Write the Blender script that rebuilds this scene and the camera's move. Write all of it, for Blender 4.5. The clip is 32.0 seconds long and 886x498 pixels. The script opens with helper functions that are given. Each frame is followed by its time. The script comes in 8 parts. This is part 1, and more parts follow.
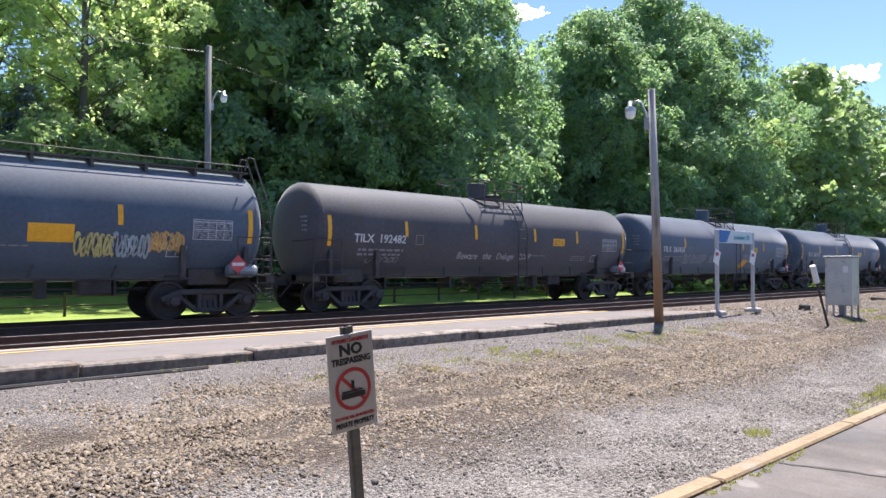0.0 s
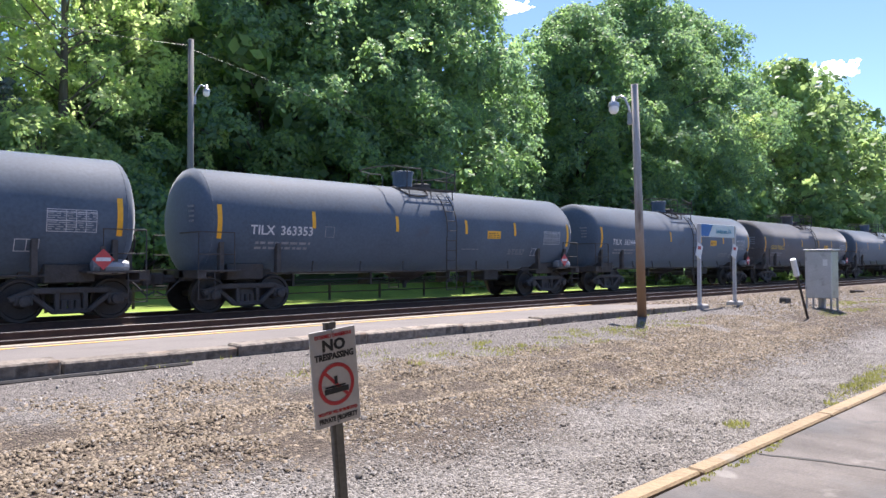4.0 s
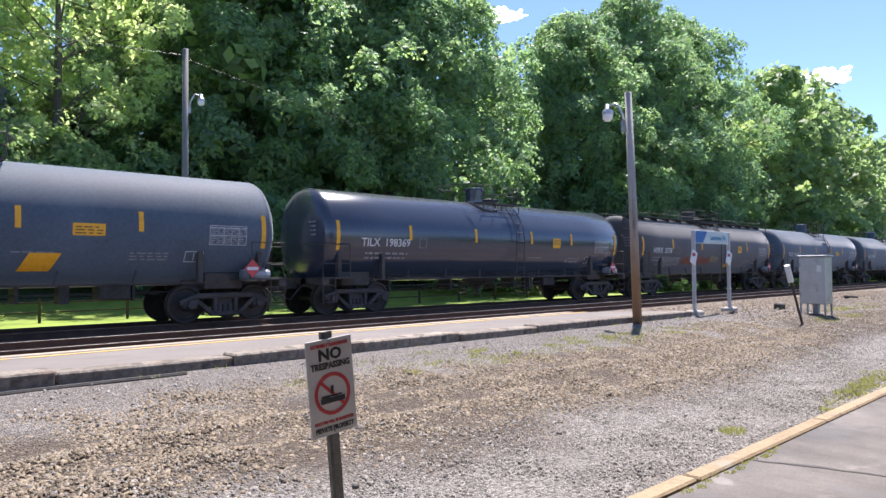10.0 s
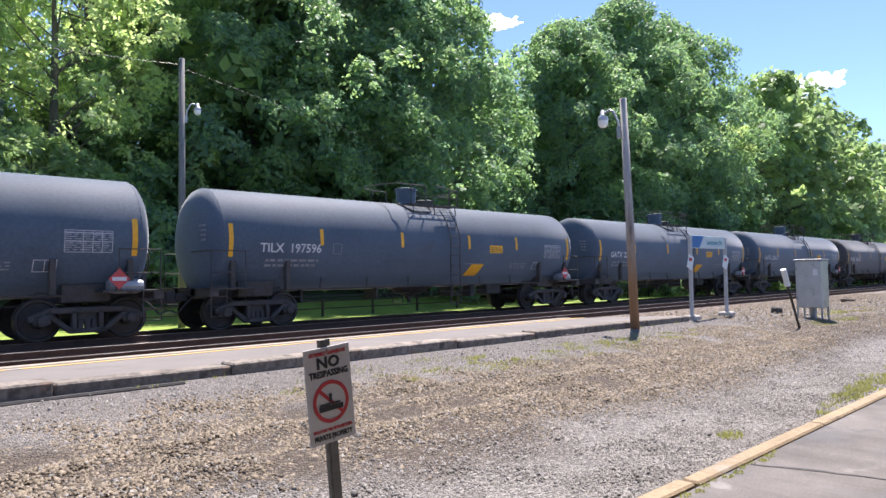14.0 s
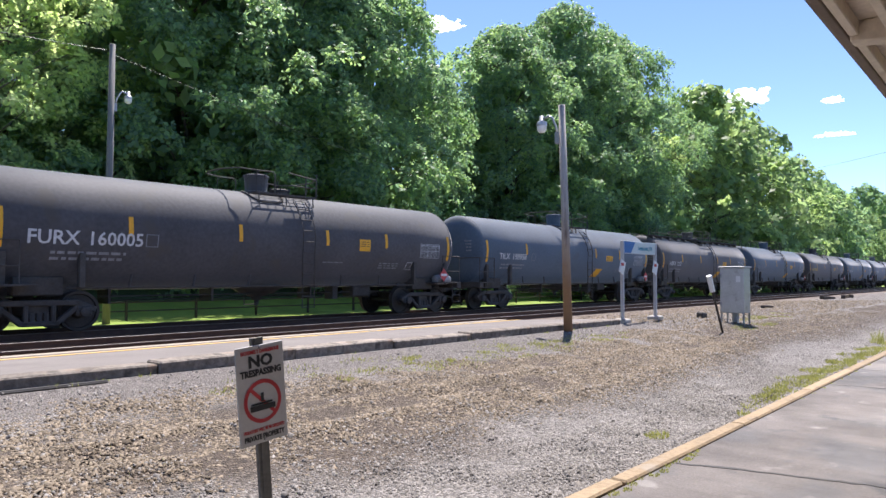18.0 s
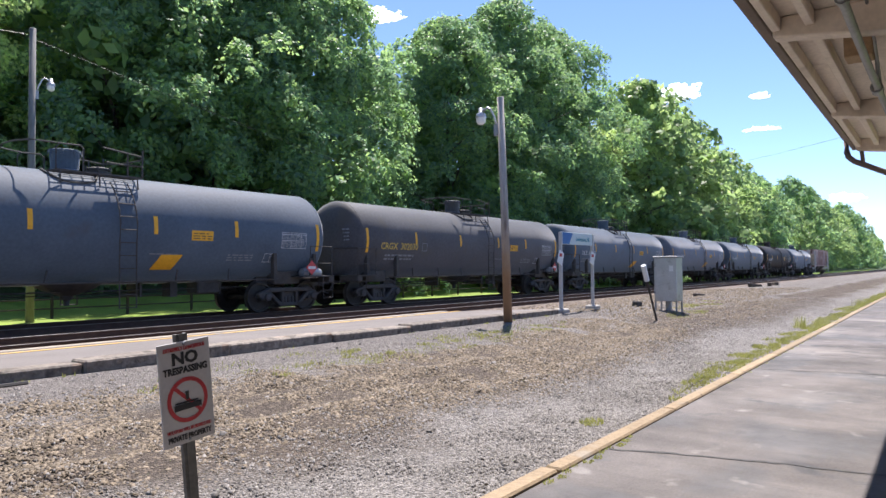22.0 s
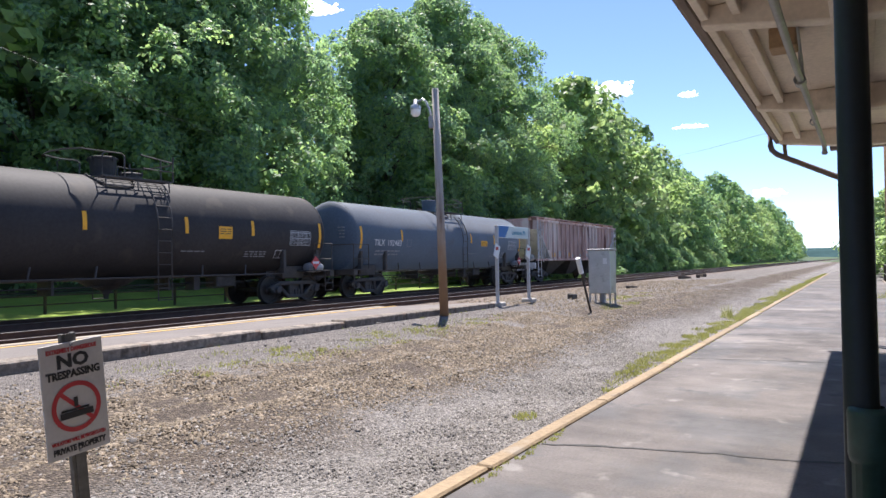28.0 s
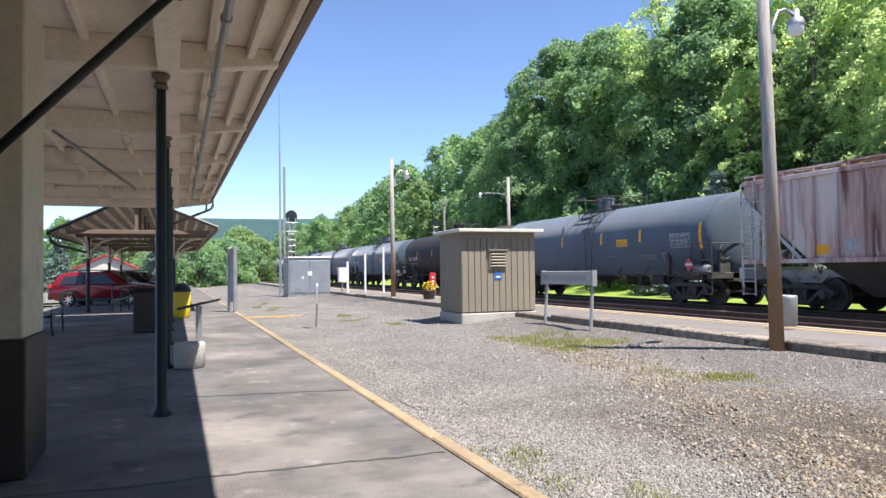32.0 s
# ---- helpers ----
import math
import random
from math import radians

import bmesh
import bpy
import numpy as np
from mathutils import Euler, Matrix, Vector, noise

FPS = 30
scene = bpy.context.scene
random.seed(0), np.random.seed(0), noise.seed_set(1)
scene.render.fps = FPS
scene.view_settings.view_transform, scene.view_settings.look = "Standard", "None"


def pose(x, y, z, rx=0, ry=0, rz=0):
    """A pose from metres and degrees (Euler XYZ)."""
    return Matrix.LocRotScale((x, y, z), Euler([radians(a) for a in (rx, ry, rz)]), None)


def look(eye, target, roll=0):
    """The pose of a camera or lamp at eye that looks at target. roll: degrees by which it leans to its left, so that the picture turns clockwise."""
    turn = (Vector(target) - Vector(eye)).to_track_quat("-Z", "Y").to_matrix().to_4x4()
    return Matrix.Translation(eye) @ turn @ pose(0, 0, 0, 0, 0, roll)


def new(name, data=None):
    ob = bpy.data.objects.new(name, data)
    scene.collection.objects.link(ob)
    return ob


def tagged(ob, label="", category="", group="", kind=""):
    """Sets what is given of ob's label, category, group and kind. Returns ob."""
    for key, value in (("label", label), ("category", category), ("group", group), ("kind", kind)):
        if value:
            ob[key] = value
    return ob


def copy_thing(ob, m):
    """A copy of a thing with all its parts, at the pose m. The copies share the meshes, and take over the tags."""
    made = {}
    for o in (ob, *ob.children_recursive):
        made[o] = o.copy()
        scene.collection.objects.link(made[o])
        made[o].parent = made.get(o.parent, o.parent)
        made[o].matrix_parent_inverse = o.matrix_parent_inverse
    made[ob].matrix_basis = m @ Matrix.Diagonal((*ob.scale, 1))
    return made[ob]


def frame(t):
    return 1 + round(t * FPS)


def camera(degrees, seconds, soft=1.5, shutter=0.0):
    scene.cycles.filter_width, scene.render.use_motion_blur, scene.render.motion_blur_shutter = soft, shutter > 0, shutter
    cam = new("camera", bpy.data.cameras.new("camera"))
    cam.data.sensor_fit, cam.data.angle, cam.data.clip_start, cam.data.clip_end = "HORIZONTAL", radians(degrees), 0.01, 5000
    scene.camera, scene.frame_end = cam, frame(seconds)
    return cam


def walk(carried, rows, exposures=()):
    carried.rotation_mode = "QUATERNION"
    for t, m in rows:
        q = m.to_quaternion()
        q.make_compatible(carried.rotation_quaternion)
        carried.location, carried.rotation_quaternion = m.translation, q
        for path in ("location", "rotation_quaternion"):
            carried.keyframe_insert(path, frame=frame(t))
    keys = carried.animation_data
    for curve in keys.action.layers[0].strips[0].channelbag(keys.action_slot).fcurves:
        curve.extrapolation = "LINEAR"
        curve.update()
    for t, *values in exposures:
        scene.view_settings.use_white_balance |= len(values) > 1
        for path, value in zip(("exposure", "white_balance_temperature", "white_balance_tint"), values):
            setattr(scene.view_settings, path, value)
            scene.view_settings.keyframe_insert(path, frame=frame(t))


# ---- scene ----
cam = camera(65.9, 32.0)
PATH = [
    (0, (0.561, -0.097, 1.342), (1.894, 1.393, 1.397), 0.1),
    (0.5, (0.55, -0.111, 1.345), (1.886, 1.377, 1.402), 0.2),
    (1, (0.546, -0.114, 1.347), (1.891, 1.366, 1.405), 0.1),
    (1.5, (0.552, -0.111, 1.346), (1.897, 1.368, 1.401), 0.2),
    (2, (0.546, -0.126, 1.35), (1.893, 1.351, 1.401), 0.1),
    (2.5, (0.551, -0.128, 1.351), (1.899, 1.348, 1.396), 0.0),
    (3, (0.553, -0.128, 1.349), (1.91, 1.34, 1.39), 0.2),
    (3.5, (0.559, -0.125, 1.348), (1.921, 1.338, 1.385), -0.1),
    (5.5, (0.554, -0.124, 1.348), (1.926, 1.331, 1.397), 0.0),
    (6, (0.552, -0.129, 1.349), (1.924, 1.325, 1.404), -0.2),
    (6.5, (0.553, -0.126, 1.349), (1.926, 1.326, 1.407), -0.3),
    (7, (0.552, -0.127, 1.348), (1.926, 1.326, 1.41), -0.4),
    (7.5, (0.544, -0.138, 1.352), (1.918, 1.314, 1.415), -0.3),
    (8, (0.545, -0.139, 1.353), (1.92, 1.312, 1.416), -0.2),
    (8.5, (0.549, -0.138, 1.353), (1.923, 1.314, 1.413), -0.2),
    (9, (0.552, -0.125, 1.349), (1.927, 1.326, 1.409), -0.1),
    (9.5, (0.55, -0.131, 1.349), (1.922, 1.323, 1.41), -0.2),
    (10, (0.551, -0.129, 1.353), (1.925, 1.322, 1.414), -0.4),
    (10.5, (0.552, -0.131, 1.352), (1.928, 1.319, 1.416), -0.6),
    (11, (0.554, -0.133, 1.352), (1.931, 1.317, 1.418), -0.7),
    (11.5, (0.55, -0.137, 1.354), (1.928, 1.312, 1.422), -0.6),
    (12, (0.553, -0.131, 1.353), (1.93, 1.318, 1.423), -0.5),
    (12.5, (0.555, -0.13, 1.354), (1.93, 1.32, 1.431), -0.7),
    (13, (0.552, -0.134, 1.353), (1.926, 1.317, 1.434), -0.9),
    (13.5, (0.549, -0.14, 1.354), (1.923, 1.311, 1.435), -1.0),
    (14, (0.538, -0.148, 1.356), (1.918, 1.298, 1.437), -0.9),
    (14.5, (0.547, -0.142, 1.354), (1.936, 1.294, 1.435), -0.9),
    (15, (0.545, -0.145, 1.351), (1.962, 1.263, 1.432), -0.7),
    (15.5, (0.546, -0.139, 1.351), (2.012, 1.22, 1.43), -0.4),
    (17.5, (0.547, -0.132, 1.347), (2.044, 1.192, 1.425), 0.0),
    (18, (0.548, -0.131, 1.348), (2.053, 1.183, 1.43), 0.2),
    (18.5, (0.553, -0.131, 1.347), (2.081, 1.156, 1.431), 0.1),
    (19, (0.558, -0.131, 1.348), (2.095, 1.145, 1.435), -0.2),
    (19.5, (0.561, -0.131, 1.348), (2.109, 1.133, 1.435), -0.3),
    (20, (0.563, -0.135, 1.346), (2.114, 1.124, 1.429), -0.2),
    (20.5, (0.569, -0.137, 1.347), (2.121, 1.123, 1.425), -0.5),
    (21, (0.572, -0.135, 1.345), (2.126, 1.121, 1.42), -0.4),
    (21.5, (0.587, -0.141, 1.344), (2.159, 1.094, 1.411), -0.4),
    (22, (0.617, -0.142, 1.344), (2.228, 1.042, 1.403), -0.4),
    (22.5, (0.641, -0.145, 1.34), (2.291, 0.984, 1.396), -0.5),
    (23, (0.655, -0.136, 1.336), (2.345, 0.933, 1.386), -0.5),
    (23.5, (0.674, -0.159, 1.335), (2.373, 0.897, 1.378), -0.8),
    (24, (0.709, -0.171, 1.332), (2.415, 0.871, 1.374), -0.5),
    (24.5, (0.729, -0.168, 1.333), (2.444, 0.86, 1.373), -0.6),
    (26.5, (0.557, -0.096, 1.341), (2.301, 0.881, 1.382), -0.3),
    (27, (0.656, -0.085, 1.341), (2.409, 0.877, 1.394), 0.2),
    (27.5, (0.767, -0.094, 1.335), (2.525, 0.859, 1.389), -0.9),
    (28, (0.843, -0.091, 1.317), (2.553, 0.946, 1.36), -0.9),
    (28.5, (0.852, -0.059, 1.314), (2.459, 1.131, 1.336), 0.1),
    (29, (0.797, -0.017, 1.317), (2.375, 1.211, 1.328), -0.3),
    (29.5, (0.69, 0.065, 1.306), (2.055, 1.526, 1.362), 0.7),
    (29.6, (0.666, 0.078, 1.301), (1.913, 1.641, 1.348), 0.9),
    (29.7, (0.646, 0.089, 1.302), (1.747, 1.757, 1.358), 0.4),
    (30, (0.59, 0.106, 1.312), (1.083, 2.044, 1.36), 0.5),
    (30.2, (0.539, 0.09, 1.32), (0.637, 2.087, 1.382), 1.4),
    (30.4, (0.428, 0.058, 1.32), (0.03, 2.017, 1.379), 2.9),
    (30.6, (0.3, 0.028, 1.319), (-0.519, 1.853, 1.347), 2.8),
    (30.8, (0.207, 0.019, 1.317), (-0.94, 1.657, 1.293), 0.5),
    (31, (0.159, 0, 1.315), (-1.221, 1.447, 1.278), -0.4),
    (31.5, (0.101, -0.007, 1.327), (-1.64, 0.975, 1.343), -0.4),
    (32, (0.034, 0.05, 1.338), (-1.827, 0.78, 1.401), -0.8),
]
walk(cam, [(t, look(*m)) for t, *m in PATH],
     exposures=[(0, 1.29, 6330, 18), (14, 1.27, 6330, 18), (20, 1.11, 6330, 17), (29.4, 1.12, 6380, 16), (30, 1.36, 6450, 14), (30.7, 1.42, 6450, 14), (32, 1.20, 6450, 13)])

# ==== world and light ====
world = bpy.data.worlds.new("sky_world")
scene.world = world
world.use_nodes = True
wn, wl = world.node_tree.nodes, world.node_tree.links
wn.clear()
w_out = wn.new("ShaderNodeOutputWorld")
w_bg = wn.new("ShaderNodeBackground")
w_sky = wn.new("ShaderNodeTexSky")
w_sky.sky_type = "NISHITA"
w_sky.sun_disc = False
SUN_DIR = Vector((0.40, 0.255, 1.0)).normalized()
w_sky.sun_elevation = math.asin(SUN_DIR.z)
w_sky.sun_rotation = math.atan2(SUN_DIR.x, SUN_DIR.y)
w_sky.altitude = 2400.0
w_sky.air_density, w_sky.dust_density, w_sky.ozone_density = 0.78, 0.03, 3.0
w_bg.inputs["Strength"].default_value = 0.128
wl.new(w_sky.outputs["Color"], w_bg.inputs["Color"])
wl.new(w_bg.outputs["Background"], w_out.inputs["Surface"])
sun_data = bpy.data.lights.new("sun", "SUN")
sun_data.energy, sun_data.angle, sun_data.color = 4.8, radians(0.55), (1.0, 0.955, 0.88)
sun = new("sun", sun_data)
sun.matrix_world = look(SUN_DIR * 100, (0, 0, 0))


# ==== materials ====
MATS = {}


def mat(name, base, rough=0.7, metal=0.0, vary=0.12, scale=3.0, fine=40.0, bump=0.15, spots=None, piece=0.0, island=0.0, spec=0.4, streak=False):
    """A surface with two scales of variation; spots: (colour, threshold, scale) of stains or wear."""
    if name in MATS:
        return MATS[name]
    m = bpy.data.materials.new(name)
    m.use_nodes = True
    n, l = m.node_tree.nodes, m.node_tree.links
    bsdf = n["Principled BSDF"]
    bsdf.inputs["Roughness"].default_value = rough
    bsdf.inputs["Metallic"].default_value = metal
    bsdf.inputs["Specular IOR Level"].default_value = spec
    tc = n.new("ShaderNodeTexCoord")
    mp = n.new("ShaderNodeMapping")
    l.new(tc.outputs["Object"], mp.inputs["Vector"])
    if streak:
        mp.inputs["Scale"].default_value = (1.0, 1.0, 0.12)
    big = n.new("ShaderNodeTexNoise")
    big.inputs["Scale"].default_value, big.inputs["Detail"].default_value = scale, 5.0
    small = n.new("ShaderNodeTexNoise")
    small.inputs["Scale"].default_value, small.inputs["Detail"].default_value = fine, 4.0
    l.new(mp.outputs["Vector"], big.inputs["Vector"])
    l.new(mp.outputs["Vector"], small.inputs["Vector"])
    add = n.new("ShaderNodeMath")
    add.operation = "ADD"
    l.new(big.outputs["Fac"], add.inputs[0])
    l.new(small.outputs["Fac"], add.inputs[1])
    rng = n.new("ShaderNodeMapRange")
    rng.inputs["From Min"].default_value, rng.inputs["From Max"].default_value = 0.6, 1.4
    rng.inputs["To Min"].default_value, rng.inputs["To Max"].default_value = 1 - vary * 1.6, 1 + vary * 1.6
    l.new(add.outputs[0], rng.inputs["Value"])
    val = rng.outputs["Result"]
    for amount, kind in ((piece, "object"), (island, "island")):
        if amount:
            src = n.new("ShaderNodeObjectInfo" if kind == "object" else "ShaderNodeNewGeometry")
            r2 = n.new("ShaderNodeMapRange")
            r2.inputs["To Min"].default_value, r2.inputs["To Max"].default_value = 1 - amount, 1 + amount
            l.new(src.outputs["Random" if kind == "object" else "Random Per Island"], r2.inputs["Value"])
            mu = n.new("ShaderNodeMath")
            mu.operation = "MULTIPLY"
            l.new(val, mu.inputs[0])
            l.new(r2.outputs["Result"], mu.inputs[1])
            val = mu.outputs[0]
    mix = n.new("ShaderNodeMix")
    mix.data_type, mix.blend_type = "RGBA", "MULTIPLY"
    mix.inputs["Factor"].default_value = 1.0
    mix.inputs["A"].default_value = (*base, 1)
    comb = n.new("ShaderNodeCombineColor")
    for k in range(3):
        l.new(val, comb.inputs[k])
    l.new(comb.outputs["Color"], mix.inputs["B"])
    col = mix.outputs["Result"]
    for colour, thr, sc in spots or ():
        sp = n.new("ShaderNodeTexNoise")
        sp.inputs["Scale"].default_value, sp.inputs["Detail"].default_value = sc, 6.0
        l.new(mp.outputs["Vector"], sp.inputs["Vector"])
        ramp = n.new("ShaderNodeMapRange")
        ramp.inputs["From Min"].default_value, ramp.inputs["From Max"].default_value = thr, thr + 0.09
        l.new(sp.outputs["Fac"], ramp.inputs["Value"])
        mx = n.new("ShaderNodeMix")
        mx.data_type = "RGBA"
        l.new(ramp.outputs["Result"], mx.inputs["Factor"])
        l.new(col, mx.inputs["A"])
        mx.inputs["B"].default_value = (*colour, 1)
        col = mx.outputs["Result"]
    l.new(col, bsdf.inputs["Base Color"])
    if bump:
        bp = n.new("ShaderNodeBump")
        bp.inputs["Strength"].default_value, bp.inputs["Distance"].default_value = bump, 0.02
        l.new(small.outputs["Fac"], bp.inputs["Height"])
        l.new(bp.outputs["Normal"], bsdf.inputs["Normal"])
    MATS[name] = m
    return m


def leaf_mat(name, base, light, trans=0.4):
    """Foliage: tone from clump to clump, with light coming through the leaves."""
    m = bpy.data.materials.new(name)
    m.use_nodes = True
    n, l = m.node_tree.nodes, m.node_tree.links
    bsdf = n["Principled BSDF"]
    out = n["Material Output"]
    bsdf.inputs["Roughness"].default_value = 0.45
    bsdf.inputs["Specular IOR Level"].default_value = 0.32
    geo = n.new("ShaderNodeNewGeometry")
    tc = n.new("ShaderNodeTexCoord")
    big = n.new("ShaderNodeTexNoise")
    big.inputs["Scale"].default_value, big.inputs["Detail"].default_value = 0.5, 3.0
    l.new(tc.outputs["Object"], big.inputs["Vector"])
    add = n.new("ShaderNodeMath")
    add.operation = "MULTIPLY_ADD"
    l.new(geo.outputs["Random Per Island"], add.inputs[0])
    add.inputs[1].default_value = 0.55
    l.new(big.outputs["Fac"], add.inputs[2])
    rng = n.new("ShaderNodeMapRange")
    rng.inputs["From Min"].default_value, rng.inputs["From Max"].default_value = 0.35, 1.15
    l.new(add.outputs[0], rng.inputs["Value"])
    mx = n.new("ShaderNodeMix")
    mx.data_type = "RGBA"
    mx.inputs["A"].default_value, mx.inputs["B"].default_value = (*base, 1), (*light, 1)
    l.new(rng.outputs["Result"], mx.inputs["Factor"])
    l.new(mx.outputs["Result"], bsdf.inputs["Base Color"])
    tr = n.new("ShaderNodeBsdfTranslucent")
    thin = n.new("ShaderNodeMix")
    thin.data_type, thin.blend_type = "RGBA", "MULTIPLY"
    thin.inputs["Factor"].default_value = 1.0
    thin.inputs["B"].default_value = (1.55, 1.5, 1.25, 1)
    thin.clamp_result = False
    l.new(mx.outputs["Result"], thin.inputs["A"])
    l.new(thin.outputs["Result"], tr.inputs["Color"])
    ms = n.new("ShaderNodeMixShader")
    ms.inputs["Fac"].default_value = trans
    l.new(bsdf.outputs["BSDF"], ms.inputs[1])
    l.new(tr.outputs["BSDF"], ms.inputs[2])
    l.new(ms.outputs["Shader"], out.inputs["Surface"])
    return m


M_TANK = mat("tank_black_paint", (0.086, 0.118, 0.156), 0.68, 0.0, 0.15, 0.7, 14.0, 0.04, [((0.085, 0.095, 0.112), 0.64, 0.9)], spec=0.22)
M_TANK_B = mat("tank_weathered_paint", (0.081, 0.079, 0.084), 0.68, 0.0, 0.18, 0.8, 12.0, 0.06, [((0.085, 0.078, 0.072), 0.57, 1.2)], spec=0.22)
M_TANK_G = mat("tank_glossy_paint", (0.028, 0.040, 0.066), 0.20, 0.0, 0.1, 0.6, 10.0, 0.02, spec=0.85)
M_TANK_K = mat("tank_dull_black_paint", (0.034, 0.032, 0.032), 0.68, 0.0, 0.18, 0.8, 12.0, 0.06, [((0.055, 0.048, 0.042), 0.58, 1.2)], spec=0.22)
M_TANK_L = mat("tank_faded_blue_paint", (0.136, 0.155, 0.193), 0.68, 0.0, 0.16, 0.8, 12.0, 0.05, [((0.14, 0.145, 0.155), 0.58, 1.1)], spec=0.22)
M_UNDER = mat("dusty_black_steel", (0.060, 0.056, 0.052), 0.75, 0.0, 0.25, 4.0, 30.0, 0.2, [((0.05, 0.042, 0.035), 0.58, 5.0)])
M_WHEEL = mat("worn_wheel_steel", (0.05, 0.045, 0.04), 0.6, 0.4, 0.25, 5.0, 30.0, 0.1)
M_YEL = mat("yellow_reflective_tape", (0.72, 0.36, 0.02), 0.5, 0.0, 0.12, 8.0, 40.0, 0.02)
M_WHITE_DECAL = mat("white_stencil_paint", (0.52, 0.53, 0.54), 0.6, 0.0, 0.15, 9.0, 50.0, 0.02)
M_GREY_DECAL = mat("faded_stencil_paint", (0.22, 0.23, 0.25), 0.6, 0.0, 0.2, 9.0, 50.0, 0.02)
M_PALE = mat("pale_chalk_paint", (0.34, 0.35, 0.36), 0.7, 0.0, 0.25, 9.0, 50.0, 0.02)
M_GRAF_Y = mat("pale_yellow_green_spray_paint", (0.42, 0.40, 0.16), 0.6, 0.0, 0.3, 5.0, 30.0, 0.02)
M_GRAF_B = mat("pale_blue_spray_paint", (0.25, 0.33, 0.38), 0.6, 0.0, 0.3, 5.0, 30.0, 0.02)
M_RED_DECAL = mat("red_placard", (0.45, 0.06, 0.06), 0.5, 0.0, 0.1, 9.0, 50.0, 0.02)
M_RED_RUST = mat("rust_red_graffiti", (0.20, 0.07, 0.05), 0.7, 0.0, 0.3, 4.0, 20.0, 0.05)
M_GOLD = mat("gold_stencil_paint", (0.52, 0.36, 0.08), 0.6, 0.0, 0.15, 9.0, 50.0, 0.02)
for m_ in (M_TANK, M_TANK_B, M_TANK_L, M_TANK_G):
    # dry road dust on the paint
    b_ = m_.node_tree.nodes["Principled BSDF"]
    b_.inputs["Sheen Weight"].default_value = 0.3 if m_ is not M_TANK_G else 0.1
    b_.inputs["Sheen Roughness"].default_value = 0.45
    b_.inputs["Diffuse Roughness"].default_value = 0.8
M_HOPPER = mat("rusty_brown_hopper_paint", (0.40, 0.275, 0.245), 0.8, 0.0, 0.3, 1.6, 14.0, 0.12, [((0.56, 0.485, 0.455), 0.52, 0.9), ((0.15, 0.075, 0.06), 0.56, 1.9), ((0.62, 0.58, 0.56), 0.63, 4.5)], streak=True)
M_SLOPE = mat("pale_slope_sheet_paint", (0.66, 0.62, 0.55), 0.75, 0.0, 0.2, 2.0, 20.0, 0.1, [((0.40, 0.33, 0.27), 0.60, 1.6)])
M_HOPPER_G = mat("dusty_grey_hopper_steel", (0.47, 0.47, 0.47), 0.75, 0.0, 0.25, 2.0, 20.0, 0.1, [((0.14, 0.09, 0.07), 0.58, 2.5)])
M_RAIL = mat("rail_head_steel", (0.42, 0.38, 0.36), 0.30, 0.9, 0.15, 3.0, 40.0, 0.03)
M_RAIL_SIDE = mat("rail_rust", (0.085, 0.050, 0.036), 0.85, 0.0, 0.25, 6.0, 40.0, 0.2)
M_TIE = mat("creosote_tie", (0.085, 0.068, 0.056), 0.9, 0.0, 0.3, 5.0, 30.0, 0.4, piece=0.3)
M_BALLAST = mat("dark_brown_ballast", (0.165, 0.130, 0.106), 0.95, 0.0, 0.35, 2.0, 22.0, 0.9, [((0.045, 0.037, 0.032), 0.55, 7.0)])
M_ASPHALT = mat("weathered_asphalt", (0.142, 0.128, 0.119), 0.92, 0.0, 0.16, 0.5, 55.0, 0.35, [((0.120, 0.116, 0.115), 0.50, 0.8), ((0.205, 0.185, 0.168), 0.54, 0.4), ((0.095, 0.092, 0.092), 0.60, 2.2), ((0.22, 0.205, 0.19), 0.62, 3.4)])
# rain-washed streaks across the asphalt and darker worn patches
n_, l_ = M_ASPHALT.node_tree.nodes, M_ASPHALT.node_tree.links
b_ = n_["Principled BSDF"]
tc_ = n_.new("ShaderNodeTexCoord")
old_ = b_.inputs["Base Color"].links[0].from_socket
for scale_, lo_, hi_, det_ in (((1.5, 0.32, 1.0), 0.84, 1.14, 5.0), ((0.45, 0.5, 1.0), 0.64, 1.22, 8.0)):
    mp_ = n_.new("ShaderNodeMapping")
    mp_.inputs["Scale"].default_value = scale_
    mp_.inputs["Rotation"].default_value = (0, 0, 0.22)
    l_.new(tc_.outputs["Object"], mp_.inputs["Vector"])
    no_ = n_.new("ShaderNodeTexNoise")
    no_.inputs["Scale"].default_value, no_.inputs["Detail"].default_value, no_.inputs["Roughness"].default_value = 1.6, det_, 0.65
    l_.new(mp_.outputs["Vector"], no_.inputs["Vector"])
    rg_ = n_.new("ShaderNodeMapRange")
    rg_.inputs["From Min"].default_value, rg_.inputs["From Max"].default_value = 0.34, 0.66
    rg_.inputs["To Min"].default_value, rg_.inputs["To Max"].default_value = lo_, hi_
    l_.new(no_.outputs["Fac"], rg_.inputs["Value"])
    cc_ = n_.new("ShaderNodeCombineColor")
    for k in range(3):
        l_.new(rg_.outputs["Result"], cc_.inputs[k])
    mx_ = n_.new("ShaderNodeMix")
    mx_.data_type, mx_.blend_type = "RGBA", "MULTIPLY"
    mx_.inputs["Factor"].default_value = 1.0
    l_.new(old_, mx_.inputs["A"])
    l_.new(cc_.outputs["Color"], mx_.inputs["B"])
    old_ = mx_.outputs["Result"]
l_.new(old_, b_.inputs["Base Color"])
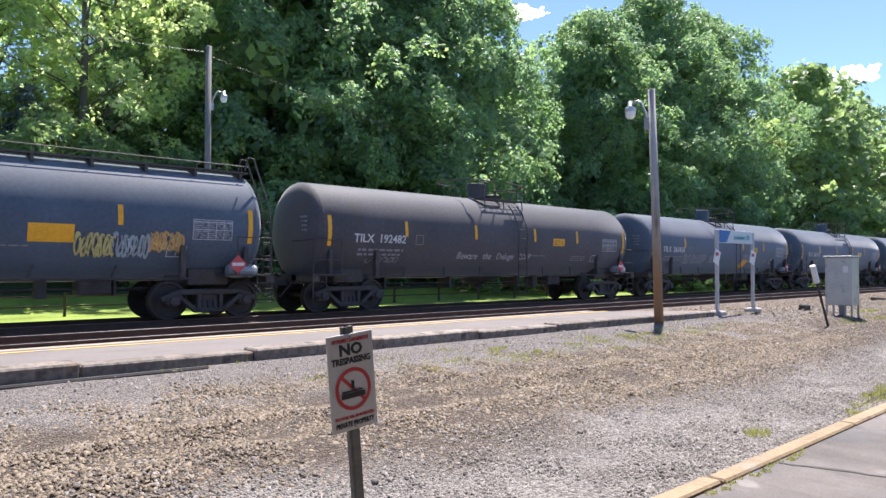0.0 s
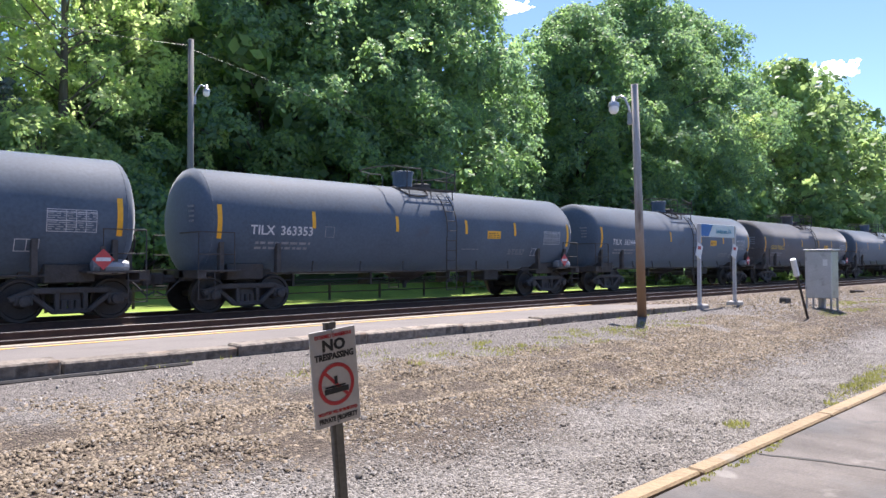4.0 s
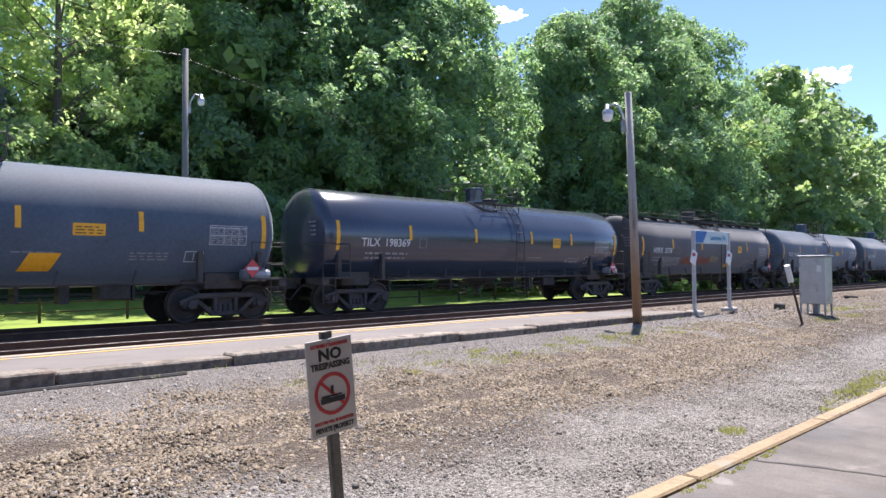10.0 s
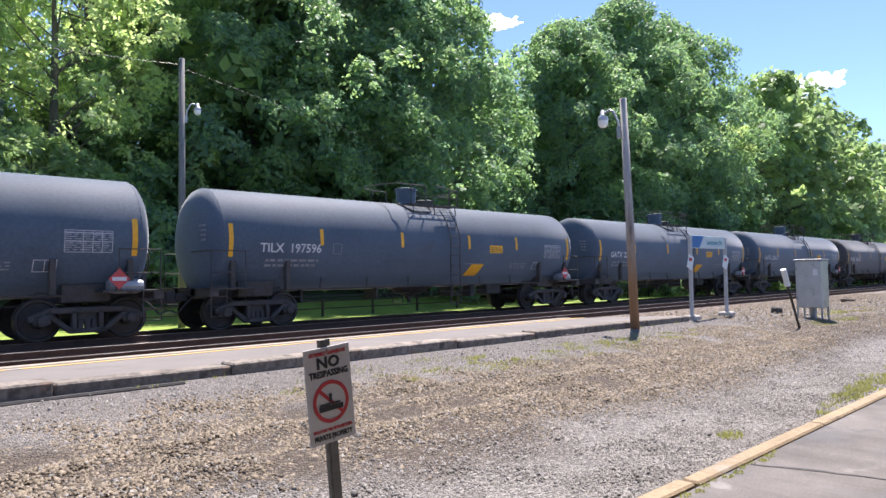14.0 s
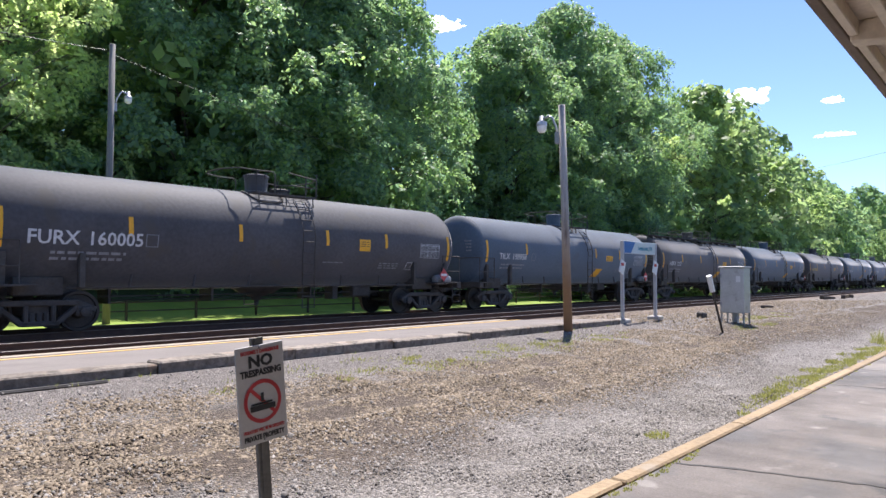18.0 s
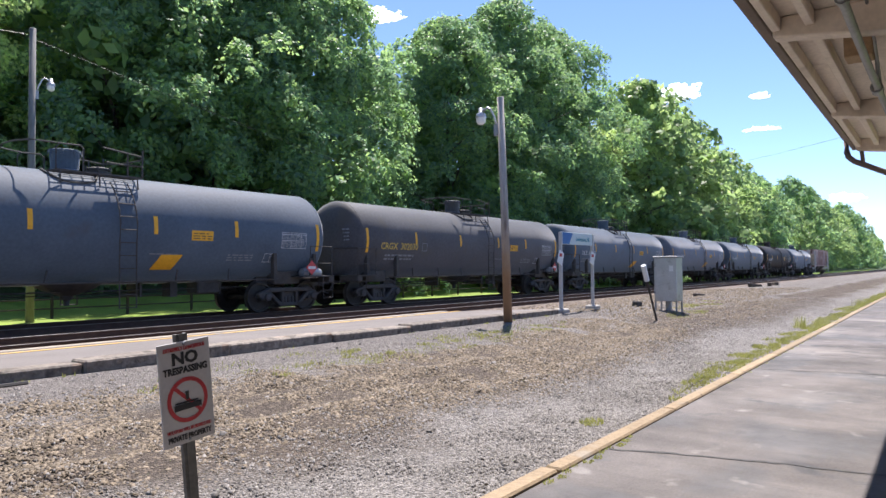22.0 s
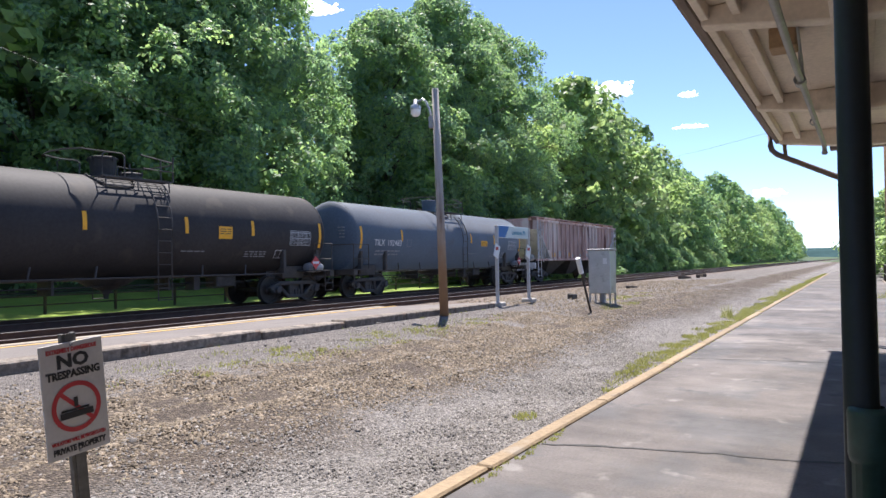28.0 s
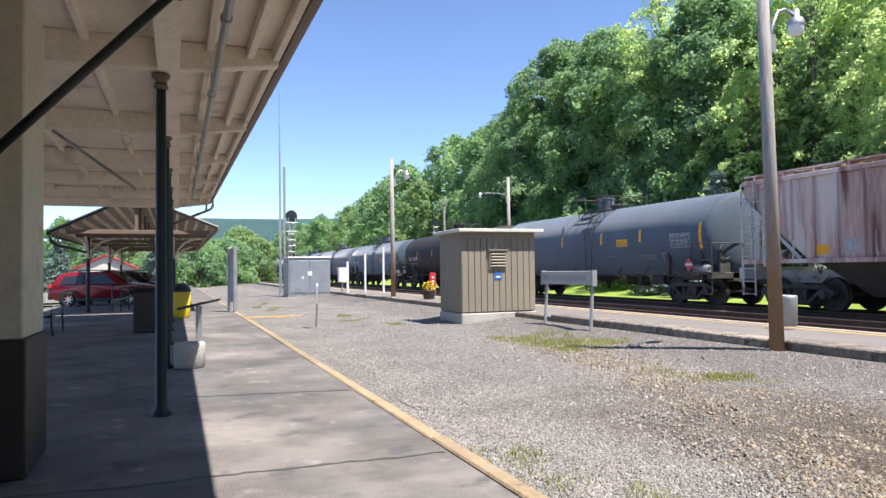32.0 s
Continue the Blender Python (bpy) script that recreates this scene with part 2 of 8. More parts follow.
M_PLATFORM = mat("far_platform_concrete", (0.168, 0.150, 0.138), 0.92, 0.0, 0.12, 0.7, 40.0, 0.3, [((0.150, 0.134, 0.122), 0.56, 1.1)])
M_EDGE = mat("weathered_stone_edge", (0.205, 0.175, 0.145), 0.9, 0.0, 0.40, 2.0, 18.0, 0.9, [((0.10, 0.086, 0.072), 0.55, 4.0), ((0.26, 0.165, 0.105), 0.68, 1.7)], piece=0.26)
M_KERB_Y = mat("faded_yellow_kerb_paint", (0.285, 0.212, 0.130), 0.85, 0.0, 0.16, 2.0, 25.0, 0.5, [((0.27, 0.225, 0.17), 0.60, 3.2), ((0.16, 0.12, 0.08), 0.62, 6.0)], piece=0.14)
M_KERB_W = mat("pale_worn_kerb", (0.294, 0.253, 0.202), 0.88, 0.0, 0.16, 2.0, 25.0, 0.5, piece=0.10)
M_YLINE = mat("yellow_line_paint", (0.52, 0.33, 0.10), 0.8, 0.0, 0.2, 2.5, 25.0, 0.2, [((0.30, 0.27, 0.23), 0.57, 3.0)])
M_WOODPOLE = mat("weathered_pole_wood", (0.34, 0.312, 0.287), 0.9, 0.0, 0.2, 3.0, 30.0, 0.4, [((0.11, 0.085, 0.07), 0.58, 5.0)], streak=True)
M_WOODPOLE_B = mat("brown_pole_wood", (0.27, 0.165, 0.095), 0.9, 0.0, 0.25, 3.0, 30.0, 0.4, streak=True)
n_, l_ = M_WOODPOLE.node_tree.nodes, M_WOODPOLE.node_tree.links
tc_ = n_.new("ShaderNodeTexCoord")
sep_ = n_.new("ShaderNodeSeparateXYZ")
l_.new(tc_.outputs["Object"], sep_.inputs["Vector"])
no_ = n_.new("ShaderNodeTexNoise")
no_.inputs["Scale"].default_value, no_.inputs["Detail"].default_value = 3.0, 5.0
l_.new(tc_.outputs["Object"], no_.inputs["Vector"])
ad_ = n_.new("ShaderNodeMath")
ad_.operation = "MULTIPLY_ADD"
ad_.inputs[1].default_value = 1.2
l_.new(no_.outputs["Fac"], ad_.inputs[0])
l_.new(sep_.outputs["Z"], ad_.inputs[2])
rg_ = n_.new("ShaderNodeMapRange")
rg_.inputs["From Min"].default_value, rg_.inputs["From Max"].default_value = 2.9, 1.5
l_.new(ad_.outputs[0], rg_.inputs["Value"])
mx_ = n_.new("ShaderNodeMix")
mx_.data_type = "RGBA"
b_ = n_["Principled BSDF"]
l_.new(rg_.outputs["Result"], mx_.inputs["Factor"])
l_.new(b_.inputs["Base Color"].links[0].from_socket, mx_.inputs["A"])
mx_.inputs["B"].default_value = (0.27, 0.165, 0.095, 1)   # creosote-brown treated foot
l_.new(mx_.outputs["Result"], b_.inputs["Base Color"])
M_GALV = mat("galvanised_steel", (0.46, 0.47, 0.48), 0.42, 0.75, 0.10, 3.0, 30.0, 0.05, [((0.36, 0.36, 0.36), 0.58, 4.0)])
M_GALV_D = mat("dull_grey_metal", (0.33, 0.335, 0.34), 0.5, 0.5, 0.12, 3.0, 30.0, 0.08)
M_DARK = mat("dark_green_black_paint", (0.014, 0.020, 0.022), 0.45, 0.0, 0.15, 4.0, 30.0, 0.08)
M_GREEN = mat("dark_green_paint", (0.025, 0.06, 0.05), 0.45, 0.0, 0.15, 4.0, 30.0, 0.08)
M_CREAM = mat("cream_roof_paint", (0.78, 0.69, 0.585), 0.75, 0.0, 0.10, 1.5, 20.0, 0.1, [((0.58, 0.50, 0.41), 0.60, 1.6)])
M_CREAM_W = mat("cream_masonry_paint", (0.55, 0.51, 0.43), 0.8, 0.0, 0.09, 1.5, 20.0, 0.25, [((0.44, 0.39, 0.31), 0.61, 2.5)])
M_BROWN_T = mat("brown_trim_paint", (0.17, 0.125, 0.10), 0.6, 0.0, 0.12, 2.0, 25.0, 0.1)
M_BROWN_D = mat("dark_brown_base_paint", (0.045, 0.035, 0.03), 0.6, 0.0, 0.15, 2.0, 25.0, 0.15)
M_SHED = mat("olive_tan_siding_paint", (0.235, 0.205, 0.155), 0.7, 0.0, 0.07, 2.0, 30.0, 0.1)
M_SHED_D = mat("shed_joint_paint", (0.13, 0.11, 0.085), 0.8, 0.0, 0.1, 2.0, 30.0, 0.1)
M_ROOFW = mat("pale_shed_roofing", (0.56, 0.54, 0.48), 0.8, 0.0, 0.1, 2.0, 30.0, 0.1)
M_CONC = mat("rough_concrete", (0.40, 0.375, 0.34), 0.92, 0.0, 0.15, 2.0, 30.0, 0.4)
M_GRASS = mat("mown_grass", (0.195, 0.272, 0.040), 0.9, 0.0, 0.30, 0.6, 30.0, 0.6, [((0.155, 0.235, 0.03), 0.57, 0.5), ((0.26, 0.27, 0.075), 0.66, 1.3)])
M_WOODS = mat("woodland_floor", (0.055, 0.085, 0.030), 0.95, 0.0, 0.3, 0.4, 8.0, 0.5)
M_BARK = mat("tree_bark", (0.15, 0.13, 0.11), 0.95, 0.0, 0.3, 2.0, 20.0, 0.6, streak=True)
M_PANELW = mat("white_sign_panel", (0.66, 0.67, 0.68), 0.4, 0.0, 0.06, 2.0, 20.0, 0.02)
M_SIGN_BLACK = mat("sign_black_ink", (0.02, 0.02, 0.022), 0.5, 0.0, 0.1, 8.0, 40.0, 0.0)
M_SIGN_RED = mat("sign_red_ink", (0.42, 0.035, 0.04), 0.5, 0.0, 0.1, 8.0, 40.0, 0.0)
M_SIGN_BLUE = mat("sign_blue_ink", (0.03, 0.13, 0.36), 0.5, 0.0, 0.1, 8.0, 40.0, 0.0)
M_SIGN_TEAL = mat("sign_teal_ink", (0.05, 0.25, 0.36), 0.5, 0.0, 0.1, 8.0, 40.0, 0.0)
M_LAMPGLASS = mat("frosted_lamp_glass", (0.75, 0.76, 0.76), 0.25, 0.0, 0.04, 5.0, 30.0, 0.0)
M_CLOUD = mat("cloud_white_glow", (0.95, 0.95, 0.95), 1.0, 0.0, 0.02, 0.01, 0.05, 0.0, spec=0.0)
# distance haze is mixed into the ridge's base colour
M_RIDGE = mat("haze_tinted_ridge_woods", (0.045, 0.082, 0.082), 1.0, 0.0, 0.15, 0.008, 0.06, 0.0, spec=0.0)

# leaf tones
L_MAPLE = leaf_mat("maple_leaves", (0.125, 0.225, 0.185), (0.30, 0.445, 0.165), 0.60)
L_BRIGHT = leaf_mat("young_leaves", (0.31, 0.425, 0.235), (0.53, 0.64, 0.30), 0.70)
L_DARK = leaf_mat("shade_leaves", (0.11, 0.20, 0.155), (0.25, 0.385, 0.15), 0.60)
L_BUSH = leaf_mat("bush_leaves", (0.15, 0.245, 0.14), (0.305, 0.415, 0.17), 0.62)
L_SPRUCE = leaf_mat("blue_spruce_needles", (0.085, 0.135, 0.12), (0.19, 0.25, 0.225), 0.12)
L_GRASS = leaf_mat("weed_blades", (0.20, 0.215, 0.075), (0.38, 0.39, 0.15), 0.4)

# ==== mesh helpers ====


def part(name, bm, material, parent=None, label="", smooth=False):
    """Links a bmesh as one mesh object, under a thing or a part."""
    me = bpy.data.meshes.new(name)
    bm.to_mesh(me)
    bm.free()
    me.materials.append(material)
    if smooth:
        me.polygons.foreach_set("use_smooth", [True] * len(me.polygons))
    ob = new(name, me)
    if parent is not None:
        ob.parent = parent
    if label:
        ob["label"] = label
    return ob


def empty(name, m, label, category, group=""):
    ob = new(name)
    ob.empty_display_size = 0.2
    ob.matrix_basis = m
    return tagged(ob, label, category, group)


def box(bm, x0, x1, y0, y1, z0, z1, m=None, bevel=0.0):
    """Adds a box to bm."""
    vs = [bm.verts.new((x, y, z)) for z in (z0, z1) for x, y in ((x0, y0), (x1, y0), (x1, y1), (x0, y1))]
    fs = [(3, 2, 1, 0), (4, 5, 6, 7), (0, 1, 5, 4), (1, 2, 6, 5), (2, 3, 7, 6), (3, 0, 4, 7)]
    faces = [bm.faces.new([vs[i] for i in f]) for f in fs]
    if bevel:
        edges = list({e for f in faces for e in f.edges})
        r = bmesh.ops.bevel(bm, geom=edges, offset=bevel, segments=1, affect="EDGES")
        vs = list({v for f in r["faces"] for v in f.verts} | {v for v in vs if v.is_valid})
    if m is not None:
        for v in vs:
            v.co = m @ v.co
    return vs


def tube(bm, points, r, seg=8, r1=None, caps=True):
    """A round bar through points; r1: radius at its end."""
    pts = [Vector(p) for p in points]
    n = len(pts)
    rings = []
    for i, p in enumerate(pts):
        d = (pts[min(i + 1, n - 1)] - pts[max(i - 1, 0)]).normalized()
        side = d.cross(Vector((0, 0, 1)))
        if side.length < 1e-3:
            side = d.cross(Vector((1, 0, 0)))
        side.normalize()
        up = side.cross(d).normalized()
        rr = r if r1 is None else r + (r1 - r) * i / (n - 1)
        rings.append([bm.verts.new(p + rr * (math.cos(a) * side + math.sin(a) * up)) for a in (2 * math.pi * k / seg for k in range(seg))])
    for a, b in zip(rings, rings[1:]):
        for k in range(seg):
            bm.faces.new((a[k], b[k], b[(k + 1) % seg], a[(k + 1) % seg]))
    if caps:
        bm.faces.new(rings[0])
        bm.faces.new(rings[-1][::-1])


def lathe(bm, profile, axis="z", seg=24, m=None):
    """Turns (along, radius) pairs about an axis; radius 0 closes an end."""
    rings = []
    for a, r in profile:
        ring = []
        for k in range(1 if r == 0 else seg):
            c, s = r * math.cos(2 * math.pi * k / seg), r * math.sin(2 * math.pi * k / seg)
            co = Vector((c, s, a)) if axis == "z" else Vector((a, c, s)) if axis == "x" else Vector((s, a, c))
            ring.append(bm.verts.new(m @ co if m is not None else co))
        rings.append(ring)
    for a, b in zip(rings, rings[1:]):
        for k in range(seg):
            q = (k + 1) % seg
            if len(a) == 1 and len(b) > 1:
                bm.faces.new((a[0], b[q], b[k]))
            elif len(b) == 1 and len(a) > 1:
                bm.faces.new((a[k], a[q], b[0]))
            elif len(a) > 1:
                bm.faces.new((a[k], a[q], b[q], b[k]))


def bm_box(*args, **kw):
    bm = bmesh.new()
    box(bm, *args, **kw)
    return bm


def bm_tube(*args, **kw):
    bm = bmesh.new()
    tube(bm, *args, **kw)
    return bm


def bm_lathe(*args, **kw):
    bm = bmesh.new()
    lathe(bm, *args, **kw)
    return bm


def text_mesh(words, size, extrude=0.001, bold=0.016):
    """The built-in font's letters as a mesh in the x-z plane, centred, facing -y."""
    cu = bpy.data.curves.new("letters", "FONT")
    cu.body, cu.size, cu.extrude, cu.align_x, cu.align_y = words, size, extrude, "CENTER", "CENTER"
    cu.resolution_u = 2
    cu.offset = size * bold
    ob = bpy.data.objects.new("letters", cu)
    scene.collection.objects.link(ob)
    bpy.context.view_layer.update()
    me = bpy.data.meshes.new_from_object(ob.evaluated_get(bpy.context.evaluated_depsgraph_get()))
    bpy.data.objects.remove(ob)
    me.transform(Matrix.Rotation(radians(90), 4, "X"))
    return me


def lettering(words, size, material, parent, m, name="lettering", label="", bold=0.016):
    me = text_mesh(words, size, 0.001, bold)
    me.materials.clear()
    me.materials.append(material)
    ob = new(name, me)
    ob.parent = parent
    ob.matrix_basis = m
    if label:
        ob["label"] = label
    return ob

# ==== ground ====
PLAT_Y0, PLAT_Y1, PLAT_X1 = 7.75, 11.45, 16.6
TRACKS = (13.45, 17.0)
RAIL_Z = 0.10


def ground_z(x, y):
    """Height of the open ground: gravel, mound before the far platform, track bed, lawn and wooded slope."""
    pts = ((-400, -0.12), (-12, -0.12), (2.1, -0.07), (3.2, -0.08), (4.6, 0.02), (6.0, 0.13), (7.6, 0.20), (9.5, 0.10), (11.3, -0.04), (18.9, -0.06), (20.0, -0.12), (23.5, -0.05), (27, 0.9), (34, 4.2), (46, 9.0), (80, 13), (400, 15))
    if x > PLAT_X1 + 1:
        k = min(1.0, (x - PLAT_X1 - 1) / 10)
        pts = tuple((a, b + k * (0.02 - b) * 0.7) if 4 < a < 11 else (a, b) for a, b in pts)
    if x < -1:
        k = min(1.0, (-1 - x) / 5)   # the mound dies away to the west
        pts = tuple((a, b + k * (0.03 - b) * 0.8) if 4 < a < 7 else (a, b) for a, b in pts)
    for (a, za), (b, zb) in zip(pts, pts[1:]):
        if y <= b:
            f = max(0.0, (y - a) / (b - a))
            z = za + (zb - za) * f
            break
    else:
        z = pts[-1][1]
    if y > 24:
        z *= max(0.25, 1 - max(0.0, abs(x - 5) - 60) / 160)
    if 2.3 < y < 7.5 and abs(x) < 60:
        z += 0.05 * noise.noise((x * 0.5, y * 0.5, 3.0)) + 0.03 * noise.noise((x * 1.7, y * 1.7, 8.0))
        if x > -6:   # shallow furrows running along the ballast band
            z += 0.13 * noise.noise((x * 0.22, y * 1.9, 5.0)) * max(0.0, 1 - abs(y - 5.0) / 1.5) * min(1.0, (x + 6) / 3)
    return z


def spaced(a, b, n):
    return [a + (b - a) * i / n for i in range(n + 1)]


XS = [-3000, -1200, -500, -260, -160, -110, -80] + spaced(-60, 60, 160) + [75, 95, 120, 160, 230, 320, 500, 1200, 3000]
YS = [-3000, -600, -150, -50, -20, -8, 0.5] + spaced(2.08, 7.7, 26) + [8.5, 9.5, 10.5, 11.3, 12.2, 13.5, 15.2, 17, 18.8] + spaced(19.4, 24, 6) + [25, 26, 27, 29, 31, 34, 38, 42, 46, 60, 80, 150, 400, 1000, 3000]


def sheet(name, xs, ys, zf, material, keep):
    bm = bmesh.new()
    grid = {}
    for i, x in enumerate(xs):
        for j, y in enumerate(ys):
            grid[i, j] = bm.verts.new((x, y, zf(x, y)))
    for i in range(len(xs) - 1):
        for j in range(len(ys) - 1):
            f = bm.faces.new((grid[i, j], grid[i + 1, j], grid[i + 1, j + 1], grid[i, j + 1]))
            f.material_index = keep((xs[i] + xs[i + 1]) / 2, (ys[j] + ys[j + 1]) / 2)
    ob = part(name, bm, material[0], smooth=True)
    for m in material[1:]:
        ob.data.materials.append(m)
    return ob


def gravel_material():
    """Grey gravel with a brown, coarser band of old ballast running along the tracks, and dry dirt near the platform."""
    m = mat("gravel_ground", (0.228, 0.210, 0.192), 0.95, 0.0, 0.22, 0.6, 34.0, 1.0, [((0.088, 0.082, 0.077), 0.58, 21.0), ((0.225, 0.210, 0.197), 0.61, 27.0)])
    n, l = m.node_tree.nodes, m.node_tree.links
    bsdf = n["Principled BSDF"]
    grey = bsdf.inputs["Base Color"].links[0].from_socket
    tc = n.new("ShaderNodeTexCoord")
    sep = n.new("ShaderNodeSeparateXYZ")
    l.new(tc.outputs["Object"], sep.inputs["Vector"])
    wob = n.new("ShaderNodeTexNoise")
    wob.inputs["Scale"].default_value, wob.inputs["Detail"].default_value = 0.45, 5.0
    l.new(tc.outputs["Object"], wob.inputs["Vector"])
    shift = n.new("ShaderNodeMath")
    shift.operation = "MULTIPLY_ADD"
    shift.inputs[1].default_value = 2.4
    l.new(wob.outputs["Fac"], shift.inputs[0])
    l.new(sep.outputs["Y"], shift.inputs[2])
    up = n.new("ShaderNodeMapRange")
    up.inputs["From Min"].default_value, up.inputs["From Max"].default_value = 4.6, 5.3
    dn = n.new("ShaderNodeMapRange")
    dn.inputs["From Min"].default_value, dn.inputs["From Max"].default_value = 7.3, 6.7
    l.new(shift.outputs[0], up.inputs["Value"])
    l.new(shift.outputs[0], dn.inputs["Value"])
    mul0 = n.new("ShaderNodeMath")
    mul0.operation = "MULTIPLY"
    l.new(up.outputs["Result"], mul0.inputs[0])
    l.new(dn.outputs["Result"], mul0.inputs[1])
    west = n.new("ShaderNodeMapRange")
    west.inputs["From Min"].default_value, west.inputs["From Max"].default_value = -7.5, -3.5
    l.new(sep.outputs["X"], west.inputs["Value"])
    mul = n.new("ShaderNodeMath")
    mul.operation = "MULTIPLY"
    l.new(mul0.outputs[0], mul.inputs[0])
    l.new(west.outputs["Result"], mul.inputs[1])
    tone = n.new("ShaderNodeTexNoise")
    tone.inputs["Scale"].default_value, tone.inputs["Detail"].default_value = 14.0, 6.0
    l.new(tc.outputs["Object"], tone.inputs["Vector"])
    br = n.new("ShaderNodeMix")
    br.data_type = "RGBA"
    br.inputs["A"].default_value, br.inputs["B"].default_value = (0.078, 0.061, 0.047, 1), (0.140, 0.110, 0.085, 1)
    l.new(tone.outputs["Fac"], br.inputs["Factor"])
    mx = n.new("ShaderNodeMix")
    mx.data_type = "RGBA"
    l.new(mul.outputs[0], mx.inputs["Factor"])
    l.new(grey, mx.inputs["A"])
    l.new(br.outputs["Result"], mx.inputs["B"])
    # finer brown-grey dirt next to the far platform
    dirt = n.new("ShaderNodeMapRange")
    dirt.inputs["From Min"].default_value, dirt.inputs["From Max"].default_value = 7.0, 7.9
    l.new(shift.outputs[0], dirt.inputs["Value"])
    dm = n.new("ShaderNodeMix")
    dm.data_type = "RGBA"
    dt = n.new("ShaderNodeMix")
    dt.data_type = "RGBA"
    dt.inputs["A"].default_value, dt.inputs["B"].default_value = (0.140, 0.124, 0.112, 1), (0.215, 0.193, 0.175, 1)
    l.new(tone.outputs["Fac"], dt.inputs["Factor"])
    l.new(dirt.outputs["Result"], dm.inputs["Factor"])
    l.new(mx.outputs["Result"], dm.inputs["A"])
    l.new(dt.outputs["Result"], dm.inputs["B"])
    mx = dm
    chips = n.new("ShaderNodeTexVoronoi")
    chips.inputs["Scale"].default_value = 52.0
    l.new(tc.outputs["Object"], chips.inputs["Vector"])
    tone2 = n.new("ShaderNodeSeparateColor")
    l.new(chips.outputs["Color"], tone2.inputs["Color"])
    rng2 = n.new("ShaderNodeMapRange")
    rng2.inputs["To Min"].default_value, rng2.inputs["To Max"].default_value = 0.50, 1.50
    l.new(tone2.outputs["Red"], rng2.inputs["Value"])
    cc = n.new("ShaderNodeCombineColor")
    for k in range(3):
        l.new(rng2.outputs["Result"], cc.inputs[k])
    fin = n.new("ShaderNodeMix")
    fin.data_type, fin.blend_type = "RGBA", "MULTIPLY"
    fin.inputs["Factor"].default_value = 1.0
    l.new(mx.outputs["Result"], fin.inputs["A"])
    l.new(cc.outputs["Color"], fin.inputs["B"])
    l.new(fin.outputs["Result"], bsdf.inputs["Base Color"])
    bp = n.new("ShaderNodeBump")
    bp.inputs["Strength"].default_value, bp.inputs["Distance"].default_value = 1.0, 0.03
    bp.invert = True
    l.new(chips.outputs["Distance"], bp.inputs["Height"])
    l.new(bp.outputs["Normal"], bsdf.inputs["Normal"])
    return m


M_GRAVEL = gravel_material()
ground = sheet("ground", XS, YS, ground_z, (M_GRAVEL, M_BALLAST, M_GRASS, M_WOODS),
               lambda x, y: 1 if 11.2 < y < 19.5 else 2 if 19.5 < y < 25.5 and -300 < x < 300 else 3 if y > 25 or abs(x) > 200 or y < -50 else 0)
tagged(ground, "open ground with grey gravel, brown ballast, mown lawn and wooded slope", "ground", kind="structure")

# near platform of old asphalt
bm = bmesh.new()
for i in range(60):
    x0 = -72 + i * 2.4
    if x0 > 70:
        break
    box(bm, x0, x0 + 2.4, -0.3 if x0 < -34.2 else -9.0 if x0 < 46 else -0.35, 1.93, -0.25, 0.0)
bmesh.ops.remove_doubles(bm, verts=bm.verts, dist=0.001)
platform = part("pavement", bm, M_ASPHALT)
tagged(platform, "old grey patched asphalt platform with cracks", "platform", kind="structure")

# cracks and tar seams in the asphalt
M_CRACK = mat("tar_crack", (0.07, 0.068, 0.066), 0.9, 0.0, 0.2, 5.0, 40.0, 0.2)
rng = random.Random(5)
for cx, slant in ((-36.0, 0), (-29.0, 0.1), (-22.5, 0), (-17.0, -0.1), (-12.2, 0.1), (-7.6, 0.2), (-4.70, 0.04), (-1.2, 0.1), (5.46, -0.25), (10.35, -0.18), (12.3, -0.1), (13.62, -0.25), (20.0, 0), (27.0, 0.1), (36.0, 0)):
    bm = bmesh.new()
    y, x, prev = 1.90, cx, None
    w = rng.uniform(0.010, 0.017)
    drift = 0.0
    while y > -3.5:
        ww = w * rng.uniform(0.4, 1.5)
        a, b = bm.verts.new((x + drift - ww, y, 0.004)), bm.verts.new((x + drift + ww, y, 0.004))
        if prev:
            bm.faces.new((prev[0], prev[1], b, a))
        prev = (a, b)
        step = rng.uniform(0.05, 0.14)
        y -= step
        x -= slant * step
        drift = 0.8 * drift + rng.uniform(-0.022, 0.022)
    crack = part("crack", bm, M_CRACK, platform)

# faded yellow kerb along the near platform, in pieces
kerb = empty("kerb", pose(0, 0, 0), "faded yellow painted kerb along the platform edge", "kerb")
kerb["kind"] = "structure"
joint = 7.08
lengths = [2.35, 2.5, 2.4, 2.6]
cuts = [joint]
while cuts[-1] < 62:
    cuts.append(cuts[-1] + lengths[len(cuts) % 4])
while cuts[0] > -62:
    cuts.insert(0, cuts[0] - lengths[len(cuts) % 4])
for a, b in zip(cuts, cuts[1:]):
    off = rng.uniform(-0.012, 0.012)
    part("kerb_stone", bm_box(a + 0.008, b - 0.008, 1.935 + off, 2.065 + off, -0.22, 0.022 + rng.uniform(-0.006, 0.006), bevel=0.014), M_KERB_Y, kerb)

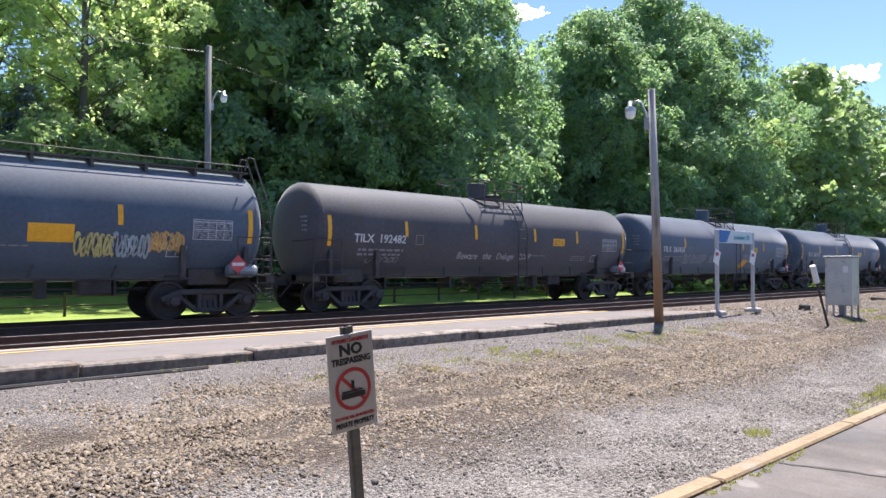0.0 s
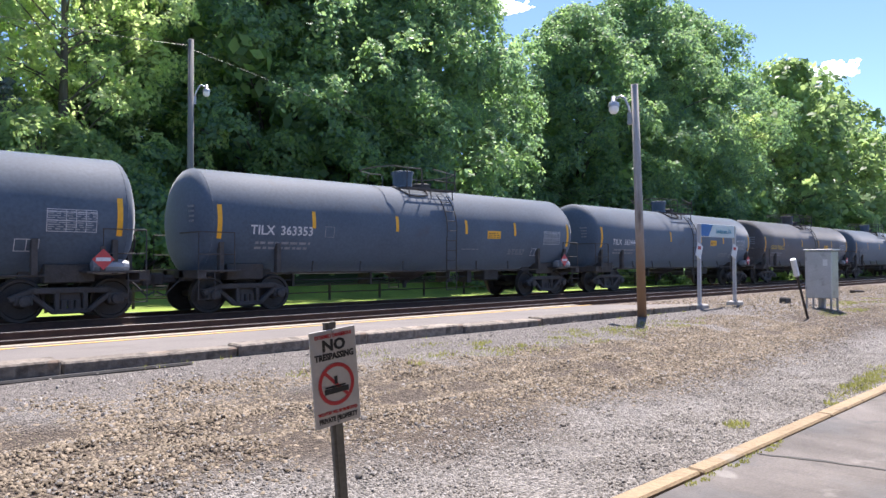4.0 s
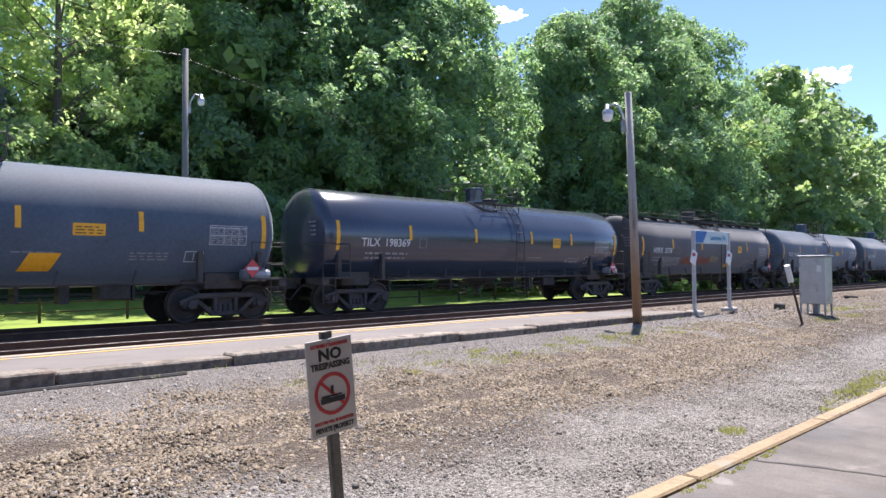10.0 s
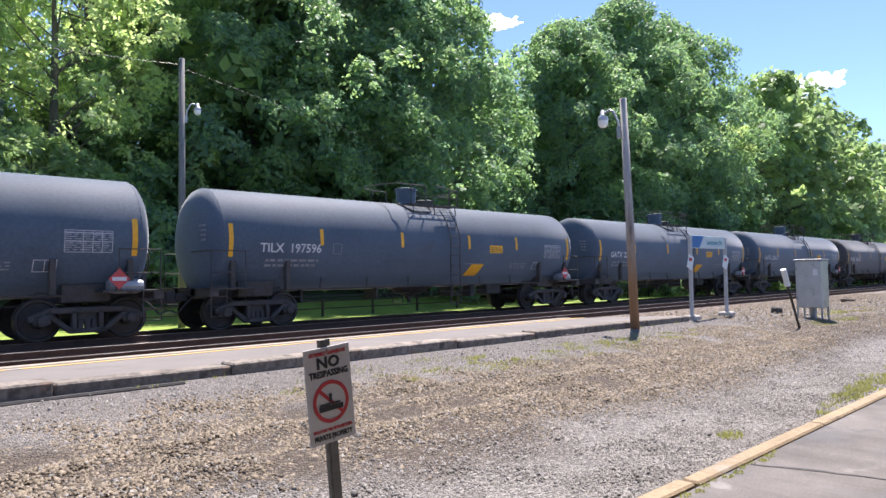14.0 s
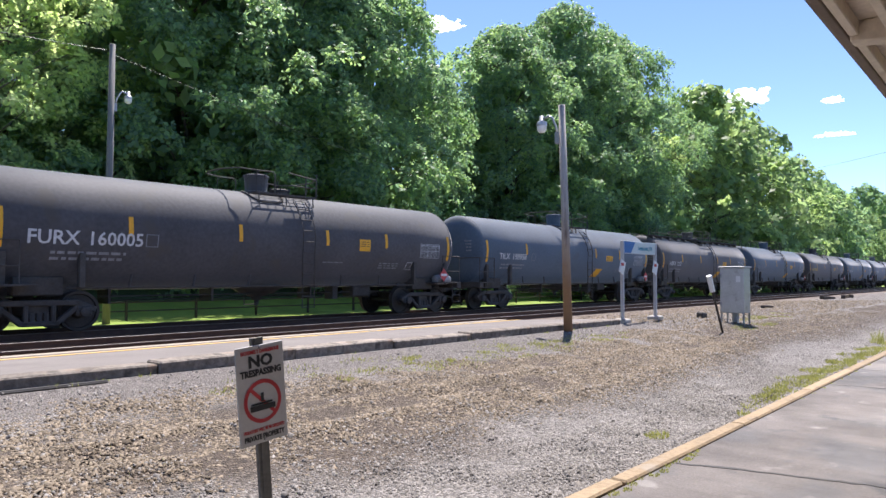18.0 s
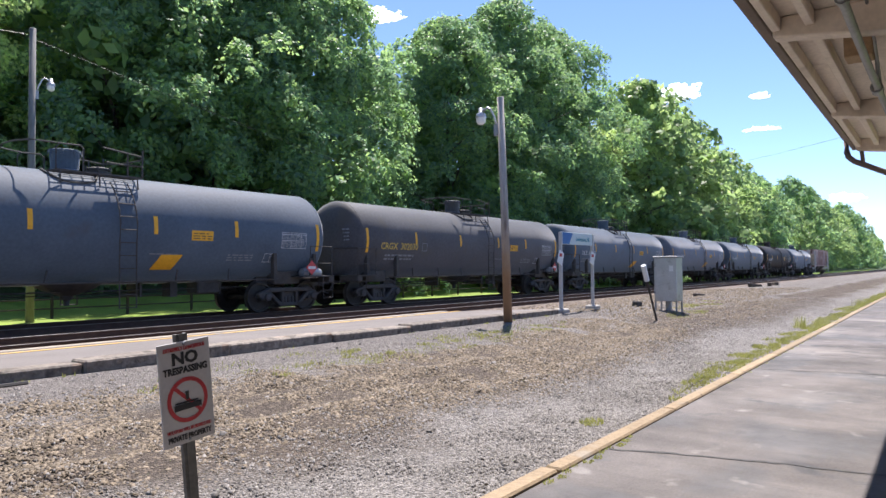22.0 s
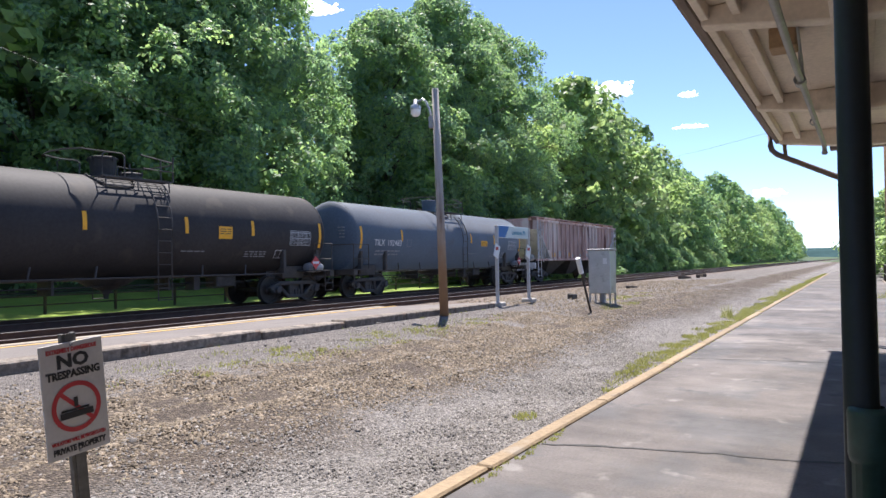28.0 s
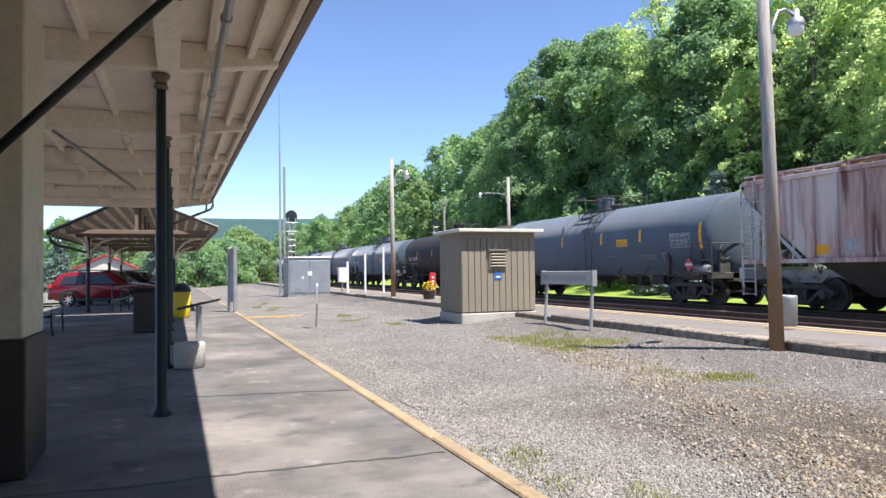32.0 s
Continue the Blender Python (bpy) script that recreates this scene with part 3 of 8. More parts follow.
# far platform: deck and edge stones
bm = bmesh.new()
xs = spaced(-75, PLAT_X1, 46)
for i, (a, b) in enumerate(zip(xs, xs[1:])):
    lo, hi = 0.30, 0.12
    v = [bm.verts.new(p) for p in ((a, PLAT_Y0 + 0.3, lo), (b, PLAT_Y0 + 0.3, lo), (b, PLAT_Y1, hi), (a, PLAT_Y1, hi), (a, PLAT_Y0 + 0.3, -0.3), (b, PLAT_Y0 + 0.3, -0.3), (b, PLAT_Y1, -0.3), (a, PLAT_Y1, -0.3))]
    for f in ((0, 1, 2, 3), (4, 5, 1, 0), (7, 3, 2, 6)):
        bm.faces.new([v[q] for q in f])
    if i == len(xs) - 2:
        bm.faces.new((v[1], v[5], v[6], v[2]))
bmesh.ops.remove_doubles(bm, verts=bm.verts, dist=0.001)
far_platform = part("far_platform", bm, M_PLATFORM)
tagged(far_platform, "low far platform of worn pale concrete between gravel and tracks", "platform", kind="structure")
bm = bmesh.new()
box(bm, -75, PLAT_X1, PLAT_Y1 - 0.48, PLAT_Y1 - 0.36, 0.128, 0.152)
part("yellow_line", bm, M_YLINE, far_platform, "worn yellow safety line")
part("edge_timber", bm_box(-75, PLAT_X1, PLAT_Y1, PLAT_Y1 + 0.22, -0.1, 0.135, bevel=0.01), M_KERB_W, far_platform, "pale worn timber edge")
a, i = -1.395 - 1.955 * 30, 0
slab_mesh = []
for v in range(5):
    bm = bmesh.new()
    vs = box(bm, 0.006, 1.949, -0.02, 0.33, -0.2, 0.335, bevel=0.02)
    for q in bm.verts:
        q.co += Vector((0, 0.018 * noise.noise((q.co.x * 2, v * 3.3, q.co.z * 4)), 0.018 * noise.noise((q.co.x * 2, v * 5.1, 9))))
    me = bpy.data.meshes.new("edge_stone")
    bm.to_mesh(me)
    bm.free()
    me.materials.append(M_EDGE)
    slab_mesh.append(me)
while a < PLAT_X1 - 1.9:
    ob = new("edge_stone", slab_mesh[i % 5])
    ob.parent = far_platform
    ob.matrix_basis = pose(a, PLAT_Y0 + rng.uniform(-0.02, 0.02), rng.uniform(-0.02, 0.012), rng.uniform(-1, 1), rng.uniform(-0.5, 0.5), rng.uniform(-0.4, 0.4))
    a += 1.955
    i += 1

# old rail half buried at the foot of the edge stones
old_rail = empty("buried_rail", pose(0, 7.52, 0), "old dark rail half buried in gravel beside the platform", "rail")
part("rail_head", bm_tube([(x, 0.02 * math.sin(x * 0.9) + 0.012 * max(0.0, x), ground_z(x, 7.52 + 0.012 * max(0.0, x)) - 0.006) for x in (-3.4, -2.6, -1.8, -1.0, -0.2, 0.6, 1.4, 2.2, 3.0, 3.8)], 0.026, 6), M_UNDER, old_rail)

# ==== tracks ====


def track(yc):
    tr = empty("track", pose(0, yc, 0), "steel rails on dark creosoted ties in brown ballast", "railway track")
    tr["kind"] = "structure"
    for s in (-1, 1):
        bm = bmesh.new()
        y = s * 0.755
        for x0, x1 in ((-700, -60), (-60, 60), (60, 900)):
            box(bm, x0, x1, y - 0.011, y + 0.011, RAIL_Z - 0.13, RAIL_Z - 0.03)
            box(bm, x0, x1, y - 0.07, y + 0.07, RAIL_Z - 0.16, RAIL_Z - 0.135)
            box(bm, x0, x1, y - 0.036, y + 0.036, RAIL_Z - 0.035, RAIL_Z - 0.004)
        rail = part("rail", bm, M_RAIL_SIDE, tr)
        part("rail_head", bm_box(-700, 900, y - 0.034, y + 0.034, RAIL_Z - 0.0045, RAIL_Z, bevel=0.0015), M_RAIL, rail, "polished running surface")
    bm = bmesh.new()
    box(bm, -0.11, 0.11, -1.3, 1.3, -0.16, -0.055, bevel=0.012)
    me = bpy.data.meshes.new("tie")
    bm.to_mesh(me)
    bm.free()
    me.materials.append(M_TIE)
    for k in range(150):
        ob = new("tie", me)
        ob.parent = tr
        ob.matrix_basis = pose(-42 + 0.56 * k, rng.uniform(-0.06, 0.06), rng.uniform(-0.008, 0.008), 0, 0, rng.uniform(-1.2, 1.2))
    bm = bmesh.new()
    for x0 in [-42 - 0.56 * k for k in range(1, 130)] + [42 + 0.56 * k for k in range(1, 180)]:
        box(bm, x0 - 0.11, x0 + 0.11, -1.3, 1.3, -0.16, -0.055)
    ob = part("ties", bm, M_TIE, tr)
    ob["kind"] = "stuff"
    return tr


track(TRACKS[0])
track(TRACKS[1])

# ==== train ====
CAR_PITCH = 16.15
UF = -0.27   # fittings sit a little behind the car's middle
R_TANK, Z_TANK, HALF = 1.37, 2.28, 7.15   # radius, axis height over the rail, half length of the straight shell


def shell_point(u, z, lift=0.012):
    """A place on the near side of the tank at car height z."""
    return Vector((u, -math.sqrt(max(0.01, (R_TANK + lift) ** 2 - (z - Z_TANK) ** 2)), z))


def shell_patch(u0, u1, z0, z1, lift=0.008, n=5, skew=0.0):
    """A thin sheet laid on the near side of the shell."""
    bm = bmesh.new()
    prev = None
    for k in range(n + 1):
        z = z0 + (z1 - z0) * k / n
        s = skew * k / n
        row = [bm.verts.new(shell_point(u0 + s, z, lift)), bm.verts.new(shell_point(u1 + s, z, lift))]
        if prev:
            bm.faces.new((prev[0], prev[1], row[1], row[0]))
        prev = row
    return bm


def bend_on_shell(me, u, z, lift=0.008):
    """Lays a flat x-z mesh on the shell round (u, z)."""
    for v in me.vertices:
        p = shell_point(u + v.co.x, z + v.co.z, lift)
        v.co = (p.x, p.y - v.co.y * 0, p.z)
    return me


def shell_text(words, size, material, parent, u, z, name="car_lettering"):
    me = bend_on_shell(text_mesh(words, size, 0.0), u, z)
    me.materials.clear()
    me.materials.append(material)
    ob = new(name, me)
    ob.parent = parent
    return ob


def bars_on_shell(u0, z0, rows, width, height, pitch, parent, material, name="stencil"):
    """Small writing that cannot be read, as plain bars."""
    bm = bmesh.new()
    r = random.Random(int(abs(u0) * 100) + rows)
    for k in range(rows):
        x = u0
        z = z0 - k * pitch
        while x < u0 + width:
            w = r.uniform(0.08, 0.24)
            w = min(w, u0 + width - x)
            if w > 0.03:
                a = [bm.verts.new(shell_point(x, z, 0.009)), bm.verts.new(shell_point(x + w, z, 0.009)), bm.verts.new(shell_point(x + w, z + height, 0.009)), bm.verts.new(shell_point(x, z + height, 0.009))]
                bm.faces.new(a)
            x += w + r.uniform(0.03, 0.07)
    return tagged(part(name, bm, material, parent), kind="stuff")


def wheelset(parent, dx):
    ws = bmesh.new()
    for s in (-1, 1):
        y = s * 0.74
        prof = [(y - 0.07 * s, 0), (y - 0.07 * s, 0.13), (y - 0.02 * s, 0.16), (y - 0.02 * s, 0.38), (y - 0.08 * s, 0.40), (y - 0.08 * s, 0.475), (y - 0.045 * s, 0.475), (y - 0.04 * s, 0.457), (y + 0.06 * s, 0.45), (y + 0.06 * s, 0.39), (y + 0.02 * s, 0.37), (y + 0.02 * s, 0.17), (y + 0.08 * s, 0.13), (y + 0.08 * s, 0)]
        lathe(ws, prof, "y", 26)
        for k in range(3):
            a = 2 * math.pi * k / 3
            lathe(ws, [(y + 0.12 * s, 0), (y + 0.12 * s, 0.022), (y + 0.07 * s, 0.022)], "y", 6, Matrix.Translation((0.07 * math.cos(a), 0, 0.07 * math.sin(a))))
    tube(ws, [(0, -0.98, 0), (0, 0.98, 0)], 0.085, 10)
    ob = part("wheelset", ws, M_WHEEL, parent)
    ob.location = (dx, 0, 0.457)
    return ob


def bogie(car, x):
    """A three-piece freight truck: bolster, two side frames, two wheelsets."""
    bm = bmesh.new()
    box(bm, -0.22, 0.22, -1.0, 1.0, 0.36, 0.68, bevel=0.03)
    lathe(bm, [(0.66, 0), (0.66, 0.2), (0.82, 0.2), (0.82, 0)], "z", 12)
    bg = part("bogie", bm, M_UNDER, car)
    bg.location = (x, 0, 0)
    for s in (-1, 1):
        bm = bmesh.new()
        y0, y1 = s * 0.93, s * 1.10
        a, b = min(y0, y1), max(y0, y1)

        def web(points, w):
            for (xa, za), (xb, zb) in zip(points, points[1:]):
                d = Vector((xb - xa, 0, zb - za))
                m = Matrix.Translation((xa, 0, za)) @ Matrix.Rotation(-math.atan2(d.z, d.x), 4, "Y")
                box(bm, -0.03, d.length + 0.03, a, b, -w, w, m, 0.02)
        web([(-1.12, 0.50), (-0.74, 0.66), (0.74, 0.66), (1.12, 0.50)], 0.065)
        web([(-0.80, 0.60), (-0.34, 0.22), (0.34, 0.22), (0.80, 0.60)], 0.055)
        web([(-0.27, 0.64), (-0.27, 0.24)], 0.05)
        web([(0.27, 0.64), (0.27, 0.24)], 0.05)
        for xe in (-0.89, 0.89):
            box(bm, xe - 0.17, xe + 0.17, a - 0.02, b + 0.04 * s * (1 if s > 0 else 1), 0.36, 0.58, None, 0.03)
            lathe(bm, [(y1 + 0.0 * s, 0), (y1, 0.12), (y1 + 0.10 * s, 0.11), (y1 + 0.12 * s, 0.06), (y1 + 0.12 * s, 0)], "y", 10, Matrix.Translation((xe, 0, 0.457)))
        for xe in (-0.14, 0.0, 0.14):
            lathe(bm, [(0.25, 0), (0.25, 0.065), (0.45, 0.065), (0.45, 0)], "z", 8, Matrix.Translation((xe, s * 1.015, 0)))
        part("side_frame", bm, M_UNDER, bg)
    for dx in (-0.89, 0.89):
        wheelset(bg, dx)
    return bg


def coupler(car, s):
    bm = bmesh.new()
    x = s * (CAR_PITCH / 2 - 0.62)
    box(bm, min(x, s * CAR_PITCH / 2), max(x, s * CAR_PITCH / 2) - (0.01 if s > 0 else -0.0), -0.09, 0.09, 0.74, 0.94, bevel=0.03)
    box(bm, min(s * (CAR_PITCH / 2 - 0.27), s * CAR_PITCH / 2), max(s * (CAR_PITCH / 2 - 0.27), s * CAR_PITCH / 2), -0.17, 0.17, 0.69, 1.0, bevel=0.04)
    part("coupler", bm, M_UNDER, car)
    bm = bm_tube([(x, -0.35, 0.85), (x + s * 0.15, -0.36, 0.72), (x + s * 0.40, -0.36, 0.45), (x + s * 0.60, -0.34, 0.55)], 0.025, 6)
    part("air_hose", bm, M_UNDER, car)


def end_frame(car, s):
    """The platform over the truck with its handrails, brake wheel and end beam."""
    bm = bmesh.new()
    xe = s * (CAR_PITCH / 2 - 0.55)
    xi = s * (HALF - 2.0)
    for y in (-0.5, 0.5):
        box(bm, min(xe, xi), max(xe, xi), y - 0.12, y + 0.12, 0.80, 1.06)
    box(bm, min(xe, xe - s * 0.22), max(xe, xe - s * 0.22), -1.48, 1.48, 0.86, 1.06, bevel=0.015)
    box(bm, min(xe, xe - s * 1.3), max(xe, xe - s * 1.3), -1.48, -0.95, 1.03, 1.07)
    box(bm, min(xe, xe - s * 1.3), max(xe, xe - s * 1.3), 0.95, 1.48, 1.03, 1.07)
    for xx in (HALF - 0.3, HALF - 1.85):
        box(bm, s * xx - 0.06, s * xx + 0.06, -1.32, -1.16, 1.0, 1.75, None, 0.01)
        box(bm, s * xx - 0.06, s * xx + 0.06, 1.16, 1.32, 1.0, 1.75, None, 0.01)
    # saddle under the shell
    box(bm, s * 6.05 - 0.5, s * 6.05 + 0.5, -0.95, 0.95, 0.82, 1.22, bevel=0.02)
    part("end_platform", bm, M_UNDER, car)
    for y in (-1.42, 1.42):
        bm = bmesh.new()
        tube(bm, [(xe - s * 0.05, y, 1.05), (xe - s * 0.05, y, 1.98), (xe - s * 0.95, y, 1.98), (xe - s * 0.95, y, 1.05)], 0.018, 5)
        tube(bm, [(xe - s * 0.05, y, 1.45), (xe - s * 0.95, y, 1.45)], 0.014, 5)
        part("end_handrail", bm, M_UNDER, car)
        bm = bmesh.new()
        for k in range(3):
            tube(bm, [(xe - s * 0.04, y - 0.02, 0.38 + 0.24 * k), (xe - s * 0.44, y - 0.02, 0.38 + 0.24 * k)], 0.013, 5)
        for q in (0.04, 0.44):
            tube(bm, [(xe - s * q, y - 0.02, 0.36), (xe - s * q, y - 0.02, 1.05)], 0.015, 5)
        part("step_ladder", bm, M_UNDER, car)
    part("cross_handrail", bm_tube([(xe - s * 0.05, -1.42, 1.98), (xe - s * 0.05, -0.3, 1.98)], 0.018, 5), M_UNDER, car)
    if s > 0:
        bm = bmesh.new()
        lathe(bm, [(xe - 0.18, 0.24), (xe - 0.16, 0.27), (xe - 0.14, 0.24), (xe - 0.16, 0.21), (xe - 0.18, 0.24)], "x", 18, Matrix.Translation((0, -0.75, 1.72)))
        for k in range(4):
            a = k * math.pi / 2
            tube(bm, [(xe - 0.16, -0.75, 1.72), (xe - 0.16, -0.75 + 0.24 * math.cos(a), 1.72 + 0.24 * math.sin(a))], 0.014, 5)
        box(bm, xe - 0.3, xe - 0.2, -0.95, -0.55, 1.05, 1.7)
        part("brake_wheel", bm, M_UNDER, car)
        bm = bmesh.new()
        lathe(bm, [(xe - 1.15, 0), (xe - 1.12, 0.14), (xe - 0.98, 0.17), (xe - 0.5, 0.17), (xe - 0.38, 0.13), (xe - 0.36, 0)], "x", 12, Matrix.Translation((0, -1.2, 1.16)))
        part("air_cylinder", bm, M_GALV_D, car)


def tank_car(spec):
    """One tank car; spec: words, paint and decals."""
    words, paint, look_ = spec["words"], spec["paint"], spec["label"]
    car = empty("tank_car", pose(0, TRACKS[1], RAIL_Z), look_, "tank car", "tank cars of the freight train")
    ends = [(-HALF - 0.34, 0), (-HALF - 0.335, 0.25), (-HALF - 0.30, 0.6), (-HALF - 0.23, 0.95), (-HALF - 0.13, 1.2), (-HALF - 0.04, 1.33), (-HALF + 0.06, R_TANK)]
    prof = ends + [(u, R_TANK) for u in (-5.2, -3.4, -1.7, 0, 1.7, 3.4, 5.2)] + [(-a, r) for a, r in reversed(ends)]
    shell = part("tank", bm_lathe(prof, "x", 48, Matrix.Translation((0, 0, Z_TANK))), paint, car, smooth=True)
    # weld rings
    for u in (-HALF + 0.06, HALF - 0.06):
        part("weld_ring", bm_lathe([(u - 0.012, R_TANK), (u - 0.008, R_TANK + 0.005), (u + 0.008, R_TANK + 0.005), (u + 0.012, R_TANK)], "x", 40, Matrix.Translation((0, 0, Z_TANK))), paint, shell)
    # belly sump and side sill bar
    bm = bmesh.new()
    lathe(bm, [(0.42, 0), (0.42, 0.06), (0.55, 0.07), (0.58, 0.13), (0.66, 0.16), (0.78, 0.5), (0.95, 0.8)], "z", 14)
    part("bottom_outlet", bm, M_UNDER, car)
    bm = bmesh.new()
    for y in (-1.12, 1.12):
        tube(bm, [(-HALF + 1.6, y, 0.98), (HALF - 1.6, y, 0.98)], 0.025, 5)
        for u in (-4.2, -2.6, -1.0, 2.2, 3.8):
            tube(bm, [(u, y, 0.98), (u + 0.12, y * 0.9, 1.28)], 0.025, 5)
    part("side_rail", bm, M_UNDER, car)
    bm = bmesh.new()
    tube(bm, [(-HALF + 2.6, -0.3, 0.76), (HALF - 2.2, -0.3, 0.76)], 0.02, 5)
    tube(bm, [(-HALF + 2.6, 0.25, 0.64), (HALF - 2.2, 0.25, 0.70)], 0.016, 5)
    for u in (-4.3, -1.6, 1.7, 4.1):
        box(bm, u - 0.03, u + 0.03, -0.34, 0.3, 0.58, 1.05)
    box(bm, 3.3, 4.0, -0.45, 0.1, 0.62, 0.95, bevel=0.03)
    box(bm, 2.5, 2.7, -0.4, 0.0, 0.55, 1.0)
    part("brake_rigging", bm, M_UNDER, car)
    # top fittings
    bm = bmesh.new()
    zt = Z_TANK + R_TANK
    lathe(bm, [(zt - 0.06, 0.34), (zt + 0.05, 0.34), (zt + 0.06, 0.31), (zt + 0.10, 0.31), (zt + 0.46, 0.335), (zt + 0.47, 0.355), (zt + 0.52, 0.355), (zt + 0.54, 0.31), (zt + 0.55, 0)], "z", 20, Matrix.Translation((0.2 + UF, 0, 0)))
    for k in range(8):
        a = k * math.pi / 4 + 0.2
        box(bm, 0.355, 0.375, -0.025, 0.025, zt + 0.40, zt + 0.53, Matrix.Translation((0.2 + UF, 0, 0)) @ Matrix.Rotation(a, 4, "Z"))
    part("valve_housing", bm, paint, car)
    bm = bmesh.new()
    lathe(bm, [(zt - 0.02, 0.28), (zt + 0.12, 0.28), (zt + 0.13, 0.31), (zt + 0.17, 0.31), (zt + 0.20, 0.22), (zt + 0.21, 0)], "z", 18, Matrix.Translation((1.02 + UF, 0, 0)))
    for k in range(6):
        a = k * math.pi / 3
        lathe(bm, [(zt + 0.10, 0), (zt + 0.10, 0.025), (zt + 0.22, 0.025), (zt + 0.22, 0)], "z", 6, Matrix.Translation((1.02 + UF + 0.31 * math.cos(a), 0.31 * math.sin(a), 0)))
    part("manway", bm, M_UNDER, car)
    # grating walkway either side of the fittings, on brackets
    for y0, y1 in ((-0.98, -0.56), (0.56, 0.98)):
        bm = bmesh.new()
        for k in range(5):
            y = y0 + (y1 - y0) * k / 4
            box(bm, -0.45 + UF, 1.62 + UF, y - 0.012, y + 0.012, zt - 0.10, zt - 0.06)
        for k in range(9):
            u = -0.45 + UF + 2.07 * k / 8
            box(bm, u - 0.012, u + 0.012, y0, y1, zt - 0.095, zt - 0.065)
        s_ = -1 if y0 < 0 else 1
        for u in (-0.35, 0.55, 1.5):
            tube(bm, [(u + UF, s_ * 0.97, zt - 0.09), (u + UF, s_ * 1.0, zt - 0.38)], 0.02, 5)
        part("top_walkway", bm, M_UNDER, car)
    # guard rails
    rails = []
    for y in (-1.0, 1.0):
        rails.append([(-0.45, y, zt - 0.08), (-0.45, y, zt + 0.44), (-0.36, y, zt + 0.52), (0.08, y, zt + 0.53), (0.16, y, zt + 0.46), (0.16, y, zt - 0.08)])
        rails.append([(0.70, y, zt + 0.22), (1.05, y, zt + 0.20), (1.62, y, zt + 0.20), (1.62, y, zt - 0.08)])
    rails.append([(-0.36, -1.0, zt + 0.52), (-0.9, -0.85, zt + 0.55), (-1.05, -0.3, zt + 0.56), (-1.05, 0.3, zt + 0.56), (-0.9, 0.85, zt + 0.55), (-0.36, 1.0, zt + 0.52)])
    rails.append([(0.62, -1.0, zt + 0.56), (1.62, -0.95, zt + 0.46), (1.85, -0.5, zt + 0.44), (1.85, 0.5, zt + 0.44), (1.62, 0.95, zt + 0.46), (0.62, 1.0, zt + 0.56)])
    for y in (-0.97, 0.97):
        rails.append([(1.62, y, zt - 0.08), (1.64, y, zt + 0.62)])
        rails.append([(1.25, y, zt - 0.08), (1.25, y, zt + 0.52)])
    for pts in rails:
        part("top_handrail", bm_tube([(u + UF, y, z) for u, y, z in pts], 0.021, 6), M_UNDER, car)
    for side in (-1, 1):
        bm = bmesh.new()
        for u in (0.53, 0.95):
            pts = [(u, side * (R_TANK + 0.12) * math.sin(a), Z_TANK + (R_TANK + 0.12) * math.cos(a)) for a in [radians(q) for q in (42, 52, 62, 74, 86)]]
            pts += [(u, side * 1.46, 1.9), (u, side * 1.46, 0.36)]
            tube(bm, pts, 0.02, 5)
        zz = 0.38
        while zz < 3.3:
            if zz < Z_TANK:
                y = side * 1.46
            else:
                y = side * math.sqrt(max(0.1, (R_TANK + 0.12) ** 2 - (zz - Z_TANK) ** 2))
            tube(bm, [(0.53, y, zz), (0.95, y, zz)], 0.014, 5)
            zz += 0.31
        part("ladder", bm, M_UNDER, car)
    if spec.get("runway"):
        bm = bmesh.new()
        for y0, y1 in ((-0.75, -0.45), (0.45, 0.75)):
            box(bm, -HALF, HALF, y0, y1, zt - 0.02, zt + 0.02)
        for k in range(13):
            u = -HALF + 0.2 + k * (2 * HALF - 0.4) / 12
            box(bm, u - 0.03, u + 0.03, -0.75, 0.75, zt - 0.2, zt - 0.015)
            for y in (-0.78, 0.78):
                tube(bm, [(u, y, zt), (u, y, zt + 0.16)], 0.012, 4)
        for y in (-0.78, 0.78):
            tube(bm, [(-HALF, y, zt + 0.16), (HALF, y, zt + 0.16)], 0.014, 4)
        part("running_board", bm, M_UNDER, car)
        for e in (-1, 1):
            bm = bmesh.new()
            for y in (-1.02, -0.62):
                pts = [(e * (HALF + 0.50), y, 1.05), (e * (HALF + 0.50), y, 2.5), (e * (HALF + 0.36), y, 3.05), (e * (HALF + 0.10), y, zt + 0.10), (e * (HALF + 0.02), y, zt + 0.34), (e * (HALF - 0.14), y, zt + 0.36), (e * (HALF - 0.22), y, zt + 0.02)]
                tube(bm, pts, 0.02, 6)
            for k in range(7):
                z = 1.25 + 0.29 * k
                x = e * (HALF + (0.50 if z < 2.5 else 0.50 - 0.14 * (z - 2.5) / 0.55))
                tube(bm, [(x, -1.02, z), (x, -0.62, z)], 0.014, 5)
            part("end_ladder", bm, M_UNDER, car)
    # curved pipe on the shoulder
    bm = bmesh.new()
    arc = []
    for u, a in ((-0.62, 16), (-0.60, 26), (-0.50, 36), (-0.36, 41), (-0.1, 42), (0.2, 41), (0.42, 37), (0.55, 28), (0.58, 20)):
        arc.append((u + UF + 0.1, -(R_TANK + 0.03) * math.sin(radians(a)), Z_TANK + (R_TANK + 0.03) * math.cos(radians(a))))
    tube(bm, arc, 0.028, 6)
    part("hand_hold", bm, M_UNDER, car)
    for s in (-1, 1):
        end_frame(car, s)
        coupler(car, s)
        bogie(car, s * 6.05)
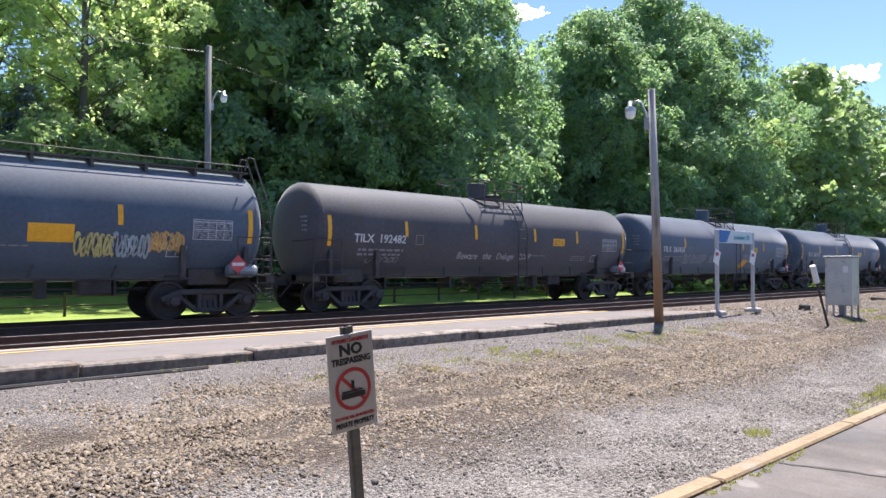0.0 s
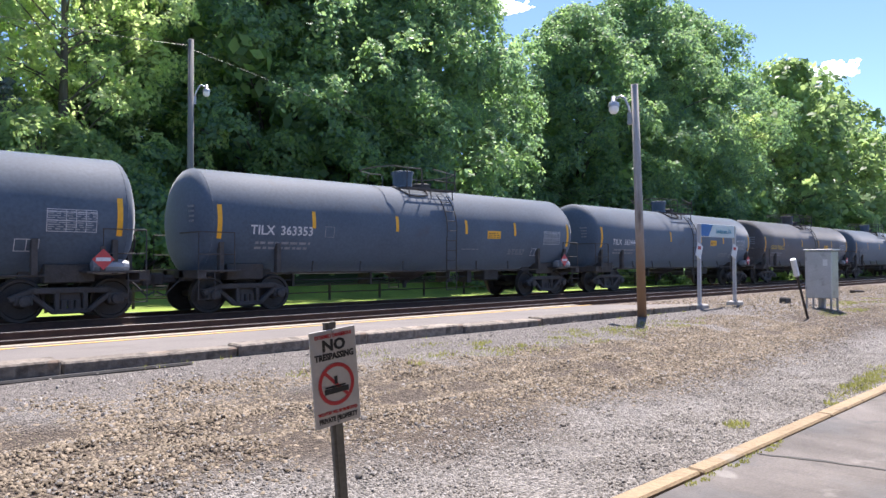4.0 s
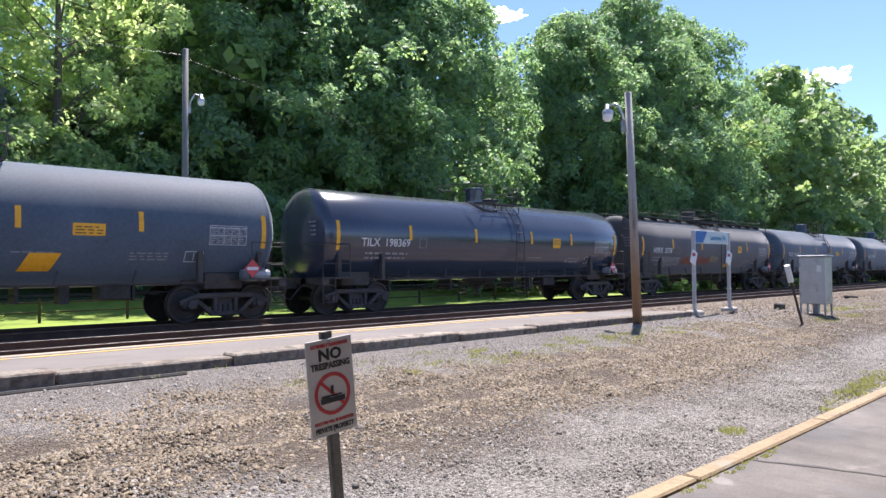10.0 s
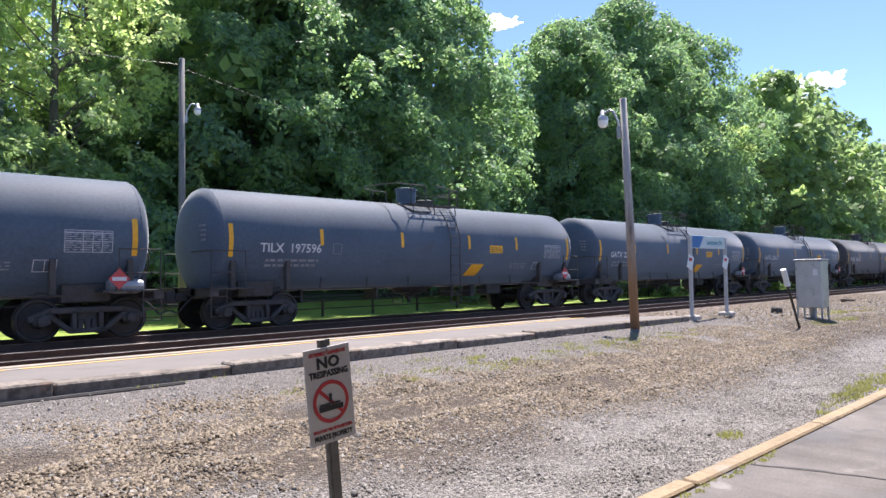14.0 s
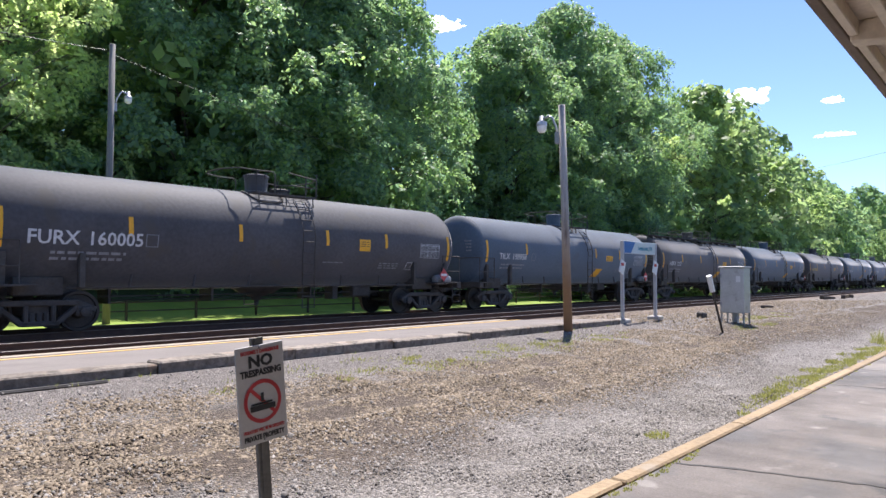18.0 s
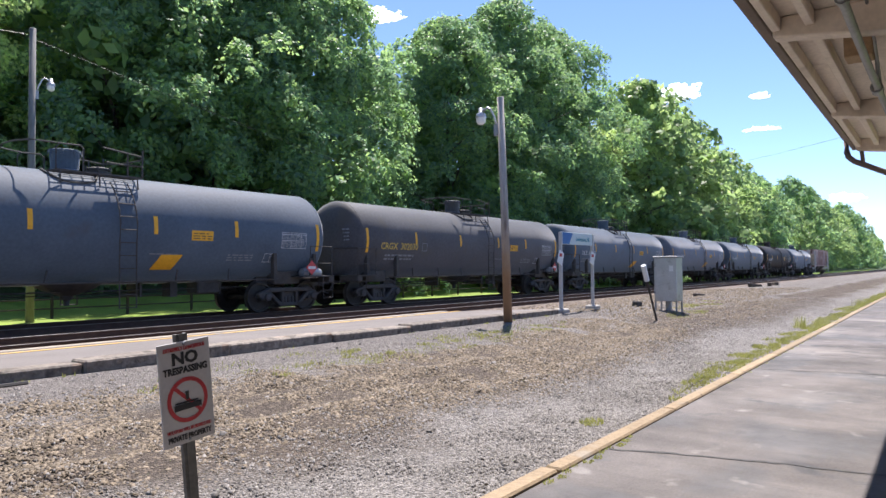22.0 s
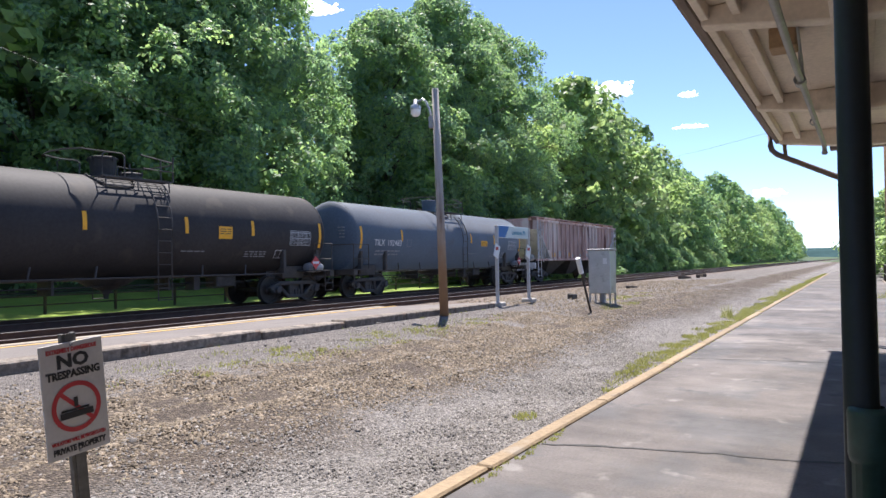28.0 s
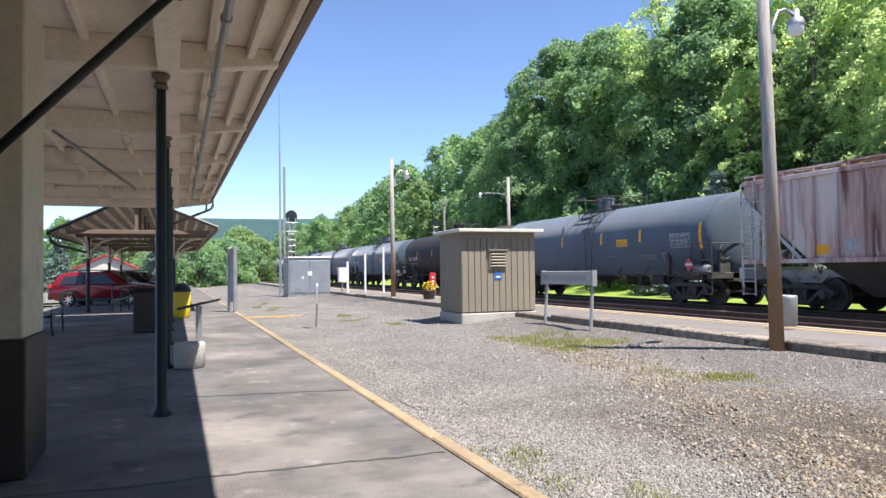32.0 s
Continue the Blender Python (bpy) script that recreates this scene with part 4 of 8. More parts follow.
    # decals on the near side
    if spec.get("stripes", True):
        for u in (-4.28, -1.40, 1.5, 3.9):
            part("reflector", shell_patch(u - 0.055, u + 0.055, Z_TANK - 0.12, Z_TANK + 0.33), M_YEL, shell, "yellow reflective tape")
        for u in (-6.93, 6.93):
            part("reflector", shell_patch(u - 0.06, u + 0.06, Z_TANK - 0.45, Z_TANK + 0.38), M_YEL, shell, "yellow reflective tape")
    panel = spec.get("panel", (2.5, 3.15, 0.26))
    pz = Z_TANK + spec.get("panel_z", -0.24)
    part("yellow_panel", shell_patch(panel[0], panel[1], pz, pz + panel[2]), M_YEL, shell, "yellow notice panel")
    if "panel_z" not in spec:
        bars_on_shell(panel[0] + 0.05, pz + panel[2] - 0.09, 3, panel[1] - panel[0] - 0.10, 0.024, 0.065, shell, M_UNDER, "notice_print").location = (0, -0.004, 0)
    ink = spec.get("ink", M_WHITE_DECAL)
    if words:
        initials, number = words.split("  ")
        size = spec.get("size", 0.33)
        first = text_mesh(initials, size, 0.0)
        second = text_mesh(number, size, 0.0)
        w1, w2 = (2 * max(v.co.x for v in m_.vertices) for m_ in (first, second))
        half = (w1 + w2 + 0.17) / 2
        shell_text(initials, size, ink, shell, -5.22 - half + w1 / 2, Z_TANK - 0.22, "reporting_mark")
        shell_text(number, size, ink, shell, -5.22 + half - w2 / 2, Z_TANK - 0.22, "car_number")
        bars_on_shell(-5.95, Z_TANK - 0.56, 2, 1.6, 0.06, 0.13, shell, M_GREY_DECAL)
    # ruled table of small print
    bars_on_shell(5.52, Z_TANK + 0.03, 9, 0.92, 0.018, 0.046, shell, M_PALE, "table_print")
    bm = bmesh.new()
    for z in (0.075, 0.02, -0.16, -0.385):
        a = [bm.verts.new(shell_point(u, Z_TANK + zz, 0.009)) for u, zz in ((5.50, z), (6.46, z), (6.46, z + 0.012), (5.50, z + 0.012))]
        bm.faces.new(a)
    for u in (5.50, 5.86, 6.05, 6.24, 6.45):
        prev = None
        for q in range(5):
            z = Z_TANK - 0.385 + 0.115 * q
            row = [bm.verts.new(shell_point(u, z, 0.009)), bm.verts.new(shell_point(u + 0.012, z, 0.009))]
            if prev:
                bm.faces.new((prev[0], prev[1], row[1], row[0]))
            prev = row
    part("ruled_table", bm, M_WHITE_DECAL, shell, "white ruled table")
    bars_on_shell(1.4, Z_TANK - 0.62, 1, 0.8, 0.03, 0.1, shell, M_GREY_DECAL)
    bars_on_shell(3.7, Z_TANK - 0.62, 3, 0.85, 0.03, 0.07, shell, M_GREY_DECAL)
    for w0, w1, h0, h1 in ((4.95, 5.4, -0.80, -0.785), (4.95, 5.4, -0.56, -0.545), (4.95, 4.965, -0.8, -0.55), (5.385, 5.4, -0.8, -0.55), (5.16, 5.175, -0.8, -0.55)):
        part("stencil_frame", shell_patch(w0, w1, Z_TANK + h0, Z_TANK + h1, 0.008, 2), M_WHITE_DECAL, shell)
    for w0, w1, h0, h1 in ((-3.92, -3.62, -0.25, -0.235), (-3.92, -3.62, 0.03, 0.045), (-3.92, -3.9, -0.25, 0.04), (-3.64, -3.62, -0.25, 0.04)):
        part("stencil_frame", shell_patch(w0, w1, Z_TANK + h0 - 0.1, Z_TANK + h1 - 0.1, 0.008, 2), M_GREY_DECAL, shell)
    if spec.get("low_panel"):
        part("low_panel", shell_patch(1.55, 2.15, Z_TANK - 1.0, Z_TANK - 0.62, 0.01, 5, 0.18), M_YEL, shell, "slanted yellow panel")
    # placard on the end platform
    bm = bmesh.new()
    box(bm, -0.16, 0.16, -0.008, 0.0, -0.16, 0.16, Matrix.Translation((6.55, -1.50, 1.32)) @ Matrix.Rotation(radians(45), 4, "Y"))
    placard = part("placard", bm, M_RED_DECAL, car, "red diamond placard with a white band")
    part("band", bm_box(6.40, 6.70, -1.513, -1.509, 1.28, 1.36), M_WHITE_DECAL, placard)
    part("placard_bracket", bm_box(6.5, 6.6, -1.49, -1.44, 1.05, 1.6), M_UNDER, car)
    # end writing
    bm = bmesh.new()
    r2 = random.Random(3)
    for k in range(4):
        y0 = -0.95 + 0.0
        for q in range(3):
            w = r2.uniform(0.1, 0.22)
            zz = Z_TANK + 0.32 - k * 0.12
            xs_ = -HALF - 0.275
            box(bm, xs_, xs_ + 0.03, y0, y0 + w, zz, zz + 0.05)
            y0 += w + 0.05
    part("end_stencil", bm, M_GREY_DECAL, shell)
    return car


def smooth_line(pts, n=6, closed=False):
    """A curve through points (Catmull-Rom)."""
    out, m = [], len(pts)
    for i in range(m if closed else m - 1):
        p0, p1, p2, p3 = (pts[k % m] if closed else pts[min(max(k, 0), m - 1)] for k in (i - 1, i, i + 1, i + 2))
        for q in range(n):
            f = q / n
            out.append(tuple(0.5 * (2 * b + (c - a) * f + (2 * a - 5 * b + 4 * c - d) * f * f + (3 * b - a - 3 * c + d) * f ** 3) for a, b, c, d in zip(p0, p1, p2, p3)))
    out.append(pts[0] if closed else pts[-1])
    return out


def stroke(bm, line, width, lift):
    """A band of paint along a line of (u, z) on the shell, thinner towards its ends."""
    prev, n = None, len(line)
    for i, (u, z) in enumerate(line):
        a, b = line[max(i - 1, 0)], line[min(i + 1, n - 1)]
        d = Vector((b[0] - a[0], b[1] - a[1]))
        d = d.normalized() if d.length > 1e-6 else Vector((1, 0))
        w = width * (0.55 + 0.45 * math.sin(math.pi * i / max(1, n - 1)))
        row = [bm.verts.new(shell_point(u - d.y * w, z + d.x * w, lift)), bm.verts.new(shell_point(u + d.y * w, z - d.x * w, lift))]
        if prev:
            bm.faces.new((prev[0], prev[1], row[1], row[0]))
        prev = row


def graffiti(shell, u0, u1, z0, z1, material, seed, width=0.03, strokes=9, fill=None):
    """Spray-painted letter-like loops side by side; fill: paint inside the loops."""
    r = random.Random(seed)
    bm = bmesh.new()
    w, h = (u1 - u0) / strokes, z1 - z0
    for k in range(strokes):
        cx, cz = u0 + (k + 0.5) * w + r.uniform(-0.1, 0.1) * w, (z0 + z1) / 2 + r.uniform(-0.08, 0.08) * h
        ring = []
        turn, m = r.uniform(0, 6.28), 7
        for q in range(m):
            a = turn + 2 * math.pi * q / m
            ring.append((cx + w * 0.56 * r.uniform(0.65, 1.1) * math.cos(a), cz + h * 0.46 * r.uniform(0.65, 1.1) * math.sin(a)))
        ring = smooth_line(ring, 5, True)
        lift = 0.0100 + 0.0003 * k
        stroke(bm, ring if fill or r.random() < 0.5 else ring[:int(len(ring) * 0.7)], width, lift)
        bar = [(cx + r.uniform(-0.4, 0.4) * w, cz + h * f) for f in (0.42, 0.15, -0.15, -0.42)]
        stroke(bm, smooth_line(bar), width * 0.8, lift + 0.0001)
        if fill:
            inside = bmesh.new()
            mid = inside.verts.new(shell_point(cx, cz, 0.0085 + 0.0002 * k))
            edge = [inside.verts.new(shell_point(u, z, 0.0085 + 0.0002 * k)) for u, z in ring[:-1]]
            for i, v in enumerate(edge):
                inside.faces.new((mid, v, edge[(i + 1) % len(edge)]))
            part("graffiti_fill", inside, fill, shell)
    return tagged(part("graffiti", bm, material, shell), kind="stuff")


def hopper_car():
    car = empty("hopper_car", pose(0, TRACKS[1], RAIL_Z), "rusty brown covered hopper car with white streaked ribbed sides", "hopper car")
    L, W, Z0, Z1 = 7.2, 1.52, 1.42, 3.62
    bm = bmesh.new()
    # body with sloped end sheets
    sec = [(-L, Z1 - 0.5), (-L, Z1), (L, Z1), (L, Z1 - 0.5), (5.1, Z0), (-5.1, Z0)]
    side = []
    for y in (-W, W):
        side.append([bm.verts.new((x, y, z)) for x, z in sec])
    bm.faces.new(side[0])
    bm.faces.new(side[1][::-1])
    for k in range(6):
        q = (k + 1) % 6
        bm.faces.new((side[0][k], side[1][k], side[1][q], side[0][q]))
    bmesh.ops.recalc_face_normals(bm, faces=bm.faces)
    body = part("body", bm, M_HOPPER, car)
    for s in (-1, 1):
        for k in range(17):
            x = -5.6 + 0.7 * k
            z0 = Z0 if abs(x) < 5.1 else Z0 + 0.5
            part("rib", bm_box(x - 0.04, x + 0.04, s * (W + 0.05) - 0.05, s * (W + 0.05) + 0.05, z0, Z1 - 0.05, bevel=0.012), M_HOPPER, body)
        part("top_chord", bm_box(-L, L, s * (W + 0.04) - 0.06, s * (W + 0.04) + 0.06, Z1 - 0.08, Z1 + 0.05, bevel=0.01), M_HOPPER, body)
        part("side_sill", bm_box(-L - 0.1, L + 0.1, s * (W + 0.02) - 0.07, s * (W + 0.02) + 0.07, Z0 - 0.12, Z0, bevel=0.01), M_HOPPER, body)
        for e in (-1, 1):
            bm = bmesh.new()
            for x in (e * (L + 0.05), e * (L - 0.75)):
                tube(bm, [(x, s * (W + 0.08), 0.4 if abs(x) > L else Z0 - 0.2), (x, s * (W + 0.08), Z1)], 0.03, 5)
            for k in range(9):
                z = 0.45 + 0.36 * k
                tube(bm, [(e * (L + 0.05), s * (W + 0.08), z), (e * (L - 0.4), s * (W + 0.08), z)], 0.016, 5)
            tube(bm, [(e * (L - 0.02), s * (W + 0.05), Z1 - 0.45), (e * 5.3, s * (W + 0.05), Z0)], 0.05, 5)
            tube(bm, [(e * (L - 0.4), s * (W + 0.08), 0.4), (e * (L - 0.4), s * (W + 0.08), Z1)], 0.025, 5)
            part("ladder", bm, M_HOPPER_G, car)
        for x, w in ((-5.0, 0.5), (-2.27, 0.45), (2.58, 0.45)):
            part("yellow_panel", bm_box(x, x + w, s * (W + 0.006) - 0.004, s * (W + 0.006) + 0.004, Z0 + 0.1, Z0 + 0.35), M_YEL, body, "faded yellow panel")
        bm = bmesh.new()
        r = random.Random(8)
        for k in range(7):
            x = -4.0 + 1.2 * k + r.uniform(-0.1, 0.1)
            box(bm, x, x + 0.45, s * (W + 0.007) - 0.003, s * (W + 0.007) + 0.003, Z0 + 0.12, Z0 + 0.12 + r.uniform(0.1, 0.35))
        part("stencil_block", bm, M_PALE, body)
        for e in (-1, 1):
            # open end bay: stanchions, diagonal and grab irons over the slope sheet
            for x in (5.55, 6.05, 6.55, 6.95):
                part("stanchion", bm_box(e * x - 0.025, e * x + 0.025, s * (W + 0.01) - 0.03, s * (W + 0.01) + 0.03, Z0 - 0.1, Z0 + (x - 5.1) * 0.81, bevel=0.006), M_HOPPER_G, body)
            for k in range(4):
                z = Z1 - 0.55 - 0.36 * k
                part("grab_iron", bm_tube([(e * 6.55, s * (W + 0.10), z), (e * 6.95, s * (W + 0.10), z)], 0.016, 6), M_HOPPER_G, body)
    # pale slope sheets under the ends
    for e in (-1, 1):
        bm = bmesh.new()
        rows_ = [[bm.verts.new((e * (x + d * 0.74), y, z - d * 0.67)) for y in (-W + 0.02, W - 0.02)] for d in (0.005, 0.02) for x, z in ((5.13, Z0 + 0.02), (L - 0.02, Z1 - 0.51))]
        for a, b in ((0, 1), (1, 3), (3, 2), (2, 0)):
            bm.faces.new((rows_[a][0], rows_[a][1], rows_[b][1], rows_[b][0]))
        for j in (0, 1):
            bm.faces.new([rows_[q][j] for q in (0, 1, 3, 2)])
        bmesh.ops.recalc_face_normals(bm, faces=bm.faces)
        part("slope_sheet", bm, M_SLOPE, body, "pale cream slope sheet")
    # roof walk and hatches
    bm = bmesh.new()
    box(bm, -L + 0.1, L - 0.1, -0.95, 0.95, Z1 - 0.02, Z1 + 0.14)
    part("roof", bm, M_HOPPER, body)
    bm = bmesh.new()
    for y in (-1.25, 1.25):
        box(bm, -L - 0.1, L + 0.1, y - 0.2, y + 0.2, Z1 + 0.18, Z1 + 0.22)
        for k in range(15):
            x = -L + 0.3 + k * (2 * L - 0.6) / 14
            box(bm, x - 0.03, x + 0.03, y - 0.2, y + 0.2, Z1, Z1 + 0.18)
    part("roof_walk", bm, M_HOPPER, body)
    # discharge bays
    for xc in (-3.6, 0.0, 3.6):
        bm = bmesh.new()
        top = [bm.verts.new((xc + dx, dy, Z0 - 0.02)) for dx, dy in ((-1.45, -1.4), (1.45, -1.4), (1.45, 1.4), (-1.45, 1.4))]
        bot = [bm.verts.new((xc + dx, dy, 0.42)) for dx, dy in ((-0.4, -0.6), (0.4, -0.6), (0.4, 0.6), (-0.4, 0.6))]
        bm.faces.new(bot)
        for k in range(4):
            bm.faces.new((top[k], top[(k + 1) % 4], bot[(k + 1) % 4], bot[k]))
        bmesh.ops.recalc_face_normals(bm, faces=bm.faces)
        part("discharge_bay", bm, M_UNDER, car)
    for e in (-1, 1):
        bm = bmesh.new()
        box(bm, min(e * 5.0, e * 7.5), max(e * 5.0, e * 7.5), -0.3, 0.3, 0.75, 1.1)
        box(bm, e * 7.4 - 0.1, e * 7.4 + 0.1, -1.5, 1.5, 0.85, 1.2, bevel=0.02)
        for y in (-1.0, 1.0):
            tube(bm, [(e * 7.2, y, 1.2), (e * 7.1, y, Z1 - 0.5)], 0.05, 6)
        lathe(bm, [(e * 6.6 - 0.2, 0), (e * 6.6 - 0.2, 0.2), (e * 6.6 + 0.3, 0.2), (e * 6.6 + 0.3, 0)], "x", 12, Matrix.Translation((0, -0.8, 1.5)))
        part("end_frame", bm, M_HOPPER_G, car)
    for s in (-1, 1):
        coupler(car, s)
        bogie(car, s * 5.9)
    return car


CAR_SPECS = [
    dict(words="", runway=True, paint=M_TANK, panel=(2.15, 3.0, 0.38), panel_z=-0.52, label="black tank car with yellow panel and pale spray-paint graffiti"),
    dict(words="TILX  192482", paint=M_TANK_B, label="dusty black tank car with chalk writing along its side"),
    dict(words="TILX  363426", paint=M_TANK, label="blue-black tank car with white scrawled graffiti", low_panel=True),
    dict(words="TILX  363373", paint=M_TANK, label="blue-black tank car with white lettering"),
    dict(words="TILX  363353", paint=M_TANK, label="blue-black tank car with white lettering"),
    dict(words="TILX  363444", paint=M_TANK, label="blue-black tank car with white lettering"),
    dict(words="CRGX  302021", paint=M_TANK_B, ink=M_GOLD, label="brown-black weathered tank car with gold lettering"),
    dict(words="TILX  197552", paint=M_TANK, ink=M_GREY_DECAL, label="blue-black tank car with faded lettering"),
    dict(words="TILX  363339", paint=M_TANK, label="blue-black tank car with a slanted yellow panel", low_panel=True),
    dict(words="TILX  198369", paint=M_TANK_G, panel=(2.75, 3.2, 0.36), label="glossy blue-black tank car with white lettering"),
    dict(words="HSRX  3278", runway=True, low_panel=True, paint=M_TANK_B, panel=(2.75, 3.2, 0.36), label="dusty grey-black tank car with rust-red graffiti"),
    dict(words="TILX  363412", paint=M_TANK, label="blue-black tank car with white lettering"),
    dict(words="TILX  197596", paint=M_TANK, label="blue-black tank car with a slanted yellow panel", low_panel=True),
    dict(words="GATX  225831", paint=M_TANK, label="blue-black tank car with white lettering", low_panel=True),
    dict(words="GATX  225817", paint=M_TANK, label="blue-black tank car with a slanted yellow panel", low_panel=True),
    dict(words="FURX  160005", paint=M_TANK_B, label="brown-black tank car with large white lettering", size=0.42, panel=(2.75, 3.2, 0.36)),
    dict(words="TILX  198958", paint=M_TANK, label="blue-black tank car with white lettering", low_panel=True),
    dict(words="HSRX  3337", runway=True, paint=M_TANK_B, label="dusty grey-black tank car", low_panel=True),
    dict(words="TILX  192470", paint=M_TANK, ink=M_GREY_DECAL, label="blue-black tank car with faded lettering", low_panel=True),
    dict(words="CRGX  302030", paint=M_TANK_B, ink=M_GOLD, label="brown-black weathered tank car with gold lettering"),
    dict(words="TILX  363363", paint=M_TANK, label="blue-black tank car with white lettering", low_panel=True),
    dict(words="TILX  363303", paint=M_TANK_L, label="faded grey-blue tank car with white lettering", low_panel=True),
    dict(words="TILX  363418", paint=M_TANK, label="blue-black tank car with white lettering"),
    dict(words="TILX  352140", paint=M_TANK_K, label="dull black tank car with a yellow panel", panel=(2.6, 3.1, 0.36)),
    dict(words="TILX  192483", paint=M_TANK, label="clean blue-black tank car with white lettering"),
]
CARS = []
for spec in CAR_SPECS:
    CARS.append(tank_car(spec))
M_GRAF_O = mat("pale_orange_spray_paint", (0.45, 0.27, 0.10), 0.6, 0.0, 0.3, 5.0, 30.0, 0.02)
M_GRAF_D = mat("dark_outline_spray_paint", (0.05, 0.055, 0.065), 0.6, 0.0, 0.3, 5.0, 30.0, 0.02)
for u0_, u1_, z0_, z1_, paint_, seed_ in ((3.02, 3.85, -0.86, -0.32, M_GRAF_Y, 1), (3.75, 4.55, -0.84, -0.28, M_GRAF_B, 2), (4.50, 5.30, -0.70, -0.22, M_GRAF_O, 3)):
    graffiti(CARS[0].children[0], u0_, u1_, Z_TANK + z0_, Z_TANK + z1_, paint_, seed_, 0.026, 7)
    graffiti(CARS[0].children[0], u0_ + 0.05, u1_ - 0.05, Z_TANK + z0_ + 0.05, Z_TANK + z1_ - 0.05, M_GRAF_Y if seed_ > 2 else M_GRAF_D, seed_ + 20, 0.012, 6)
shell_text("Beware   the   Deluge   2019", 0.30, M_PALE, CARS[1].children[0], -0.35, Z_TANK - 0.66, "chalk_writing")["kind"] = "stuff"
graffiti(CARS[1].children[0], -5.6, -4.4, Z_TANK - 0.90, Z_TANK - 0.72, M_PALE, 4, 0.008, 6)
graffiti(CARS[2].children[0], -4.3, -2.2, Z_TANK - 0.85, Z_TANK - 0.38, M_PALE, 5, 0.014, 12)
graffiti(CARS[2].children[0], -1.9, -0.9, Z_TANK - 0.82, Z_TANK - 0.38, M_PALE, 7, 0.014, 5)
graffiti(CARS[2].children[0], 1.7, 2.9, Z_TANK - 0.78, Z_TANK - 0.34, M_PALE, 8, 0.014, 7)
graffiti(CARS[10].children[0], -5.6, -3.4, Z_TANK - 0.95, Z_TANK - 0.52, M_PALE, 6, 0.016, 9)
graffiti(CARS[10].children[0], -3.2, -0.4, Z_TANK - 0.85, Z_TANK - 0.45, M_RED_RUST, 9, 0.03, 9, M_RED_RUST)
graffiti(CARS[10].children[0], -0.3, 0.5, Z_TANK - 0.75, Z_TANK - 0.42, M_GRAF_Y, 10, 0.012, 5)
CARS.append(hopper_car())

# ==== station canopy ====
CAN_Y0, CAN_Y1, CAN_Z = -5.2, 1.0, 3.49
BEAMS = [13.0, 10.25, 6.78, 3.45, 0.0, -3.55, -7.05, -10.55, -14.05, -17.5, -20.9, -24.1]
CANOPY_TILT = pose(0, 0, 0, 0, 0.77, -0.25)   # the roof falls gently towards its gutter outlet
canopy = empty("canopy", CANOPY_TILT, "cream painted station canopy roof with timber beams and brown eaves", "canopy")
canopy["kind"] = "structure"
bm = bmesh.new()
for k in range(20):
    y0 = CAN_Y0 + (CAN_Y1 - CAN_Y0) * k / 20
    y1 = CAN_Y0 + (CAN_Y1 - CAN_Y0) * (k + 1) / 20
    box(bm, BEAMS[-1] - 0.1, BEAMS[0] + 0.1, y0 + 0.0012, y1 - 0.0012, CAN_Z + 0.003 * (k % 2), CAN_Z + 0.09)
part("ceiling_boards", bm, M_CREAM, canopy)
part("roof", bm_box(BEAMS[-1] - 0.2, BEAMS[0] + 0.2, CAN_Y0 - 0.1, CAN_Y1 + 0.12, CAN_Z + 0.094, CAN_Z + 0.16), M_BROWN_T, canopy, "dark brown roof edge")
part("fascia", bm_box(BEAMS[-1] - 0.2, BEAMS[0] + 0.2, CAN_Y1 + 0.012, CAN_Y1 + 0.075, CAN_Z - 0.12, CAN_Z + 0.09, bevel=0.008), M_BROWN_T, canopy, "brown eaves board")
bm = bmesh.new()
tube(bm, [(BEAMS[-1] - 0.2, CAN_Y1 + 0.135, CAN_Z + 0.05), (BEAMS[0] + 0.22, CAN_Y1 + 0.135, CAN_Z + 0.03)], 0.042, 10)
part("gutter", bm, M_BROWN_T, canopy, "brown half-round gutter", True)
for xb in BEAMS:
    # tapered beam across the platform
    bm = bmesh.new()
    sec = [(CAN_Y1, CAN_Z), (CAN_Y1, CAN_Z - 0.16), (-0.05, CAN_Z - 0.30), (CAN_Y0, CAN_Z - 0.30), (CAN_Y0, CAN_Z)]
    a = [bm.verts.new((xb - 0.08, y, z)) for y, z in sec]
    b = [bm.verts.new((xb + 0.08, y, z)) for y, z in sec]
    bm.faces.new(a)
    bm.faces.new(b[::-1])
    for k in range(5):
        q = (k + 1) % 5
        bm.faces.new((a[k], b[k], b[q], a[q]))
    bmesh.ops.recalc_face_normals(bm, faces=bm.faces)
    bmesh.ops.bevel(bm, geom=list(bm.edges), offset=0.012, segments=1, affect="EDGES")
    part("beam", bm, M_CREAM, canopy)
for a, b in zip(BEAMS, BEAMS[1:]):
    for y in (0.968, 0.72, -0.75, -1.9, -3.1) if a > 0 else (0.968, 0.72, 0.34, -0.75, -1.9, -3.1):
        part("purlin", bm_box(b + 0.085, a - 0.085, y - 0.035, y + 0.035, CAN_Z - (0.12 if y > 0.5 else 0.09), CAN_Z + 0.004, bevel=0.008), M_CREAM, canopy)
bm = bmesh.new()
box(bm, BEAMS[-1] - 0.1, BEAMS[0] + 0.1, -0.13, 0.07, CAN_Z - 0.305, CAN_Z - 0.20)
part("header_beam", bm, M_CREAM, canopy)

